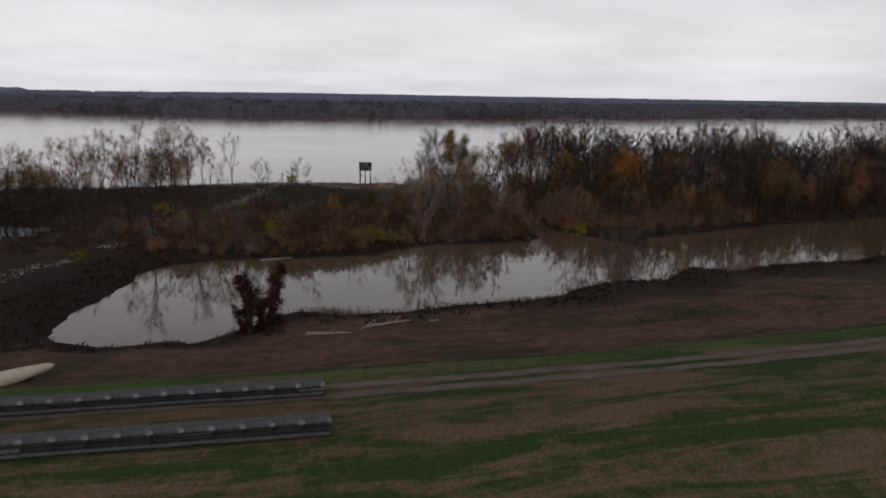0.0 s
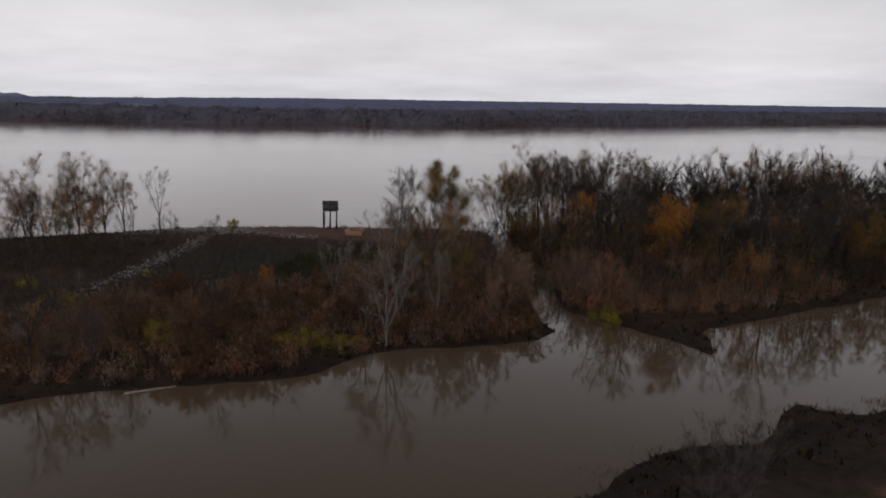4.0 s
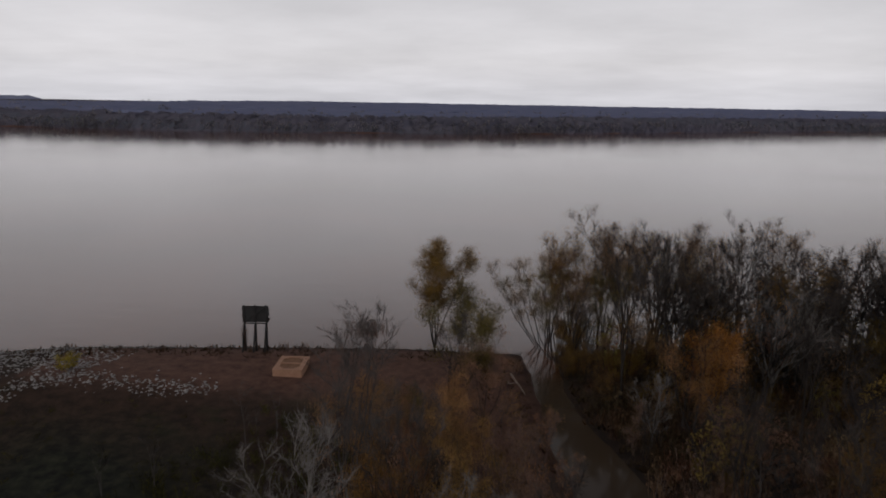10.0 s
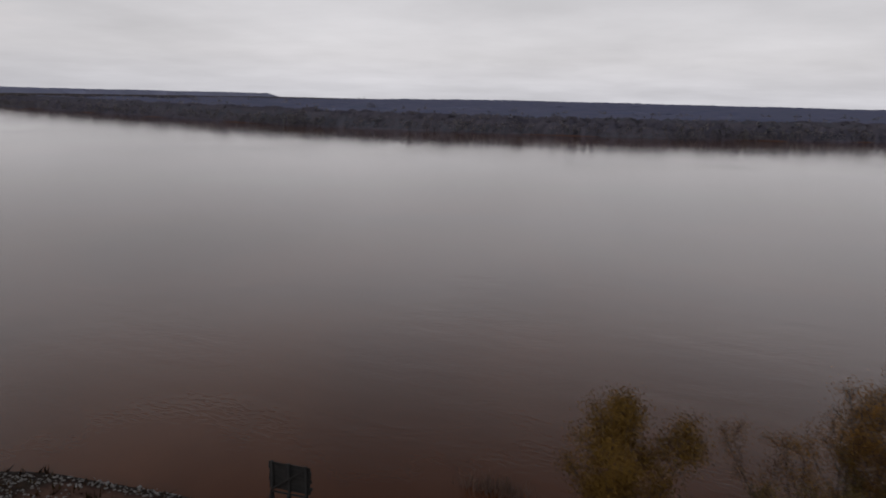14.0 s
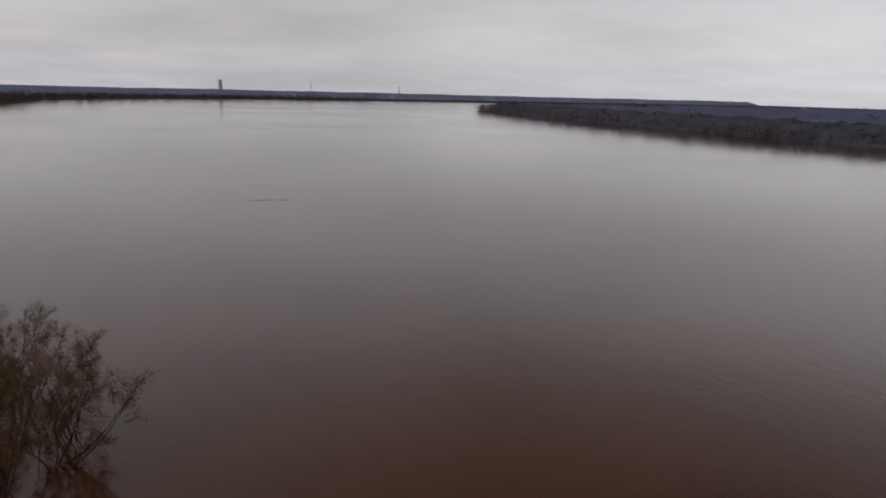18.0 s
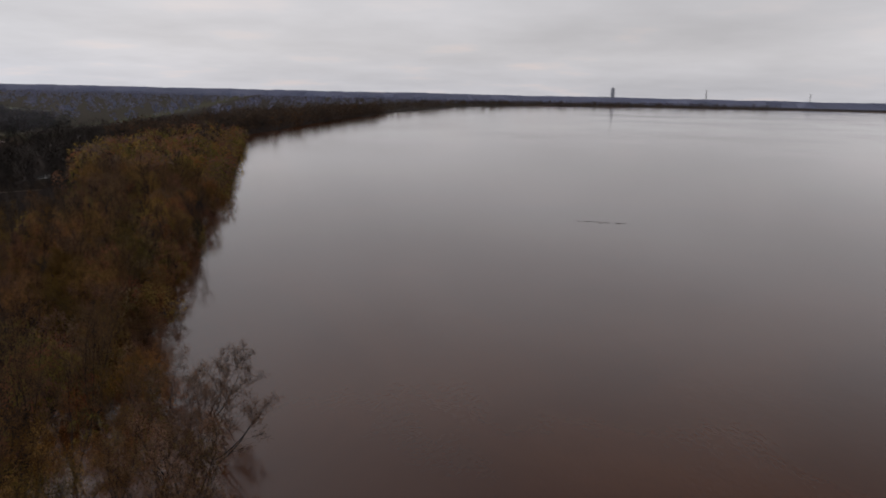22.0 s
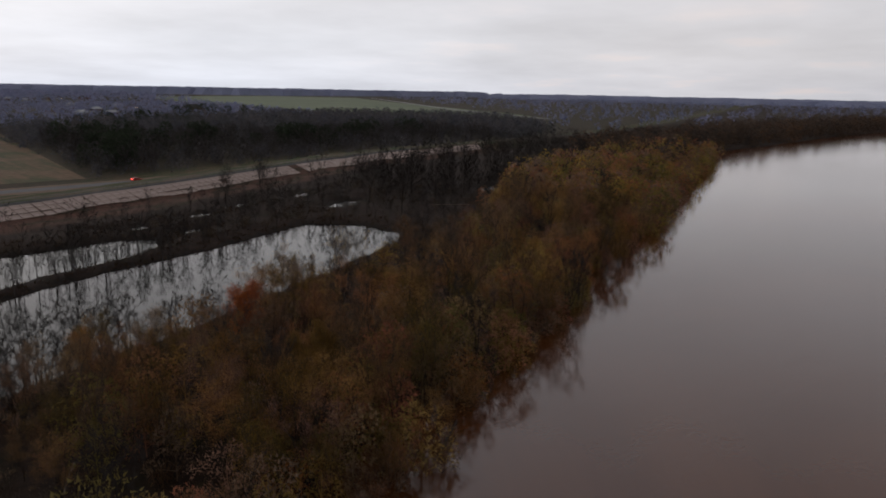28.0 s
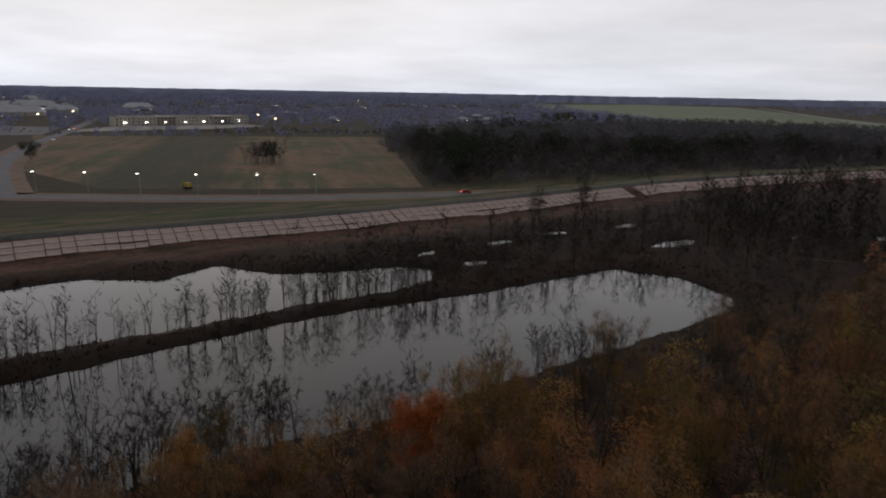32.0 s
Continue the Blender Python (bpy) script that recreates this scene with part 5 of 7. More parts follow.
def canopy(name, poly, step, base, rough, mat, label, grow_from=None):
    """The uneven roof of a wood seen from afar."""
    xa, xb = min(p[0] for p in poly), max(p[0] for p in poly)
    ya, yb = min(p[1] for p in poly), max(p[1] for p in poly)
    xs, ys = np.arange(xa, xb, step), np.arange(ya, yb, step)
    X, Y = np.meshgrid(xs, ys)
    g = np.random.RandomState(7)
    X, Y = X + g.uniform(-0.4, 0.4, X.shape) * step, Y + g.uniform(-0.4, 0.4, Y.shape) * step
    ok = inside(poly, X, Y)
    Z = base + rough * (g.uniform(-1, 1, X.shape) + 0.8 * wob(X, Y, step * 3))
    rim = ok.copy()
    full = ok[1:-1, 1:-1].copy()
    for a in (0, 1, 2):
        for b in (0, 1, 2):
            full &= ok[a:a + len(ys) - 2, b:b + len(xs) - 2]
    rim[1:-1, 1:-1] = ok[1:-1, 1:-1] & ~full
    Z = np.where(rim, -4.0, Z)
    V, F, idx = [], [], -np.ones(X.shape, int)
    for j, i in zip(*np.nonzero(ok)):
        idx[j, i] = len(V)
        V.append((X[j, i], Y[j, i], Z[j, i]))
    for j in range(len(ys) - 1):
        for i in range(len(xs) - 1):
            q = (idx[j, i], idx[j, i + 1], idx[j + 1, i + 1], idx[j + 1, i])
            if min(q) >= 0:
                F += [(q[0], q[1], q[2]), (q[0], q[2], q[3])]
    me = mesh_from(name, V, F, mat)
    me.attributes.new("tint", "FLOAT", "POINT").data.foreach_set("value", g.uniform(0, 1, len(V)).astype(np.float32))
    round_off(me, [(0, 0, 1)] * len(V))
    return tagged(new(name, me), label, "woods", kind="stuff")


inner = off_line(BANK, 60)
rows = []
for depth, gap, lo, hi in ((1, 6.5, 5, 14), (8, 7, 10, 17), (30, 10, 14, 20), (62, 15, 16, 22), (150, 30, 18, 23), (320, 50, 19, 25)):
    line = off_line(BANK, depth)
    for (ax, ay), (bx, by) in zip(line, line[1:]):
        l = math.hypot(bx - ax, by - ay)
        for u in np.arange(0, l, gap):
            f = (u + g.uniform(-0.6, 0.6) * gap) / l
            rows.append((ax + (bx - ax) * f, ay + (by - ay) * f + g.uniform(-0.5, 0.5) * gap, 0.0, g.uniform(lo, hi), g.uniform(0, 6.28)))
tagged(new("far_bank_trees", stuff_mesh("far_bank_trees", FAR, rows, HAZED_BANK_WOODS)), "bare grey-brown trees standing out of the far wood", "trees", kind="stuff")
# crowns of the far bank: grey-brown with the blue of haze painted in
HAZED_BANK_ROOF = leaf_material("hazed_bank_crowns", [(0.0, (0.074, 0.072, 0.096)), (0.5, (0.112, 0.102, 0.122)), (1.0, (0.088, 0.092, 0.112))], False, 0.004, 1.0, 0.0, 0.0)
bank_wood("far_bank_woods", BANK, (-3, 0, 2, 5, 9, 14, 20, 27, 36, 48, 64, 84), (0.0, 3.0, 7.0, 10.5, 13.0, 14.5, 15.5, 16.0, 16.3, 16.6, 16.8, 15.0), 4.0, HAZED_BANK_ROOF, "long bare grey-brown wood on the far river bank")
canopy("far_woods_canopy", inner + [(4800, 4800), (-1200, 4800)], 26, 16.0, 3.2, HAZED_CANOPY, "roof of the far woods, coloured blue-grey with haze")
# undergrowth
EAST_SCRUB = leaf_material("dark_brown_scrub", [(0.0, (0.030, 0.022, 0.014)), (0.3, (0.075, 0.046, 0.026)), (0.55, (0.046, 0.040, 0.020)), (0.8, (0.095, 0.045, 0.024)), (1.0, (0.040, 0.034, 0.026))], False, 0.05, 2.3, 0.3, 0.2)
for nm, poly, n, lo, hi, lab in [("point_scrub", SCRUBPOINT, 2300, 1.2, 4.4, "tangled reddish-brown scrub on the point"), ("east_undergrowth", EASTLOW, 2300, 1.2, 5.5, "dense brown undergrowth below bare trees"),
                                 ("creekside_undergrowth", [(21.5, 192), (23, 180), (25, 160), (30, 153), (48, 155), (75, 168), (75, 192)], 1500, 1.0, 4.5, "warm brown undergrowth along the creek"),
                                 ("dark_east_undergrowth", [(20, 233), (20.5, 205), (21.5, 192), (75, 192), (75, 232)], 800, 1.0, 4.0, "dark tangled undergrowth behind the creek mouth"),
                                 ("strip_undergrowth", STRIP, 1400, 1.4, 4.4, "dense rusty undergrowth between river and pond"),
                                 ("thicket_undergrowth", THICKET, 900, 1.2, 4.0, "dark tangled thicket below the levee"), ("shore_scrub", SCRUBLAND, 1700, 1.0, 3.6, "low dark scrub between the ponds")]:
    p = fill(rnd, poly, n, lo, hi, -7.0)
    p = p[shore(p[:, 0], p[:, 1]) > np.where((p[:, 0] < -112) & (p[:, 1] > 150), -2.5, 0.5)]
    p[:, 2] = np.maximum(p[:, 2], -0.4)
    p = p[np.hypot((p[:, 0] - 11) / 7, (p[:, 1] - 200) / 22) > 1]
    tagged(new(nm, stuff_mesh(nm, SCRUBS, p, GREY_WOODS if "thicket" in nm or "shore" in nm else EAST_SCRUB if "strip" in nm or "east" in nm else SCRUB_MASS)), lab, "undergrowth", kind="stuff")
# more trees of the near woods
for nm, poly, n, lo, hi, tp, mt, lab in [("east_wood", EAST, 430, 7, 14, WISPS, TWIG, "bare grey trees behind the creek"), ("creek_wood", [(19, 233), (25, 226), (27, 195), (60, 205), (120, 220), (170, 240), (60, 238), (24, 238)], 190, 3, 7, NEAR, CREEK_WOODS, "ochre willows and brambles behind the creek mouth"), ("tall_east_wood", [(32, 205), (60, 205), (190, 226), (190, 246), (60, 238), (32, 236)], 280, 12, 18, WISPS, TWIG, "tall bare trees along the river behind the creek"), ("ochre_east_wood", [(40, 208), (190, 226), (190, 246), (60, 238), (40, 236)], 40, 10, 16, NEAR, CREEK_WOODS, "ochre-leaved trees among tall bare ones"), ("bankside_wood", [(44, 155), (92, 175.5), (190, 214), (190, 226), (92, 186), (46, 166)], 170, 4, 9, WISPS, TWIG, "bare dark thicket on the far pond bank"), ("east_leafy_wood", EAST, 120, 5, 10, NEAR, MID_WOODS, "brown and orange trees among the bare ones"), ("flood_wood", [(-116, 198), (-160, 190), (-250, 172), (-250, 183), (-180, 198), (-122, 211)], 240, 6, 11, NEAR, MID_WOODS, "brown trees standing in the flooded margin"), ("shore_wood", [(-78, 207), (-128, 196), (-128, 215), (-95, 222), (-80, 216)], 70, 5, 10, NEAR, MID_WOODS, "brown low trees crowding the flooded shore"), ("strip_wood", INLAND, 230, 5, 11, NEAR, MID_WOODS, "brown-leaved trees of the riverside strip"),
                                         ("thicket_wood", THICKET, 820, 5, 11, STICKS, TWIG, "bare grey saplings below the levee"), ("ridge_wood", [(-80, 112), (-120, 106), (-166, 97), (-215, 88), (-215, 101), (-160, 106), (-120, 118), (-90, 126)], 900, 5, 12, STICKS, TWIG, "bare saplings crowding the narrow ridge"), ("pondside_wood", [(-85, 150), (-150, 146), (-205, 138), (-205, 146), (-150, 155), (-85, 164)], 300, 4, 10, STICKS, TWIG, "bare saplings crowding the pond bank")]:
    p = fill(rnd, poly, n, lo, hi, -11.0)
    p = p[(signed(POND_B, p[:, 0], p[:, 1]) > 1.0) & (signed(POND_A, p[:, 0], p[:, 1]) > 1.0) & (signed(CREEK, p[:, 0], p[:, 1]) > 1.5)]
    p = p[(signed(RIVER, p[:, 0], p[:, 1]) > 0) | (p[:, 0] < -106) | (p[:, 0] > 18)]
    tagged(new(nm, stuff_mesh(nm, tp, p, mt)), lab, "woods", kind="stuff")
tagged(new("eastern_woods", stuff_mesh("eastern_woods", FARWISPS, fill(rnd, [(190, 246), (190, 215), (480, 250), (480, 300)], 500, 10, 18, 2), TWIG_GREY)), "bare woods beyond the creek", "woods", kind="stuff")
tagged(new("bank_saplings", stuff_mesh("bank_saplings", STICKS, fill(rnd, [(-86, 142), (-112, 149), (-135, 147), (-152, 145), (-150, 156), (-120, 162), (-86, 162)], 270, 4, 10, -5), TWIG)), "thin bare saplings along the near pond bank", "saplings", kind="stuff")
tagged(new("bank_scrub", stuff_mesh("bank_scrub", SCRUBS, fill(rnd, [(-96, 160), (-128, 154), (-166, 150), (-166, 164), (-138, 176), (-112, 180), (-96, 172)], 420, 0.8, 2.6, -3), SCRUB_MASS)), "rusty brown brambles on the bank above the long pond", "undergrowth", kind="stuff")
fringe = fill(rnd, [(-40, 84), (5, 84), (30, 95), (60, 112), (100, 128), (100, 145), (60, 134), (30, 116), (0, 100), (-40, 98)], 7000, 0.3, 1.1, 2, 2.0)
fringe[:, 2] += 0.25
edge = shore(fringe[:, 0], fringe[:, 1])
fringe = fringe[(edge > -0.2) & (edge < 0.9 + 1.1 * np.clip((fringe[:, 0] - 5) / 40, 0, 1)) & (fringe[:, 1] < 140)]
tagged(new("bank_fringe", stuff_mesh("bank_fringe", SCRUBS, fringe, EAST_SCRUB)), "dark matted weeds and dead stems along the near pond bank", "weeds", kind="stuff")
HOLLOW = [(-56, 160), (-30, 164), (-8, 172), (-6, 192), (-16, 200), (-32, 203), (-50, 200), (-55, 188)]
HOLLOW_LEAF = leaf_material("dark_green_bramble", [(0.0, (0.016, 0.018, 0.010)), (0.4, (0.030, 0.032, 0.014)), (0.75, (0.050, 0.046, 0.014)), (1.0, (0.085, 0.072, 0.016))], False, 0.05, 1.4)
slope = np.concatenate([fill(rnd, [(cx - w, cy - w * 0.6), (cx + w, cy - w * 0.6), (cx + w, cy + w * 0.6), (cx - w, cy + w * 0.6)], n, 0.22, 0.6, 2, 2.0) for cx, cy, w, n in ((45, 98, 3.2, 60), (39, 94, 2.6, 46), (34, 90, 3.4, 70), (49, 93, 3.0, 56), (28, 88, 2.2, 30), (56, 100, 3.6, 60), (62, 106, 3.0, 40))])
slope[:, 2] += 0.27
tagged(new("slope_weeds", stuff_mesh("slope_weeds", SCRUBS, slope, leaf_material("low_green_weeds", [(0.0, (0.030, 0.050, 0.010)), (0.5, (0.052, 0.080, 0.016)), (1.0, (0.085, 0.095, 0.024))], False, 0.05, 1.9))), "low green weeds in patches on the bank", "weeds", kind="stuff")
low_ = np.concatenate([fill(rnd, HOLLOW, 620, 0.4, 1.2, 2), fill(rnd, [(-34, 166), (-8, 172), (-4, 194), (-18, 202)], 190, 1.6, 3.8, 2)])
tagged(new("hollow_brambles", stuff_mesh("hollow_brambles", SCRUBS, low_, HOLLOW_LEAF)), "low dark green brambles filling a damp hollow", "brambles", kind="stuff")
for nm, poly, n, lab in (("point_saplings", POINT, 110, "thin grey bare saplings among the scrub"), ("east_saplings", EAST, 130, "thin grey bare saplings behind the creek")):
    p = fill(rnd, poly, n, 3.5, 9, 1.5)
    p = p[shore(p[:, 0], p[:, 1]) > 1.5]
    p = p[p[:, 1] < 212]
    tagged(new(nm, stuff_mesh(nm, STICKS, p, TWIG_GREY)), lab, "saplings", kind="stuff")
# woods along the river to the west
WEST = [(-290, 172), (-390, 153), (-510, 133), (-620, 116), (-700, 128), (-700, 30), (-520, 20), (-430, 14), (-330, 30), (-290, 60)]
tagged(new("riverside_woods", stuff_mesh("riverside_woods", MID, fill(rnd, [(-290, 184), (-390, 165), (-510, 144), (-560, 136), (-560, 100), (-500, 95), (-380, 104), (-290, 124)], 1700, 7, 14, -10), MID_WOODS)),
       "brown autumn wood along the flooded river bank", "woods", kind="stuff")
tagged(new("bottomland_woods", stuff_mesh("bottomland_woods", FARWISPS, fill(rnd, WEST, 1500, 7, 13), TWIG)), "bare grey bottomland wood below the levee", "woods", kind="stuff")
tagged(new("bend_woods", stuff_mesh("bend_woods", FAR, fill(rnd, [(-620, 118), (-885, 155), (-1239, 232), (-1883, 412), (-2214, 697), (-2419, 1171), (-2417, 1593), (-2600, 1593), (-2600, 1100), (-2350, 600), (-1950, 300), (-1300, 120), (-900, 40), (-620, 20)], 8000, 10, 17), GREY_WOODS)),
       "bare woods round the river bend", "woods", kind="stuff")
# woods and gardens behind the levee
# grey bare woods with some blue of distance haze put into the colour
LAND_WOODS = leaf_material("landside_bare_woods", [(0.0, (0.038, 0.042, 0.052)), (0.3, (0.078, 0.071, 0.078)), (0.6, (0.048, 0.050, 0.050)), (0.85, (0.084, 0.072, 0.072)), (1.0, (0.030, 0.034, 0.030))], False, 0.01, 2.2, 0.4, 0.08)
LANDWOOD = [(-262, -62), (-300, -55), (-420, -60), (-620, -40), (-760, -70), (-1050, -330), (-900, -520), (-560, -480), (-380, -420), (-330, -300)]
COPSE = [(-217 + rnd.gauss(0, 6), -190 + rnd.gauss(0, 6), -2.2, rnd.uniform(9, 15), rnd.uniform(0, 6.28)) for _ in range(34)]
EDGE = [(-262, -62), (-300, -55), (-420, -60), (-620, -40), (-660, -150), (-480, -215), (-330, -250), (-318, -225)]
CLOSE = [puff(rnd, 120, 9, 0.36, 0.12, 0.07, 0.19) for _ in range(7)]
tagged(new("landside_wood_edge", stuff_mesh("landside_wood_edge", CLOSE, fill(rnd, EDGE, 700, 5, 11), LAND_WOODS)), "grey bare trees along the road behind the levee", "woods", kind="stuff")
tagged(new("landside_tall_trees", stuff_mesh("landside_tall_trees", FARWISPS, fill(rnd, EDGE, 1500, 8, 16), TWIG_GREY)), "tall bare trees rising over the landside wood", "woods", kind="stuff")
tagged(new("field_copse", stuff_mesh("field_copse", WISPS, COPSE, TWIG_GREY)), "small copse of bare grey trees in the mown field", "trees", kind="stuff")
back = fill(rnd, LANDWOOD, 4200, 7, 15)
back = back[~inside(EDGE, back[:, 0], back[:, 1])]
tagged(new("landside_woods", stuff_mesh("landside_woods", LAND, back, LAND_WOODS)), "grey bare wood behind the levee", "woods", kind="stuff")
BEND = leaf_material("riverside_bare_woods", [(0.0, (0.055, 0.046, 0.042)), (0.4, (0.090, 0.064, 0.046)), (0.7, (0.060, 0.054, 0.052)), (1.0, (0.110, 0.062, 0.034))], False, 0.01, 1.4)
far = fill(rnd, [(-420, 148), (-510, 134), (-620, 117), (-750, 139), (-885, 155), (-1239, 232), (-1239, 150), (-885, 80), (-750, 60), (-620, 40), (-500, 60), (-420, 100)], 2600, 9, 16, -4)
tagged(new("far_riverside_woods", stuff_mesh("far_riverside_woods", FAR, far, BEND)), "grey-brown woods crowding the far river bank", "woods", kind="stuff")
OAKS = []
for cx, cy, n, rad in [(-330, -140, 18, 24), (-365, -235, 16, 26), (-460, -125, 20, 30), (-530, -145, 14, 24), (-605, -150, 6, 12), (-420, -190, 8, 30), (-780, -620, 16, 80), (-500, -420, 12, 50), (-300, -100, 6, 18)]:
    for _ in range(n):
        OAKS.append((cx + rnd.gauss(0, rad * 0.5), cy + rnd.gauss(0, rad * 0.4), -2.2, rnd.uniform(11, 18), rnd.uniform(0, 6.28)))
tagged(new("evergreen_oaks", stuff_mesh("evergreen_oaks", [puff(rnd, 420, 10, 0.42, 0.14, 0.055, 0.22) for _ in range(4)], OAKS, LEAF_DARK)), "dark evergreen oaks behind the levee", "trees", kind="stuff")
FIELD_EDGE = [(-92, -192), (-78, -470), (-370, -400), (-262, -66), (-205, -78), (-130, -104)]
GREEN = [(-1120, -260), (-1270, -400), (-1900, -1190), (-2600, -2000), (-2424, -2400), (-1650, -2200), (-1330, -1600), (-1000, -520), (-960, -480)]
town = np.concatenate([fill(rnd, [(500, -420), (-60, -440), (-372, -415), (-560, -480), (-900, -540), (-1250, -1300), (700, -1400)], 7000, 5, 11),
                       fill(rnd, [(700, -1400), (-1250, -1300), (-1700, -2300), (-1500, -3400), (1800, -3400)], 4000, 14, 22)])
keep = ~inside([(-110, -640), (-90, -465), (-380, -440), (-420, -600)], town[:, 0], town[:, 1]) & (np.abs(town[:, 0] + 95 + (town[:, 1] + 225) * 0.075) > 14)
tagged(new("town_trees", stuff_mesh("town_trees", TINY, town[keep], HAZED_WOODS)), "purplish-brown bare trees all over the low town", "trees", kind="stuff")
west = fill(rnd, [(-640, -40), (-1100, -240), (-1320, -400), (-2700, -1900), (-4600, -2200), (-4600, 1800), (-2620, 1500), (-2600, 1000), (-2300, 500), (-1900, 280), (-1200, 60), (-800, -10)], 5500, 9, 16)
tagged(new("western_woods", stuff_mesh("western_woods", TINY, west, HAZED_WOODS)), "bare woods far to the west, tinted with blue haze", "woods", kind="stuff")
canopy("southern_horizon_woods", [(-4700, -4700), (4700, -4700), (4700, -1400), (1700, -1200), (1700, -3300), (-1600, -3300), (-2500, -2500), (-4700, -2300)], 60, 30.0, 3.5, HORIZON, "woods along the southern horizon, coloured blue with distance haze")
canopy("western_horizon_woods", [(-4700, -2200), (-3600, -2000), (-3200, 0), (-3000, 1500), (-2900, 2600), (-2600, 4700), (-4700, 4700)], 60, 22.0, 3.5, HORIZON, "woods along the western horizon, coloured blue with distance haze")

# ---- roads, tracks and fields ----


def strip(name, pts, width, lift, mat, label, category, step=3.0, cols=3, shift=0.0):
    """A band laid over the ground along a line."""
    V, F = [], []
    line = smooth_line(pts, step)
    for i, (x, y, dx, dy) in enumerate(line):
        for j in range(cols):
            o = (j / (cols - 1) - 0.5) * width + shift + 0.12 * math.sin(i * 1.7 + j)
            V.append([x - dy * o, y + dx * o, 0.0])
    A = np.array(V)
    A[:, 2] = land(A[:, 0], A[:, 1]) + lift
    for i in range(len(line) - 1):
        for j in range(cols - 1):
            k = i * cols + j
            F.append((k, k + cols, k + cols + 1, k + 1))
    return tagged(new(name, mesh_from(name, A.tolist(), F, mat, True)), label, category, kind="structure")


crest = [p for p in LEVEE if -720 < p[0] < 200]
strip("gravel_track", crest, 1.0, 0.05, GRAVEL, "wheel rut of the gravel track along the levee crown", "track", 2.0, 2, -0.9)
strip("gravel_track", crest, 1.0, 0.05, GRAVEL, "wheel rut of the gravel track along the levee crown", "track", 2.0, 2, 0.9)
ROAD = [(260, -210), (60, -150), (-40, -114), (-96, -92), (-155, -66), (-195, -53), (-241, -45), (-290, -38), (-345, -38), (-420, -46), (-520, -42), (-700, -30)]
strip("road", ROAD, 9.0, 0.10, ASPHALT, "grey asphalt road behind the levee", "road", 6.0)
SHOULDER = simple("bare_shoulder", (0.130, 0.080, 0.050), (0.220, 0.145, 0.100), 0.1, 0.95, 0.3)
strip("road_shoulder", ROAD, 20.0, 0.05, SHOULDER, "bare reddish road shoulder", "shoulder", 6.0)
SIDE = [(-96, -94), (-88, -150), (-80, -225), (-86, -370), (-99, -483), (-113, -667), (-172, -1385), (-230, -2200)]
strip("side_road", SIDE, 10.0, 0.16, ASPHALT, "grey side road running into the town", "road", 12.0)
strip("side_road_shoulder", SIDE[:4], 22.0, 0.05, SHOULDER, "bare verge of the side road", "shoulder", 12.0)


def sheet(name, poly, lift, mat, label, category):
    V = [(x, y, -2.0 + lift) for x, y in poly]
    me = bpy.data.meshes.new(name)
    bm = bmesh.new()
    bm.faces.new([bm.verts.new(v) for v in V])
    bmesh.ops.triangulate(bm, faces=bm.faces[:])
    bm.normal_update()
    for f in bm.faces:
        if f.normal.z < 0:
            f.normal_flip()
    bm.to_mesh(me)
    bm.free()
    me.materials.append(mat)
    return tagged(new(name, me), label, category, kind="structure")


def field_material():
    k = Mat("mown_stubble", 0.95, 0.0, 0.15)
    rows_, patch, fine = k.noise(1.0, 3, 0.6, k.coords((0.10, 0.006, 1), 12)), k.noise(0.02, 4, 0.6, None, 0.6), k.noise(0.35, 5, 0.7)
    brown = k.mix(k.step(fine, 0.3, 0.72), (0.100, 0.064, 0.038), (0.240, 0.155, 0.095))
    green = k.mix(k.step(fine, 0.3, 0.72), (0.046, 0.052, 0.024), (0.105, 0.105, 0.050))
    both = k.n("ShaderNodeMath")
    both.operation = "MULTIPLY_ADD"
    both.inputs[1].default_value = 0.5
    half = k.n("ShaderNodeMath")
    half.operation = "MULTIPLY"
    half.inputs[1].default_value = 0.5
    k.link(rows_, both.inputs[0])
    k.link(patch, half.inputs[0])
    k.link(half.outputs[0], both.inputs[2])
    # a darker, greener swath cut across the field
    across, off, size_ = k.n("ShaderNodeVectorMath"), k.n("ShaderNodeMath"), k.n("ShaderNodeMath")
    across.operation, off.operation, size_.operation = "DOT_PRODUCT", "MULTIPLY_ADD", "ABSOLUTE"
    across.inputs[1].default_value = (1.0, -0.197, 0.0)
    k.link(k.co.outputs["Object"], across.inputs[0])
    k.link(patch, off.inputs[0])
    off.inputs[1].default_value = 24.0
    shift_ = k.n("ShaderNodeMath")
    shift_.operation = "ADD"
    shift_.inputs[1].default_value = 116.0
    k.link(across.outputs["Value"], shift_.inputs[0])
    k.link(shift_.outputs[0], off.inputs[2])
    k.link(off.outputs[0], size_.inputs[0])
    swath = k.step(size_.outputs[0], 26.0, 36.0, 0.8, 0.0)
    base = k.mix(k.step(both.outputs[0], 0.45, 0.57), brown, green)
    return k.color(k.mix(swath, base, k.mix(k.step(fine, 0.3, 0.72), (0.030, 0.032, 0.018), (0.070, 0.066, 0.036)))).bump(fine, 0.5, 0.1).m


FIELD = field_material()
sheet("mown_field", FIELD_EDGE, 0.03, FIELD, "brownish mown field beside the road", "field")
WINTER = simple("winter_crop", (0.115, 0.145, 0.078), (0.170, 0.195, 0.110), 0.004, 0.95, 0.2)
sheet("green_field", GREEN, 0.03, WINTER, "large pale green field far off", "field")
strip("farm_track", [(-1105, -250), (-1384, -626), (-2074, -1335), (-2600, -1900)], 16, 0.5, STONE, "pale track along the green field", "track", 30)
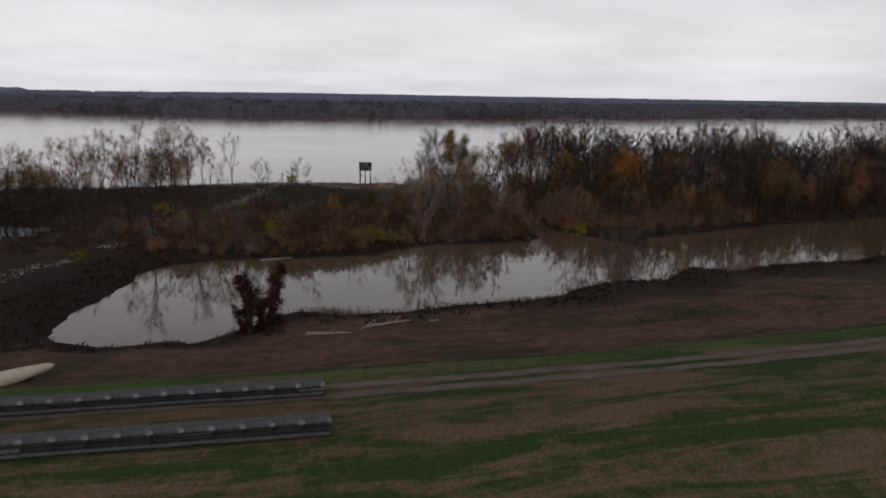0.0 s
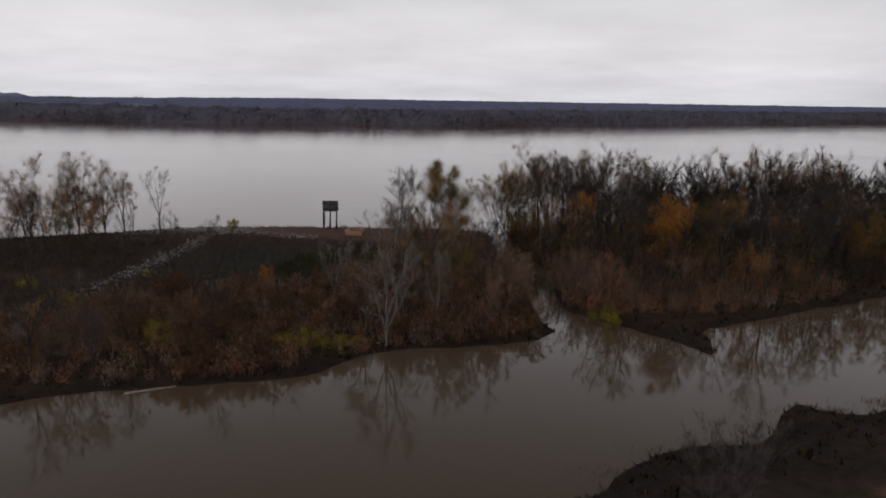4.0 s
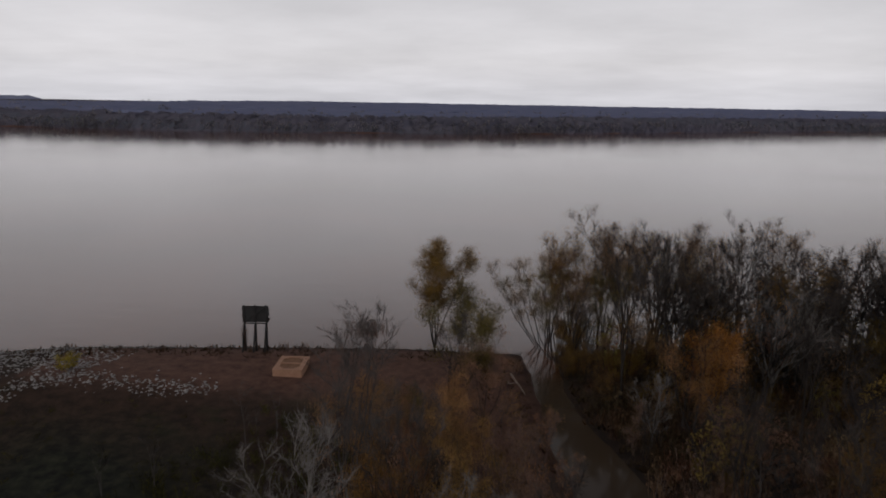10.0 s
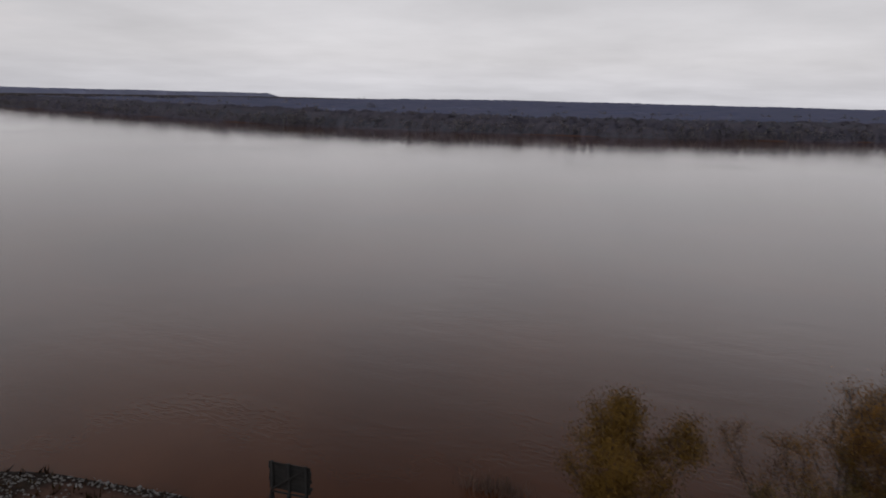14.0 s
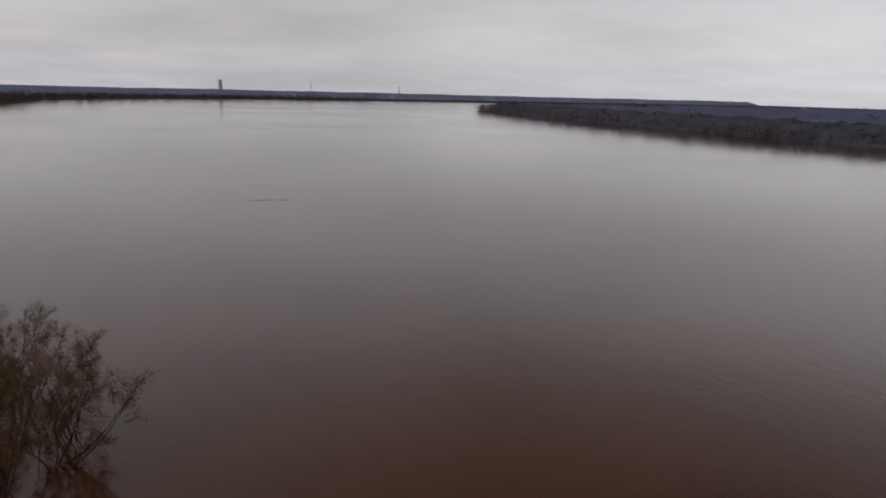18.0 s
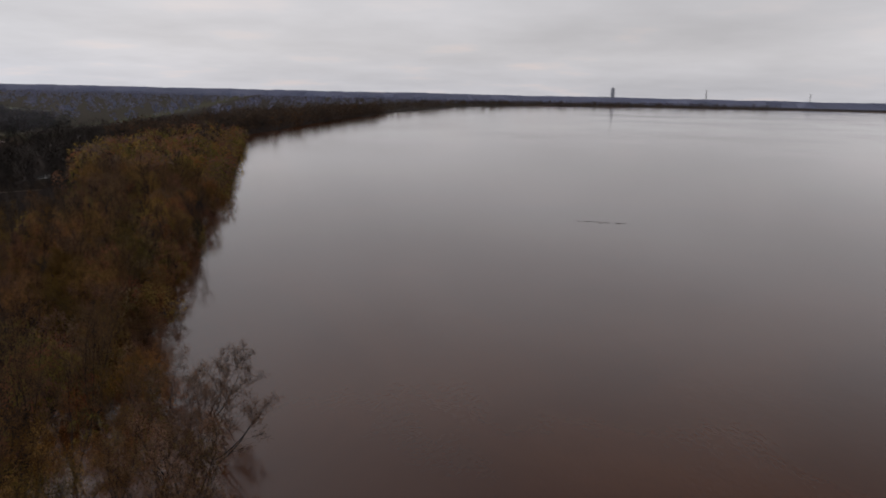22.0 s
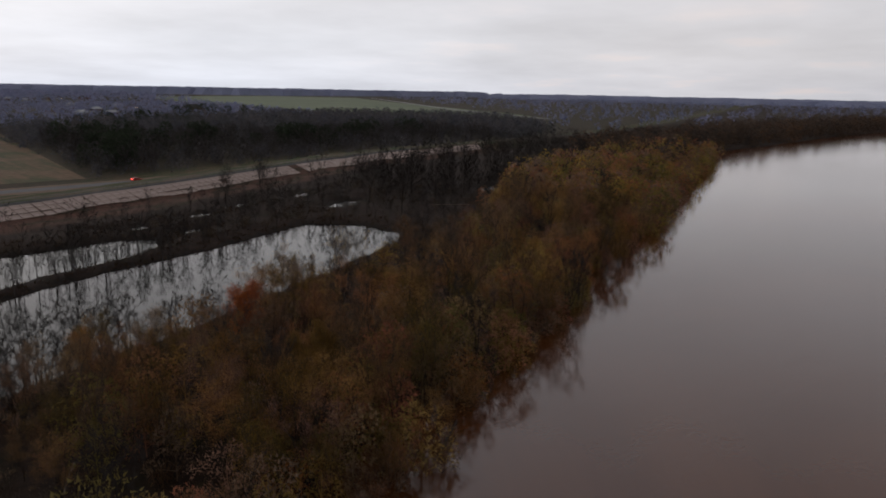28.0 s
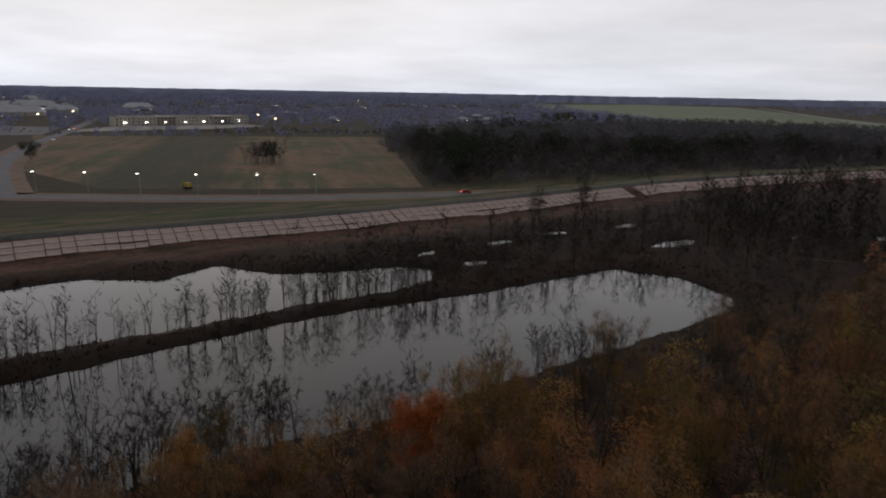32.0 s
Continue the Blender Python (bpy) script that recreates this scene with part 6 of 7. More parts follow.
# ---- concrete paving of the levee's river face ----
paving = thing("levee_paving", 0, 0, 0, label="cracked pinkish concrete slabs on the levee's river face", category="slope paving", kind="structure")
line = smooth_line([p for p in LEVEE if -720 < p[0] < 60], 3.2)
SLAB = mesh_from("slab", *box(-1.49, -1.13, -0.10, 1.49, 1.13, 0.10, 0.03), CONCRETE)
far_slabs = []
rs = random.Random(9)
tilt = math.degrees(math.atan2(4.0, 10.5))
for x, y, dx, dy in line:
    if x > -86 or x < -486 or -318 < x < -311:
        continue
    for row in range(3):
        s = 7.2 + 2.36 * row
        px, py = x + dy * s, y - dx * s
        z = ground_z(px, py) + 0.16 + rs.uniform(-0.02, 0.02)
        m = Matrix.Translation((px, py, z)) @ pose(0, 0, 0, 0, 0, math.degrees(math.atan2(dy, dx)) + rs.uniform(-0.6, 0.6)) @ pose(0, 0, 0, tilt + rs.uniform(-0.6, 0.6), 0, 0)
        if x > -311 and rs.random() > 0.02:
            ob = new("slab", SLAB)
            ob.parent, ob.matrix_world = paving, m
        elif x < -311:
            v, f = box(-1.53, -1.13, -0.10, 1.53, 1.13, 0.10)
            far_slabs.append(([tuple(m @ Vector(q)) for q in v], f))
ob = part("slabs", joined(*far_slabs), CONCRETE, paving)
tagged(ob, kind="stuff")

DARK_GRAVEL = simple("dark_gravel_strip", (0.035, 0.033, 0.033), (0.110, 0.104, 0.102), 0.6, 0.95, 0.5, 0.03)
strip("gravel_strip", [p for p in LEVEE if -520 < p[0] < -80], 2.0, 0.07, DARK_GRAVEL, "dark gravel strip along the top of the slope paving", "gravel strip", 3.0, 3, -4.9)

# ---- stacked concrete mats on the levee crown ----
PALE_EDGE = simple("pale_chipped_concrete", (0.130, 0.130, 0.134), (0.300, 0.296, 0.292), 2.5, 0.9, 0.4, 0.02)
# near-black for the lower mats, grey for the top mat and a few others
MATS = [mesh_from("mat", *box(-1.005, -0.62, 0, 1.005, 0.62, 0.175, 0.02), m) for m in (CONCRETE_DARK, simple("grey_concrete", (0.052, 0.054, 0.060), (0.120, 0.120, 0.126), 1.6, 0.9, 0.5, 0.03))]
rs = random.Random(12)
for base_s, first, last, layers in ((3.0, (-9.6, 53.2), 26, 6), (-4.6, (-8.0, 46.6), 26, 7)):
    ang = math.radians(11.5)
    for i in range(last):
        x, y = first[0] - 2.02 * i * math.cos(ang) - 1.0, first[1] - 2.02 * i * math.sin(ang) - (0.25 * max(0, i - 12) * 0.1)
        if x < -64:
            continue
        top = thing("mat_stack", x, y, ground_z(x, y) - 0.02, 11.5 + rs.uniform(-0.5, 0.5), label="stack of near-black concrete mats topped by a grey one on the levee", category="concrete mats", group="stacks along the gravel track")
        for k in range(layers):
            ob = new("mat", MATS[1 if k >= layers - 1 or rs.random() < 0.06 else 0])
            ob.parent = top
            ob.matrix_basis = Matrix.Diagonal((1, 1 if k % 2 or k >= layers - 1 else 0.86, 1, 1)) @ pose(rs.uniform(-0.02, 0.02), -0.48 + rs.uniform(-0.06, 0.06), k * 0.19, rs.uniform(-0.4, 0.4), 0, rs.uniform(-0.8, 0.8))
        for side in (-1, 1):
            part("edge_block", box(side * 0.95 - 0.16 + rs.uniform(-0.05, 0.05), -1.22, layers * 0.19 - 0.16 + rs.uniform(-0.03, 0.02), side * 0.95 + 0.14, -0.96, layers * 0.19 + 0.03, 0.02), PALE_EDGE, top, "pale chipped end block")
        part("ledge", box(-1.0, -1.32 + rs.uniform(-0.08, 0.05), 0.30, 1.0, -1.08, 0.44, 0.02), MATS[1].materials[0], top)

# ---- pontoon ----
dx, dy = 0.66, 0.75
x0, y0 = -38.9, 65.8
hull_z = ground_z(-42, 62) + 0.55
pontoon = thing("steel_pontoon", x0, y0, 0, label="cream-painted tapering steel pontoon lying on blocks", category="pontoon")
pts = [(-dx * d, -dy * d, hull_z + h) for d, h in ((0.0, 0.15), (0.25, 0.15), (0.8, 0.12), (2.0, 0.08), (4.0, 0.05), (6.5, 0), (9.5, 0), (12, 0))]
part("hull", tube(pts, [0.08, 0.28, 0.42, 0.58, 0.74, 0.85, 0.88, 0.88], 16), CREAM, pontoon, smooth=True)
for d in (2.6, 6.0, 9.5):
    z = ground_z(x0 - dx * d, y0 - dy * d)
    part("block", box(-dx * d - 0.5, -dy * d - 0.2, z - 0.1, -dx * d + 0.5, -dy * d + 0.2, hull_z - 0.45, 0.03), TIMBER_DARK, pontoon)

# ---- river marker board ----
sx, sy = -25.4, 223.4
sz = ground_z(sx, sy)
sign = thing("river_marker_board", sx, sy, sz, 2, label="black timber river marker board on tall braced posts", category="signboard")
H = 8.2 - sz
for i in range(7):
    z = H - 2.55 + i * 0.365
    wv = 0.05 * math.sin(i * 2.1)
    part("plank", box(-1.98 + wv, 0.12, z, 1.98 + wv + (0.12 if i % 2 else 0), 0.18, z + 0.34, 0.012), TIMBER_DARK, sign)
for x in (-1.62, 0.0, 1.62):
    part("post", tube([(x, 0, -0.8), (x + 0.02, 0, H * 0.5), (x, 0, H + 0.12)], [0.17, 0.15, 0.13], 8), TIMBER_DARK, sign, smooth=True)
    part("rear_post", tube([(x - 0.02, -2.1, -0.8), (x, -0.2, H * 0.62)], [0.15, 0.12], 8), TIMBER_DARK, sign, smooth=True)
part("brace", tube([(-1.6, -0.17, H - 2.5), (1.6, -0.17, H - 0.15)], [0.09, 0.09], 4), TIMBER_DARK, sign)
part("crossbar", box(-1.75, -0.22, H - 2.72, 1.75, -0.14, H - 2.55, 0.01), TIMBER_DARK, sign)
rv = random.Random(4)
vine = [tube([(-1.62 + rv.gauss(0, 0.12), rv.gauss(-0.6, 0.5), rv.uniform(0.2, 3.6)), (-1.62 + rv.gauss(0, 0.25), rv.gauss(-0.6, 0.6), rv.uniform(1.5, 4.8))], [0.03, 0.01], 3, False) for _ in range(60)]
part("vine", joined(*vine), TWIG_RED, sign, "dry vine climbing one post")

# ---- timber crib ----
bx, by = -18.2, 215.6
bz = ground_z(bx, by)
crib = thing("timber_crib", bx, by, bz, 0, label="new pale timber crib with two octagonal panels of fill", category="timber crib")
W, D, T = 2.0, 2.6, 0.95
for nm, b in (("side_board", (-W, -D, -0.3, -W + 0.14, D, T)), ("side_board", (W - 0.14, -D, -0.3, W, D, T)), ("end_board", (-W + 0.14, -D, -0.3, W - 0.14, -D + 0.14, T)), ("end_board", (-W + 0.14, D - 0.14, -0.3, W - 0.14, D, T))):
    part(nm, box(*b, 0.012), TIMBER, crib)
for nm, b in (("top_rail", (-W - 0.05, -D - 0.05, T + 0.003, -W + 0.62, D + 0.05, T + 0.10)), ("top_rail", (W - 0.62, -D - 0.05, T + 0.003, W + 0.05, D + 0.05, T + 0.10)),
              ("top_rail", (-W + 0.623, -D - 0.05, T + 0.003, W - 0.623, -D + 0.45, T + 0.10)), ("top_rail", (-W + 0.623, D - 0.45, T + 0.003, W - 0.623, D + 0.05, T + 0.10)),
              ("cross_rail", (-W + 0.623, -0.16, T + 0.003, W - 0.623, 0.16, T + 0.10))):
    part(nm, box(*b, 0.012), TIMBER, crib)
for sxn in (-1, 1):
    for syn in (-1, 1):
        a, b = sxn * (W - 0.624), syn * (D - 0.454)
        v = [(a, b, T + 0.01), (a - sxn * 0.75, b, T + 0.01), (a, b - syn * 0.75, T + 0.01), (a, b, T + 0.095), (a - sxn * 0.75, b, T + 0.095), (a, b - syn * 0.75, T + 0.095)]
        part("corner_piece", (v, [(0, 1, 2), (5, 4, 3), (0, 3, 4, 1), (1, 4, 5, 2), (2, 5, 3, 0)]), TIMBER, crib)
part("fill", box(-W + 0.15, -D + 0.15, -0.2, W - 0.15, D - 0.15, T - 0.05), FILL, crib, "brown damp fill inside the crib")

# ---- driftwood, stumps and reeds ----


def log(x0, y0, x1, y1, rad, mat=DRIFT, label="bleached driftwood log on the muddy bank", lift=0.0, lift1=None, stubs=2, name="driftwood_log", seed=1):
    r = random.Random(seed)
    za, zb = max(0, ground_z(x0, y0)) + rad * 0.7 + lift, max(0, ground_z(x1, y1)) + rad * 0.5 + (lift if lift1 is None else lift1)
    top = thing(name, x0, y0, za, label=label, category="driftwood")
    n = 5
    pts = [((x1 - x0) * i / n + r.gauss(0, 0.06), (y1 - y0) * i / n + r.gauss(0, 0.06), (zb - za) * i / n) for i in range(n + 1)]
    part("stem", tube(pts, [rad * (1 - 0.1 * i) for i in range(n + 1)], 7), mat, top, smooth=True)
    for k in range(stubs):
        p = Vector(pts[1 + k * 2 % n])
        q = p + Vector((r.uniform(-0.8, 0.8), r.uniform(-0.8, 0.8), r.uniform(0.3, 0.8)))
        part("stub", tube([p, q], [rad * 0.4, rad * 0.15], 5), mat, top)
    return top


log(-16.2, 78.6, -11.0, 79.9, 0.26, seed=1)
log(-9.4, 82.6, -4.0, 85.6, 0.24, seed=2)
log(-9.8, 83.4, -6.5, 84.3, 0.16, BARK, "dark driftwood under a bleached log", seed=3)
log(-8.6, 84.9, -9.9, 81.6, 0.15, DRIFT, "bleached branch lying across a log", 0.3, 0.0, 1, seed=4)
log(-1.6, 85.6, -0.2, 86.0, 0.10, DRIFT, "short bleached stick on the bank", stubs=0, seed=5)
log(-33.0, 122.6, -27.8, 124.9, 0.16, DRIFT, "thin pale log at the pond's edge", stubs=1, seed=6)
log(12.6, 217.6, 14.0, 211.2, 0.16, DRIFT, "bleached forked branch on bare soil", seed=7)
log(11.8, 213.5, 13.2, 215.0, 0.09, DRIFT, "small bleached branch on bare soil", stubs=1, seed=8)
log(-154.0, 203.6, -162.5, 200.4, 0.22, BARK_DARK, "dark drowned log at the river's edge", seed=9)
log(-128.5, 176, -125, 180.5, 0.14, DRIFT, "pale fallen branches on the sandy flat", seed=10)
log(-131, 172, -127, 173.5, 0.16, DRIFT, "pale fallen branches on the sandy flat", seed=11)
log(-113, 110, -121, 107.5, 0.18, DRIFT, "pale log on the narrow ridge", seed=12)
log(-139, 105.5, -147, 103.5, 0.16, DRIFT, "pale log on the narrow ridge", seed=13)
log(-285, 108, -297, 116, 0.25, DRIFT, "long pale fallen trunk in the thicket", seed=14)
post = thing("snag_post", -3.5, 93.6, -0.5, label="thin dark stake standing in the pond", category="stake")
part("stake", tube([(0, 0, 0), (0.12, 0.02, 1.2), (0.34, 0.05, 2.4)], [0.10, 0.08, 0.03], 6), BARK_DARK, post)
for x, y, h in ((-125.9, 178, 1.3), (-157.4, 150.5, 2.2), (-24.5, 121, 0.8)):
    st = thing("stump", x, y, ground_z(x, y) - 0.2, label="dark broken stump on bare ground", category="stump")
    part("bole", tube([(0, 0, 0), (0.03, 0, h * 0.3), (0.05, 0.04, h)], [0.42, 0.30, 0.22], 9), BARK_DARK, st, smooth=True)
    part("splinter", tube([(0.1, 0.05, h - 0.1), (0.16, 0.1, h + 0.5)], [0.12, 0.01], 4), BARK_DARK, st)


def reeds(name, x, y, n, wx, wy, h, label, seed, z=None):
    r = random.Random(seed)
    V, F = [], []
    for _ in range(n):
        px, py = r.gauss(0, wx), r.gauss(0, wy)
        k = Vector((r.gauss(0, 0.18), r.gauss(0, 0.18), 1)).normalized() * h * r.uniform(0.5, 1.1)
        w = Vector((r.uniform(-1, 1), r.uniform(-1, 1), 0)).normalized() * 0.035
        b = Vector((px, py, -0.3))
        o = len(V)
        V += [tuple(b - w), tuple(b + w), tuple(b + k * 0.6 + w * 0.7), tuple(b + k * 0.6 - w * 0.7), tuple(b + k)]
        F += [(o, o + 1, o + 2, o + 3), (o + 3, o + 2, o + 4)]
    top = thing(name, x, y, max(0.0, ground_z(x, y)) if z is None else z, label=label, category="reeds")
    tagged(part("stem_tuft", (V, F), REED, top), kind="stuff")


reeds("reed_clump", -10.5, 238.5, 260, 1.5, 0.6, 2.4, "dry reddish reeds standing in the river", 1, 0.0)
reeds("reed_clump", -22.0, 226.5, 60, 0.6, 0.4, 1.5, "dry weeds at the river's edge", 2)
reeds("reed_clump", -19.5, 228.5, 40, 0.4, 0.4, 1.3, "dry weeds at the river's edge", 3)
reeds("reed_clump", -13.5, 226.5, 60, 0.7, 0.4, 1.3, "dry weeds at the river's edge", 4)
reeds("reed_clump", -15.5, 92.5, 320, 2.4, 0.8, 1.5, "orange-brown dry grass beside the vine snag", 5)
for i, (x, y) in enumerate([(-11, 92.2), (-5, 94), (2, 98), (9, 100.3), (15, 101.6), (21, 107), (27, 111.3), (33, 113), (40, 117), (47, 121), (58, 123.5), (68, 126.5), (80, 130.5), (92, 137)]):
    reeds("grass_fringe", x, y, 260, 2.6, 0.7, 0.65, "dark dry grass fringe on the pond bank", 20 + i)



def raft(x0, y0, x1, y1, label, seed):
    """A line of sticks and scum drifting on the river."""
    r = random.Random(seed)
    top = thing("drift_line", x0, y0, 0.0, label=label, category="driftwood")
    n = int(math.hypot(x1 - x0, y1 - y0) / 0.8)
    for i in range(n):
        u = (i + r.random()) / n
        px, py, a, ln = (x1 - x0) * u + r.gauss(0, 0.35), (y1 - y0) * u + r.gauss(0, 0.35), math.atan2(y1 - y0, x1 - x0) + r.gauss(0, 0.35), r.uniform(0.5, 1.5)
        q = (px + math.cos(a) * ln, py + math.sin(a) * ln, 0.05)
        part("stick", tube([(px, py, 0.02), q], [r.uniform(0.03, 0.09), 0.02], 4), BARK_DARK, top)


raft(-252.5, 301.0, -248.3, 314.1, "thin dark line of driftwood floating on the river", 1)

# ---- stones of the shore ----


def stone(r):
    v = [(r.uniform(0.7, 1.2) * math.cos(a), r.uniform(0.6, 1.0) * math.sin(a), r.uniform(-0.25, 0.15)) for a in (0, 1.1, 2.1, 3.2, 4.2, 5.2)]
    v += [(r.uniform(-0.2, 0.2), r.uniform(-0.2, 0.2), r.uniform(0.4, 0.7)), (0, 0, -0.5)]
    return v, [(i, (i + 1) % 6, 6) for i in range(6)] + [((i + 1) % 6, i, 7) for i in range(6)]


rs = random.Random(31)
rip = []
for pts, n, wide in (([(-57, 158), (-54, 175), (-53, 190), (-52, 201), (-46, 208), (-38, 206.5), (-31, 206), (-26, 208)], 1200, 1.3), ([(-74, 214), (-66, 216), (-58, 217), (-50, 215), (-44, 213)], 1500, 3.4),
                     ([(-67, 98), (-65, 110), (-62, 116)], 160, 1.0), ([(-62, 124), (-61, 138), (-61, 155)], 900, 1.1), ([(-70, 219), (-52, 225), (-40, 226.5)], 350, 0.8)):
    for _ in range(n):
        k = along(pts, rs.random() * sum(math.dist(a, b) for a, b in zip(pts, pts[1:])))
        if k:
            o = rs.gauss(0, wide)
            rip.append((k[0] - k[3] * o + rs.gauss(0, 0.3), k[1] + k[2] * o, 0, rs.uniform(0.08, 0.24) * (1.6 if rs.random() < 0.1 else 1), rs.uniform(0, 6.28)))
rip = np.array(rip)
rip[:, 2] = land(rip[:, 0], rip[:, 1]) + 0.04
tagged(new("riprap", stuff_mesh("riprap", [stone(rs) for _ in range(8)], rip[rip[:, 2] > -0.2], STONE)), "pale broken riprap stones on the shore", "stones", kind="stuff")
litter_s = []
for _ in range(900):
    x, y = rs.uniform(-48, 110), rs.uniform(76, 140)
    litter_s.append((x, y, 0, rs.uniform(0.05, 0.22), rs.uniform(0, 6.28)))
litter_s = np.array(litter_s)
dd = shore(litter_s[:, 0], litter_s[:, 1])
litter_s = litter_s[(dd > -0.4) & (dd < 2.2)]
litter_s[:, 2] = np.maximum(land(litter_s[:, 0], litter_s[:, 1]), -0.05)
tagged(new("mud_clods", stuff_mesh("mud_clods", [stone(rs) for _ in range(6)], litter_s, BARK_DARK)), "dark mud clods and debris along the waterline", "debris", kind="stuff")

# ---- street lamps ----


def street_lamp(x, y, turn, z=-2.0):
    top = thing("street_lamp", x, y, z, turn, label="lit street lamp on a tall steel pole", category="street lamp", group="street lamps along the road")
    part("pole", tube([(0, 0, 0), (0, 0, 4), (0, 0, 8.4)], [0.13, 0.10, 0.07], 8), STEEL, top)
    part("arm", tube([(0, 0, 8.3), (0.7, 0, 8.6), (1.6, 0, 8.65)], [0.06, 0.05, 0.045], 6), STEEL, top)
    head = part("head", box(1.3, -0.22, 8.55, 2.3, 0.22, 8.72, 0.04), STEEL, top)
    part("lens", box(1.4, -0.35, 8.40, 2.3, 0.35, 8.53, 0.03), LAMP_WHITE, head, "glowing white lens")


for x, y in ((-107, -101), (-126, -93), (-145, -83), (-166, -73), (-189, -66), (-211, -60)):
    street_lamp(x, y, 65)

# ---- vehicles ----


def car(x, y, turn, paint, label, lamps):
    top = thing("car", x, y, -1.86, turn, label=label, category="car")
    prof = [(-2.2, 0.35), (2.2, 0.35), (2.25, 0.75), (1.2, 0.95), (0.55, 1.45), (-1.2, 1.48), (-2.0, 1.0), (-2.25, 0.85)]
    v = [(px, s * 0.88, pz) for s in (-1, 1) for px, pz in prof]
    f = [tuple(range(7, -1, -1)), tuple(range(8, 16))] + [(i, (i + 1) % 8, 8 + (i + 1) % 8, 8 + i) for i in range(8)]
    body = part("body", (v, f), paint, top)
    part("windows", box(-1.3, -0.89, 1.0, 0.65, 0.89, 1.38, 0.05), GLASS, body, "dark side windows")
    for wx in (-1.4, 1.4):
        for wy in (-0.8, 0.8):
            part("wheel", tube([(wx, wy - 0.11, 0.33), (wx, wy + 0.11, 0.33)], [0.33, 0.33], 12), BARK_DARK, top)
    for wy in (-0.6, 0.6):
        part("head_lamp", box(2.2, wy - 0.2, 0.6, 2.32, wy + 0.2, 0.8), LAMP_WHITE if lamps else STEEL, top)
        part("tail_lamp", box(-2.33, wy - 0.22, 0.75, -2.2, wy + 0.22, 0.95), LAMP_RED, top)


RED = simple("red_car_paint", (0.35, 0.03, 0.02), (0.42, 0.04, 0.03), 0.5, 0.3, 0.0, spec=0.5)
GREY = simple("grey_car_paint", (0.18, 0.18, 0.19), (0.24, 0.24, 0.25), 0.5, 0.3, 0.0, spec=0.5)
car(-272, -42.5, 175, RED, "small red car driving along the levee road", False)
for x, y, t, p, lab in ((-102, -541, 95, GREY, "grey car with lit lamps on the side road"), (-108, -562, 275, GREY, "grey car with red tail lamps on the side road"), (-96, -401, 93, GREY, "grey car with lit lamps on the side road"),
                        (-106, -575, 95, RED, "red car in traffic on the side road")):
    car(x, y, t, p, lab, True)
dig = thing("yellow_excavator", -164, -93, -2.0, 30, label="small yellow excavator beside a dirt heap", category="excavator")
YEL = simple("yellow_paint", (0.45, 0.30, 0.03), (0.55, 0.38, 0.05), 0.5, 0.5, 0.0)
part("cab", box(-1.0, -0.9, 0.8, 0.8, 0.9, 2.6, 0.1), YEL, dig)
part("boom", tube([(0.8, 0, 1.4), (2.2, 0, 3.2), (3.6, 0, 1.4)], [0.22, 0.2, 0.14], 6), YEL, dig)
for s in (-0.85, 0.85):
    part("track", box(-1.6, s - 0.25, 0, 1.6, s + 0.25, 0.75, 0.15), BARK_DARK, dig)

# ---- buildings ----


def house(x, y, turn, w, d, h, wall, roof, label, name="house", cat="house", windows=2, z=-2.0, glow=False):
    top = thing(name, x, y, z, turn, label=label, category=cat)
    part("wall", box(-w / 2, -d / 2, -0.2, w / 2, d / 2, h), wall, top)
    e, r = 0.6, d * 0.32
    v = [(-w / 2 - e, -d / 2 - e, h), (w / 2 + e, -d / 2 - e, h), (w / 2 + e, d / 2 + e, h), (-w / 2 - e, d / 2 + e, h), (-w / 2 + d * 0.3, 0, h + r), (w / 2 - d * 0.3, 0, h + r)]
    part("roof", (v, [(0, 1, 5, 4), (2, 3, 4, 5), (1, 2, 5), (3, 0, 4), (3, 2, 1, 0)]), roof, top)
    for i in range(windows):
        px = -w / 2 + w * (i + 0.5) / windows
        part("window", box(px - 0.7, d / 2 - 0.05, h * 0.35, px + 0.7, d / 2 + 0.06, h * 0.75), LAMP_WARM if glow and i == 0 else GLASS, top)


block = thing("apartment_building", -214, -641, -2.0, 17, label="long three-storey beige apartment building with lit entrances", category="apartment building")
TAUPE = simple("taupe_stucco", (0.300, 0.260, 0.220), (0.380, 0.330, 0.280), 0.05, 0.9, 0.1)
for i in range(7):
    x0 = -77 + i * 22
    yf = 8 + (i % 2) * 2
    wing = part("wing", box(x0, -yf, -0.2, x0 + 21.6, yf, 9.6), TAUPE if i % 3 == 1 else BEIGE, block)
    part("parapet", box(x0 - 0.3, -yf - 0.3, 9.6, x0 + 21.9, yf + 0.3, 10.5, 0.1), BEIGE if i % 3 == 1 else TAUPE, wing)
    for st in range(3):
        for k in range(5):
            px = x0 + 2.3 + k * 4.2
            part("window", box(px - 0.9, yf - 0.05, 0.9 + st * 3, px + 0.9, yf + 0.08, 2.5 + st * 3), GLASS, wing)
    part("entrance_lamp", box(x0 + 10.0, yf + 0.1, 3.6, x0 + 12.0, yf + 0.5, 4.2), LAMP_WHITE, block)
PALE_PAVING = simple("pale_concrete_paving", (0.260, 0.240, 0.225), (0.360, 0.335, 0.315), 0.05, 0.9, 0.2)
sheet("forecourt", [(-112, -560), (-108, -522), (-240, -560), (-300, -600), (-288, -650), (-140, -606)], 0.06, PALE_PAVING, "pale concrete forecourt of the apartment building", "forecourt")
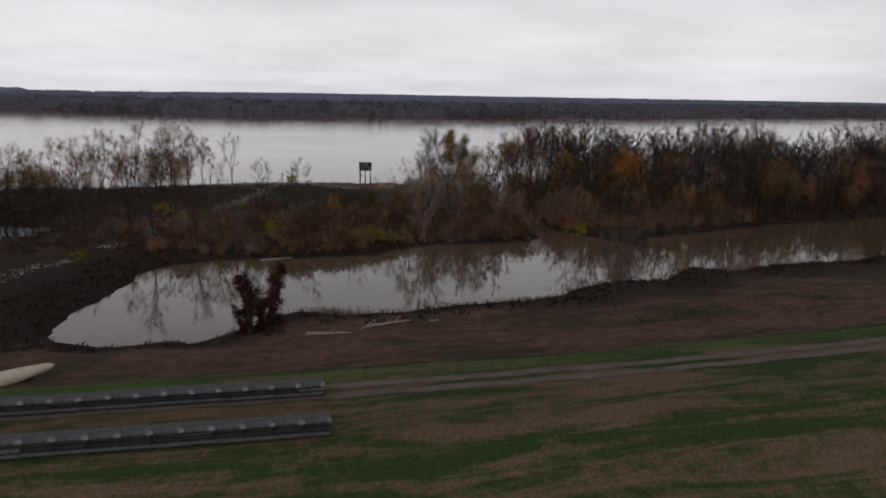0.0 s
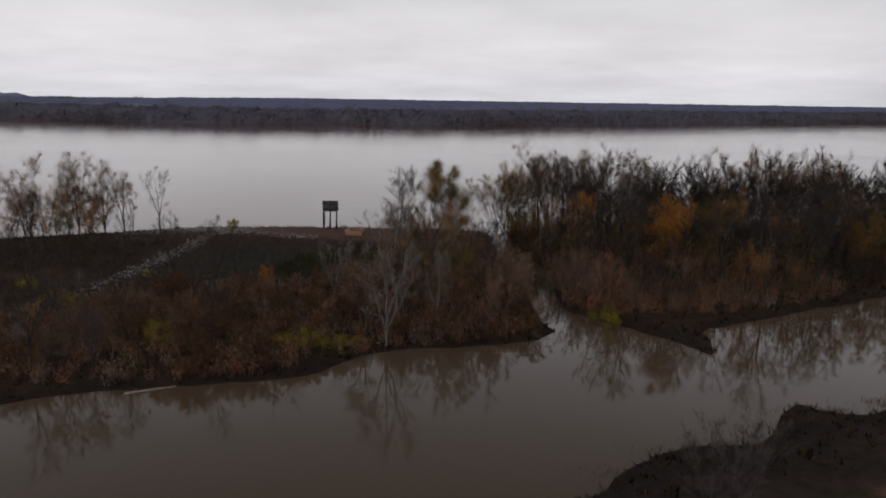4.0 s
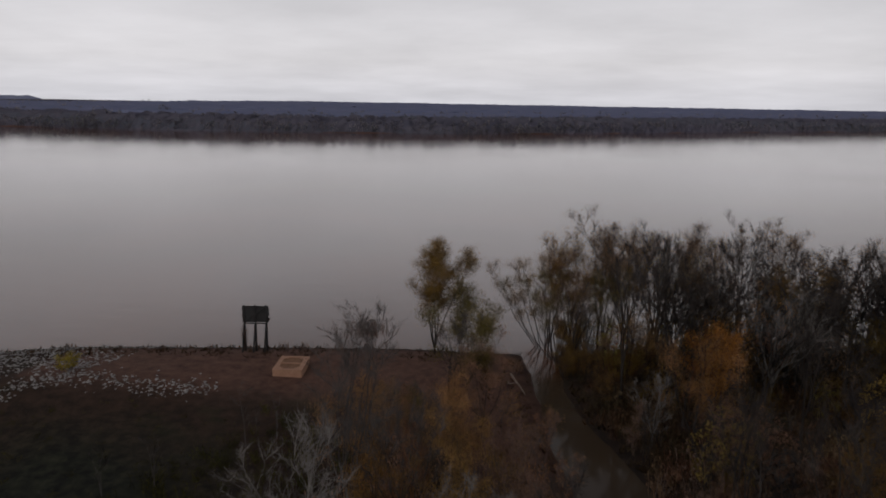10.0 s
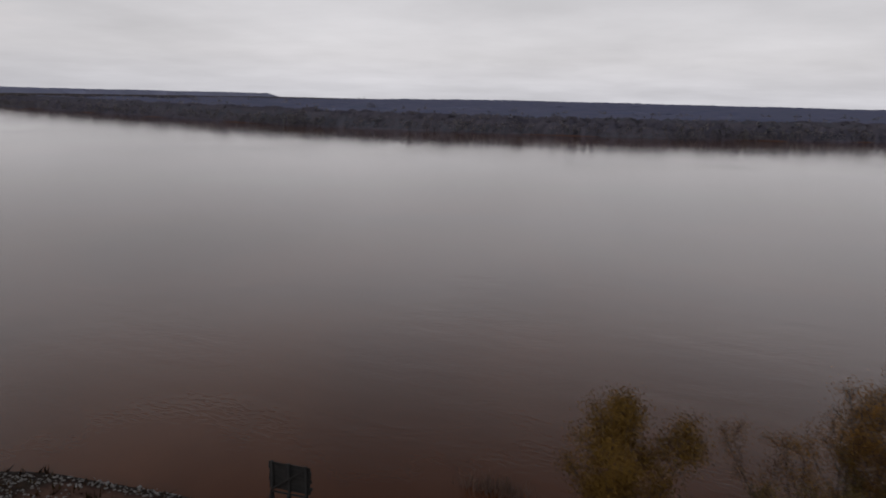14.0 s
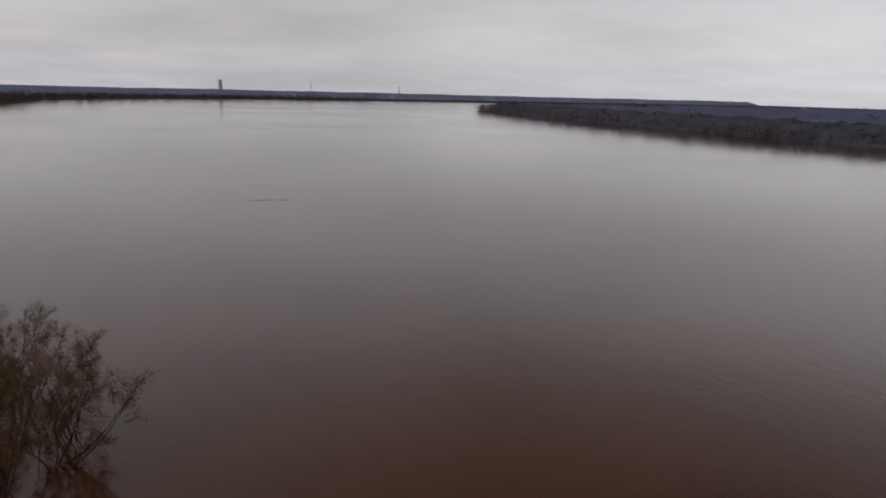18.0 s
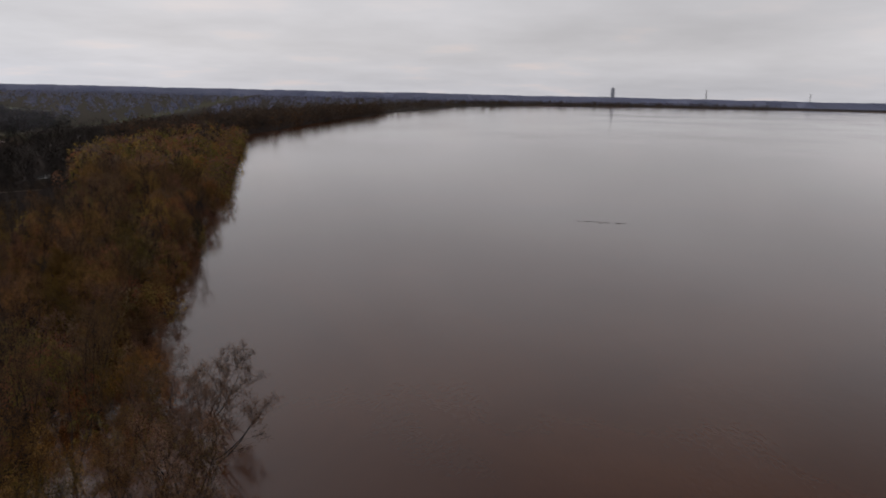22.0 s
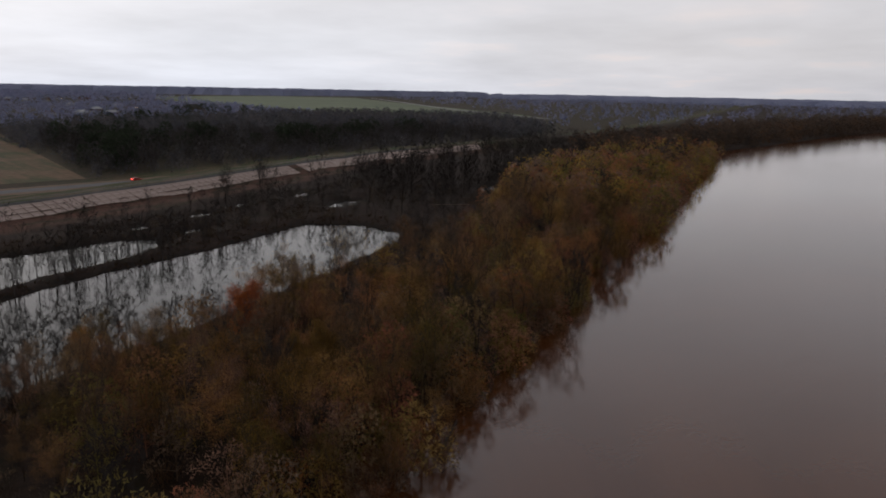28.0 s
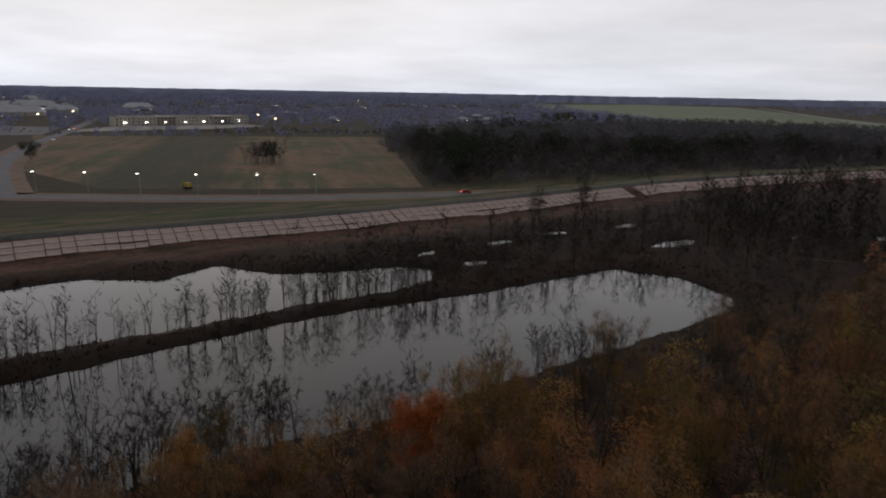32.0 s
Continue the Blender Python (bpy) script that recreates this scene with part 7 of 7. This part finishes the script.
sheet("car_park", [(-84, -478), (-92, -600), (10, -660), (60, -520), (-20, -470)], 0.07, ASPHALT, "grey asphalt car park beside the side road", "car park")
rc = random.Random(31)
PAINTS = [GREY, simple("blue_car_paint", (0.05, 0.07, 0.12), (0.07, 0.09, 0.15), 0.5, 0.3, 0.0, spec=0.5), simple("white_car_paint", (0.62, 0.62, 0.62), (0.70, 0.70, 0.70), 0.5, 0.3, 0.0, spec=0.5), RED]
NAMES = ("grey", "dark blue", "white", "red")
for row in range(3):
    for k in range(8):
        if rc.random() < 0.85:
            c = rc.choice((0, 0, 1, 1, 2, 3))
            car(-78 + k * 7.5 + rc.uniform(-0.4, 0.4), -520 - row * 24 - k * 2.2, 90 + rc.uniform(-3, 3), PAINTS[c], "%s car parked in the car park" % NAMES[c], False)
hedge = [(-150 - 1.0 * u * 235 + rc.gauss(0, 2), -505 + u * 62 + rc.gauss(0, 3), -2.1, rc.uniform(2.5, 7), rc.uniform(0, 6.28)) for u in [i / 90 for i in range(90)] if u > 0.25 or rc.random() < 0.3]
tagged(new("field_hedge", stuff_mesh("field_hedge", LAND, hedge, LEAF_DARK)), "dark ragged hedge along the far field edge", "hedge", kind="stuff")
rail_fence = thing("rail_fence", 0, 0, -2.0, label="low grey rail fence along the field edge", category="fence")
part("rail", tube([(-112, -503, 1.0), (-223, -487, 1.0), (-383, -441, 1.0)], [0.12, 0.12, 0.12], 4), STEEL, rail_fence)
for i in range(28):
    u = i / 27
    part("post", box(-112 - 271 * u - 0.08, -503 + 62 * u - 0.08 - 9 * math.sin(math.pi * u) * 0.9, 0, -112 - 271 * u + 0.08, -503 + 62 * u + 0.08 - 9 * math.sin(math.pi * u) * 0.9, 1.1), STEEL, rail_fence)
WALLS = [simple("pale_siding", (0.36, 0.35, 0.33), (0.46, 0.45, 0.42), 0.1), simple("brown_brick", (0.14, 0.08, 0.06), (0.20, 0.12, 0.09), 0.3), BEIGE]
ROOFS = [ROOF, simple("light_metal_roof", (0.34, 0.35, 0.37), (0.46, 0.47, 0.48), 0.05, 0.5), simple("brown_shingles", (0.09, 0.06, 0.05), (0.14, 0.10, 0.08), 0.1)]
rs = random.Random(77)
spots = [(-346, -910), (-346, -785), (-420, -730), (-415, -937), (-586, -1094), (-739, -1302), (-660, -785), (-796, -547), (-269, -785), (-842, -571)]
while len(spots) < 120:
    x, y = rs.uniform(-1250, 420), rs.uniform(-2600, -690)
    if abs(x + 105) > 40 and not (-1600 < x and y > -0.9 * x - 2600 and x < -1000):
        spots.append((x, y))
for i, (x, y) in enumerate(spots):
    big = rs.random() < 0.12
    house(x, y, rs.uniform(-20, 20), rs.uniform(12, 18) * (2.4 if big else 1), rs.uniform(9, 12) * (1.6 if big else 1), 3.2 if not big else 5.5, rs.choice(WALLS), rs.choice(ROOFS),
          "low metal-roofed commercial building in the town" if big else "single-storey house among bare trees", "commercial_building" if big else "house", "building" if big else "house", 3, -2.0, rs.random() < 0.5)
for x, y, w_, d_ in ((-30, -900, 60, 26), (-75, -1010, 44, 22), (40, -1120, 80, 30), (-20, -1260, 70, 28), (-190, -1180, 50, 24), (90, -980, 50, 30)):
    house(x, y, rs.uniform(-8, 8), w_, d_, 6.0, WALLS[0], ROOFS[1], "low pale flat-fronted shop building in the town", "commercial_building", "building", 4, -2.0, True)
for x, y in ((-35, -667), (-66, -681), (-95, -652), (-60, -1165), (-20, -1057), (-55, -979), (60, -900), (140, -760), (90, -690), (-10, -780), (-300, -1500), (-480, -1350), (-620, -1700), (-150, -1800), (200, -1500)):
    street_lamp(x, y, rs.uniform(0, 360))

# ---- the works on the far shore ----
# the elevator's base colour is lightened to show the haze before it
HAZED_CONCRETE = simple("pale_concrete_works", (0.42, 0.43, 0.46), (0.50, 0.51, 0.54), 0.02, 0.8, 0.0)
works = thing("grain_elevator", -3830, 1427, 0, label="grey grain elevator tower on the far horizon", category="grain elevator")
part("tower", box(-7, -9, 0, 7, 9, 72, 0.5), HAZED_CONCRETE, works)
part("bin_house", box(-10, -75, 0, 14, -20, 30, 0.5), HAZED_CONCRETE, works)
part("annex", box(-8, -135, 0, 12, -80, 22, 0.5), HAZED_CONCRETE, works)
part("headhouse", box(-5, -6, 72, 5, 6, 79, 0.4), HAZED_CONCRETE, works)
for x, y, h in ((-3700, 1890, 75), (-3760, 2500, 70)):
    mast = thing("lattice_mast", x, y, 0, label="thin lattice mast on the far shore", category="mast")
    for sx_, sy_ in ((-1, -1), (1, -1), (1, 1), (-1, 1)):
        part("leg", tube([(sx_ * 5, sy_ * 5, 0), (sx_ * 0.6, sy_ * 0.6, h)], [0.7, 0.4], 4), STEEL, mast)
    for k in range(3):
        zz = h * (0.7 + 0.12 * k)
        part("crossarm", box(-9, -0.5, zz, 9, 0.5, zz + 0.8), STEEL, mast)

# ---- grass tufts on the levee ----
g = np.random.RandomState(21)
n = 42000
T = np.stack([g.uniform(-62, 95, n), g.uniform(20, 84, n), np.zeros(n), g.uniform(0.06, 0.17, n), g.uniform(0, 6.28, n)], 1)
s_, d_ = levee_s(T[:, 0], T[:, 1]), shore(T[:, 0], T[:, 1])
T = T[(s_ > -24) & (s_ < 17) & (np.abs(np.abs(s_) - 0.9) > 0.55)]
T[:, 2] = land(T[:, 0], T[:, 1]) - 0.02
rt = random.Random(8)


def tuft():
    V, F, N = [], [], []
    for _ in range(4):
        a, x, y = rt.uniform(0, 6.28), rt.gauss(0, 0.35), rt.gauss(0, 0.35)
        w = Vector((math.cos(a), math.sin(a), 0)) * 0.16
        b = Vector((x, y, 0))
        e = b + Vector((rt.gauss(0, 0.45), rt.gauss(0, 0.45), rt.uniform(0.5, 1.0)))
        o = len(V)
        V += [tuple(b - w), tuple(b + w), tuple(e)]
        F.append((o, o + 1, o + 2))
        N += [(rt.gauss(0, 0.3), rt.gauss(0, 0.3), 1.0)] * 3
    return V, F, N


tagged(new("grass_tufts", stuff_mesh("grass_tufts", [tuft() for _ in range(8)], T, TURF)), "short green and straw-coloured grass on the levee", "grass", kind="stuff")

# ---- dry tufts on the banks ----
g = np.random.RandomState(22)
n = 60000
T = np.stack([g.uniform(-260, 125, n), g.uniform(55, 232, n), np.zeros(n), g.uniform(0.25, 0.85, n), g.uniform(0, 6.28, n)], 1)
d_, s_ = shore(T[:, 0], T[:, 1]), levee_s(T[:, 0], T[:, 1])
T = T[(d_ > 0.2) & (d_ < 9) & (s_ > 26) & (g.uniform(0, 1, n) < 0.75)]
T[:, 2] = land(T[:, 0], T[:, 1]) - 0.03
DRY = leaf_material("dry_bank_grass", [(0.0, (0.030, 0.022, 0.014)), (0.35, (0.075, 0.044, 0.026)), (0.7, (0.036, 0.034, 0.015)), (1.0, (0.100, 0.054, 0.030))], False, 0.1, 1.0)
tagged(new("bank_grass", stuff_mesh("bank_grass", [tuft() for _ in range(8)], T, DRY)), "dry brown grass and weeds on the muddy banks", "grass", kind="stuff")
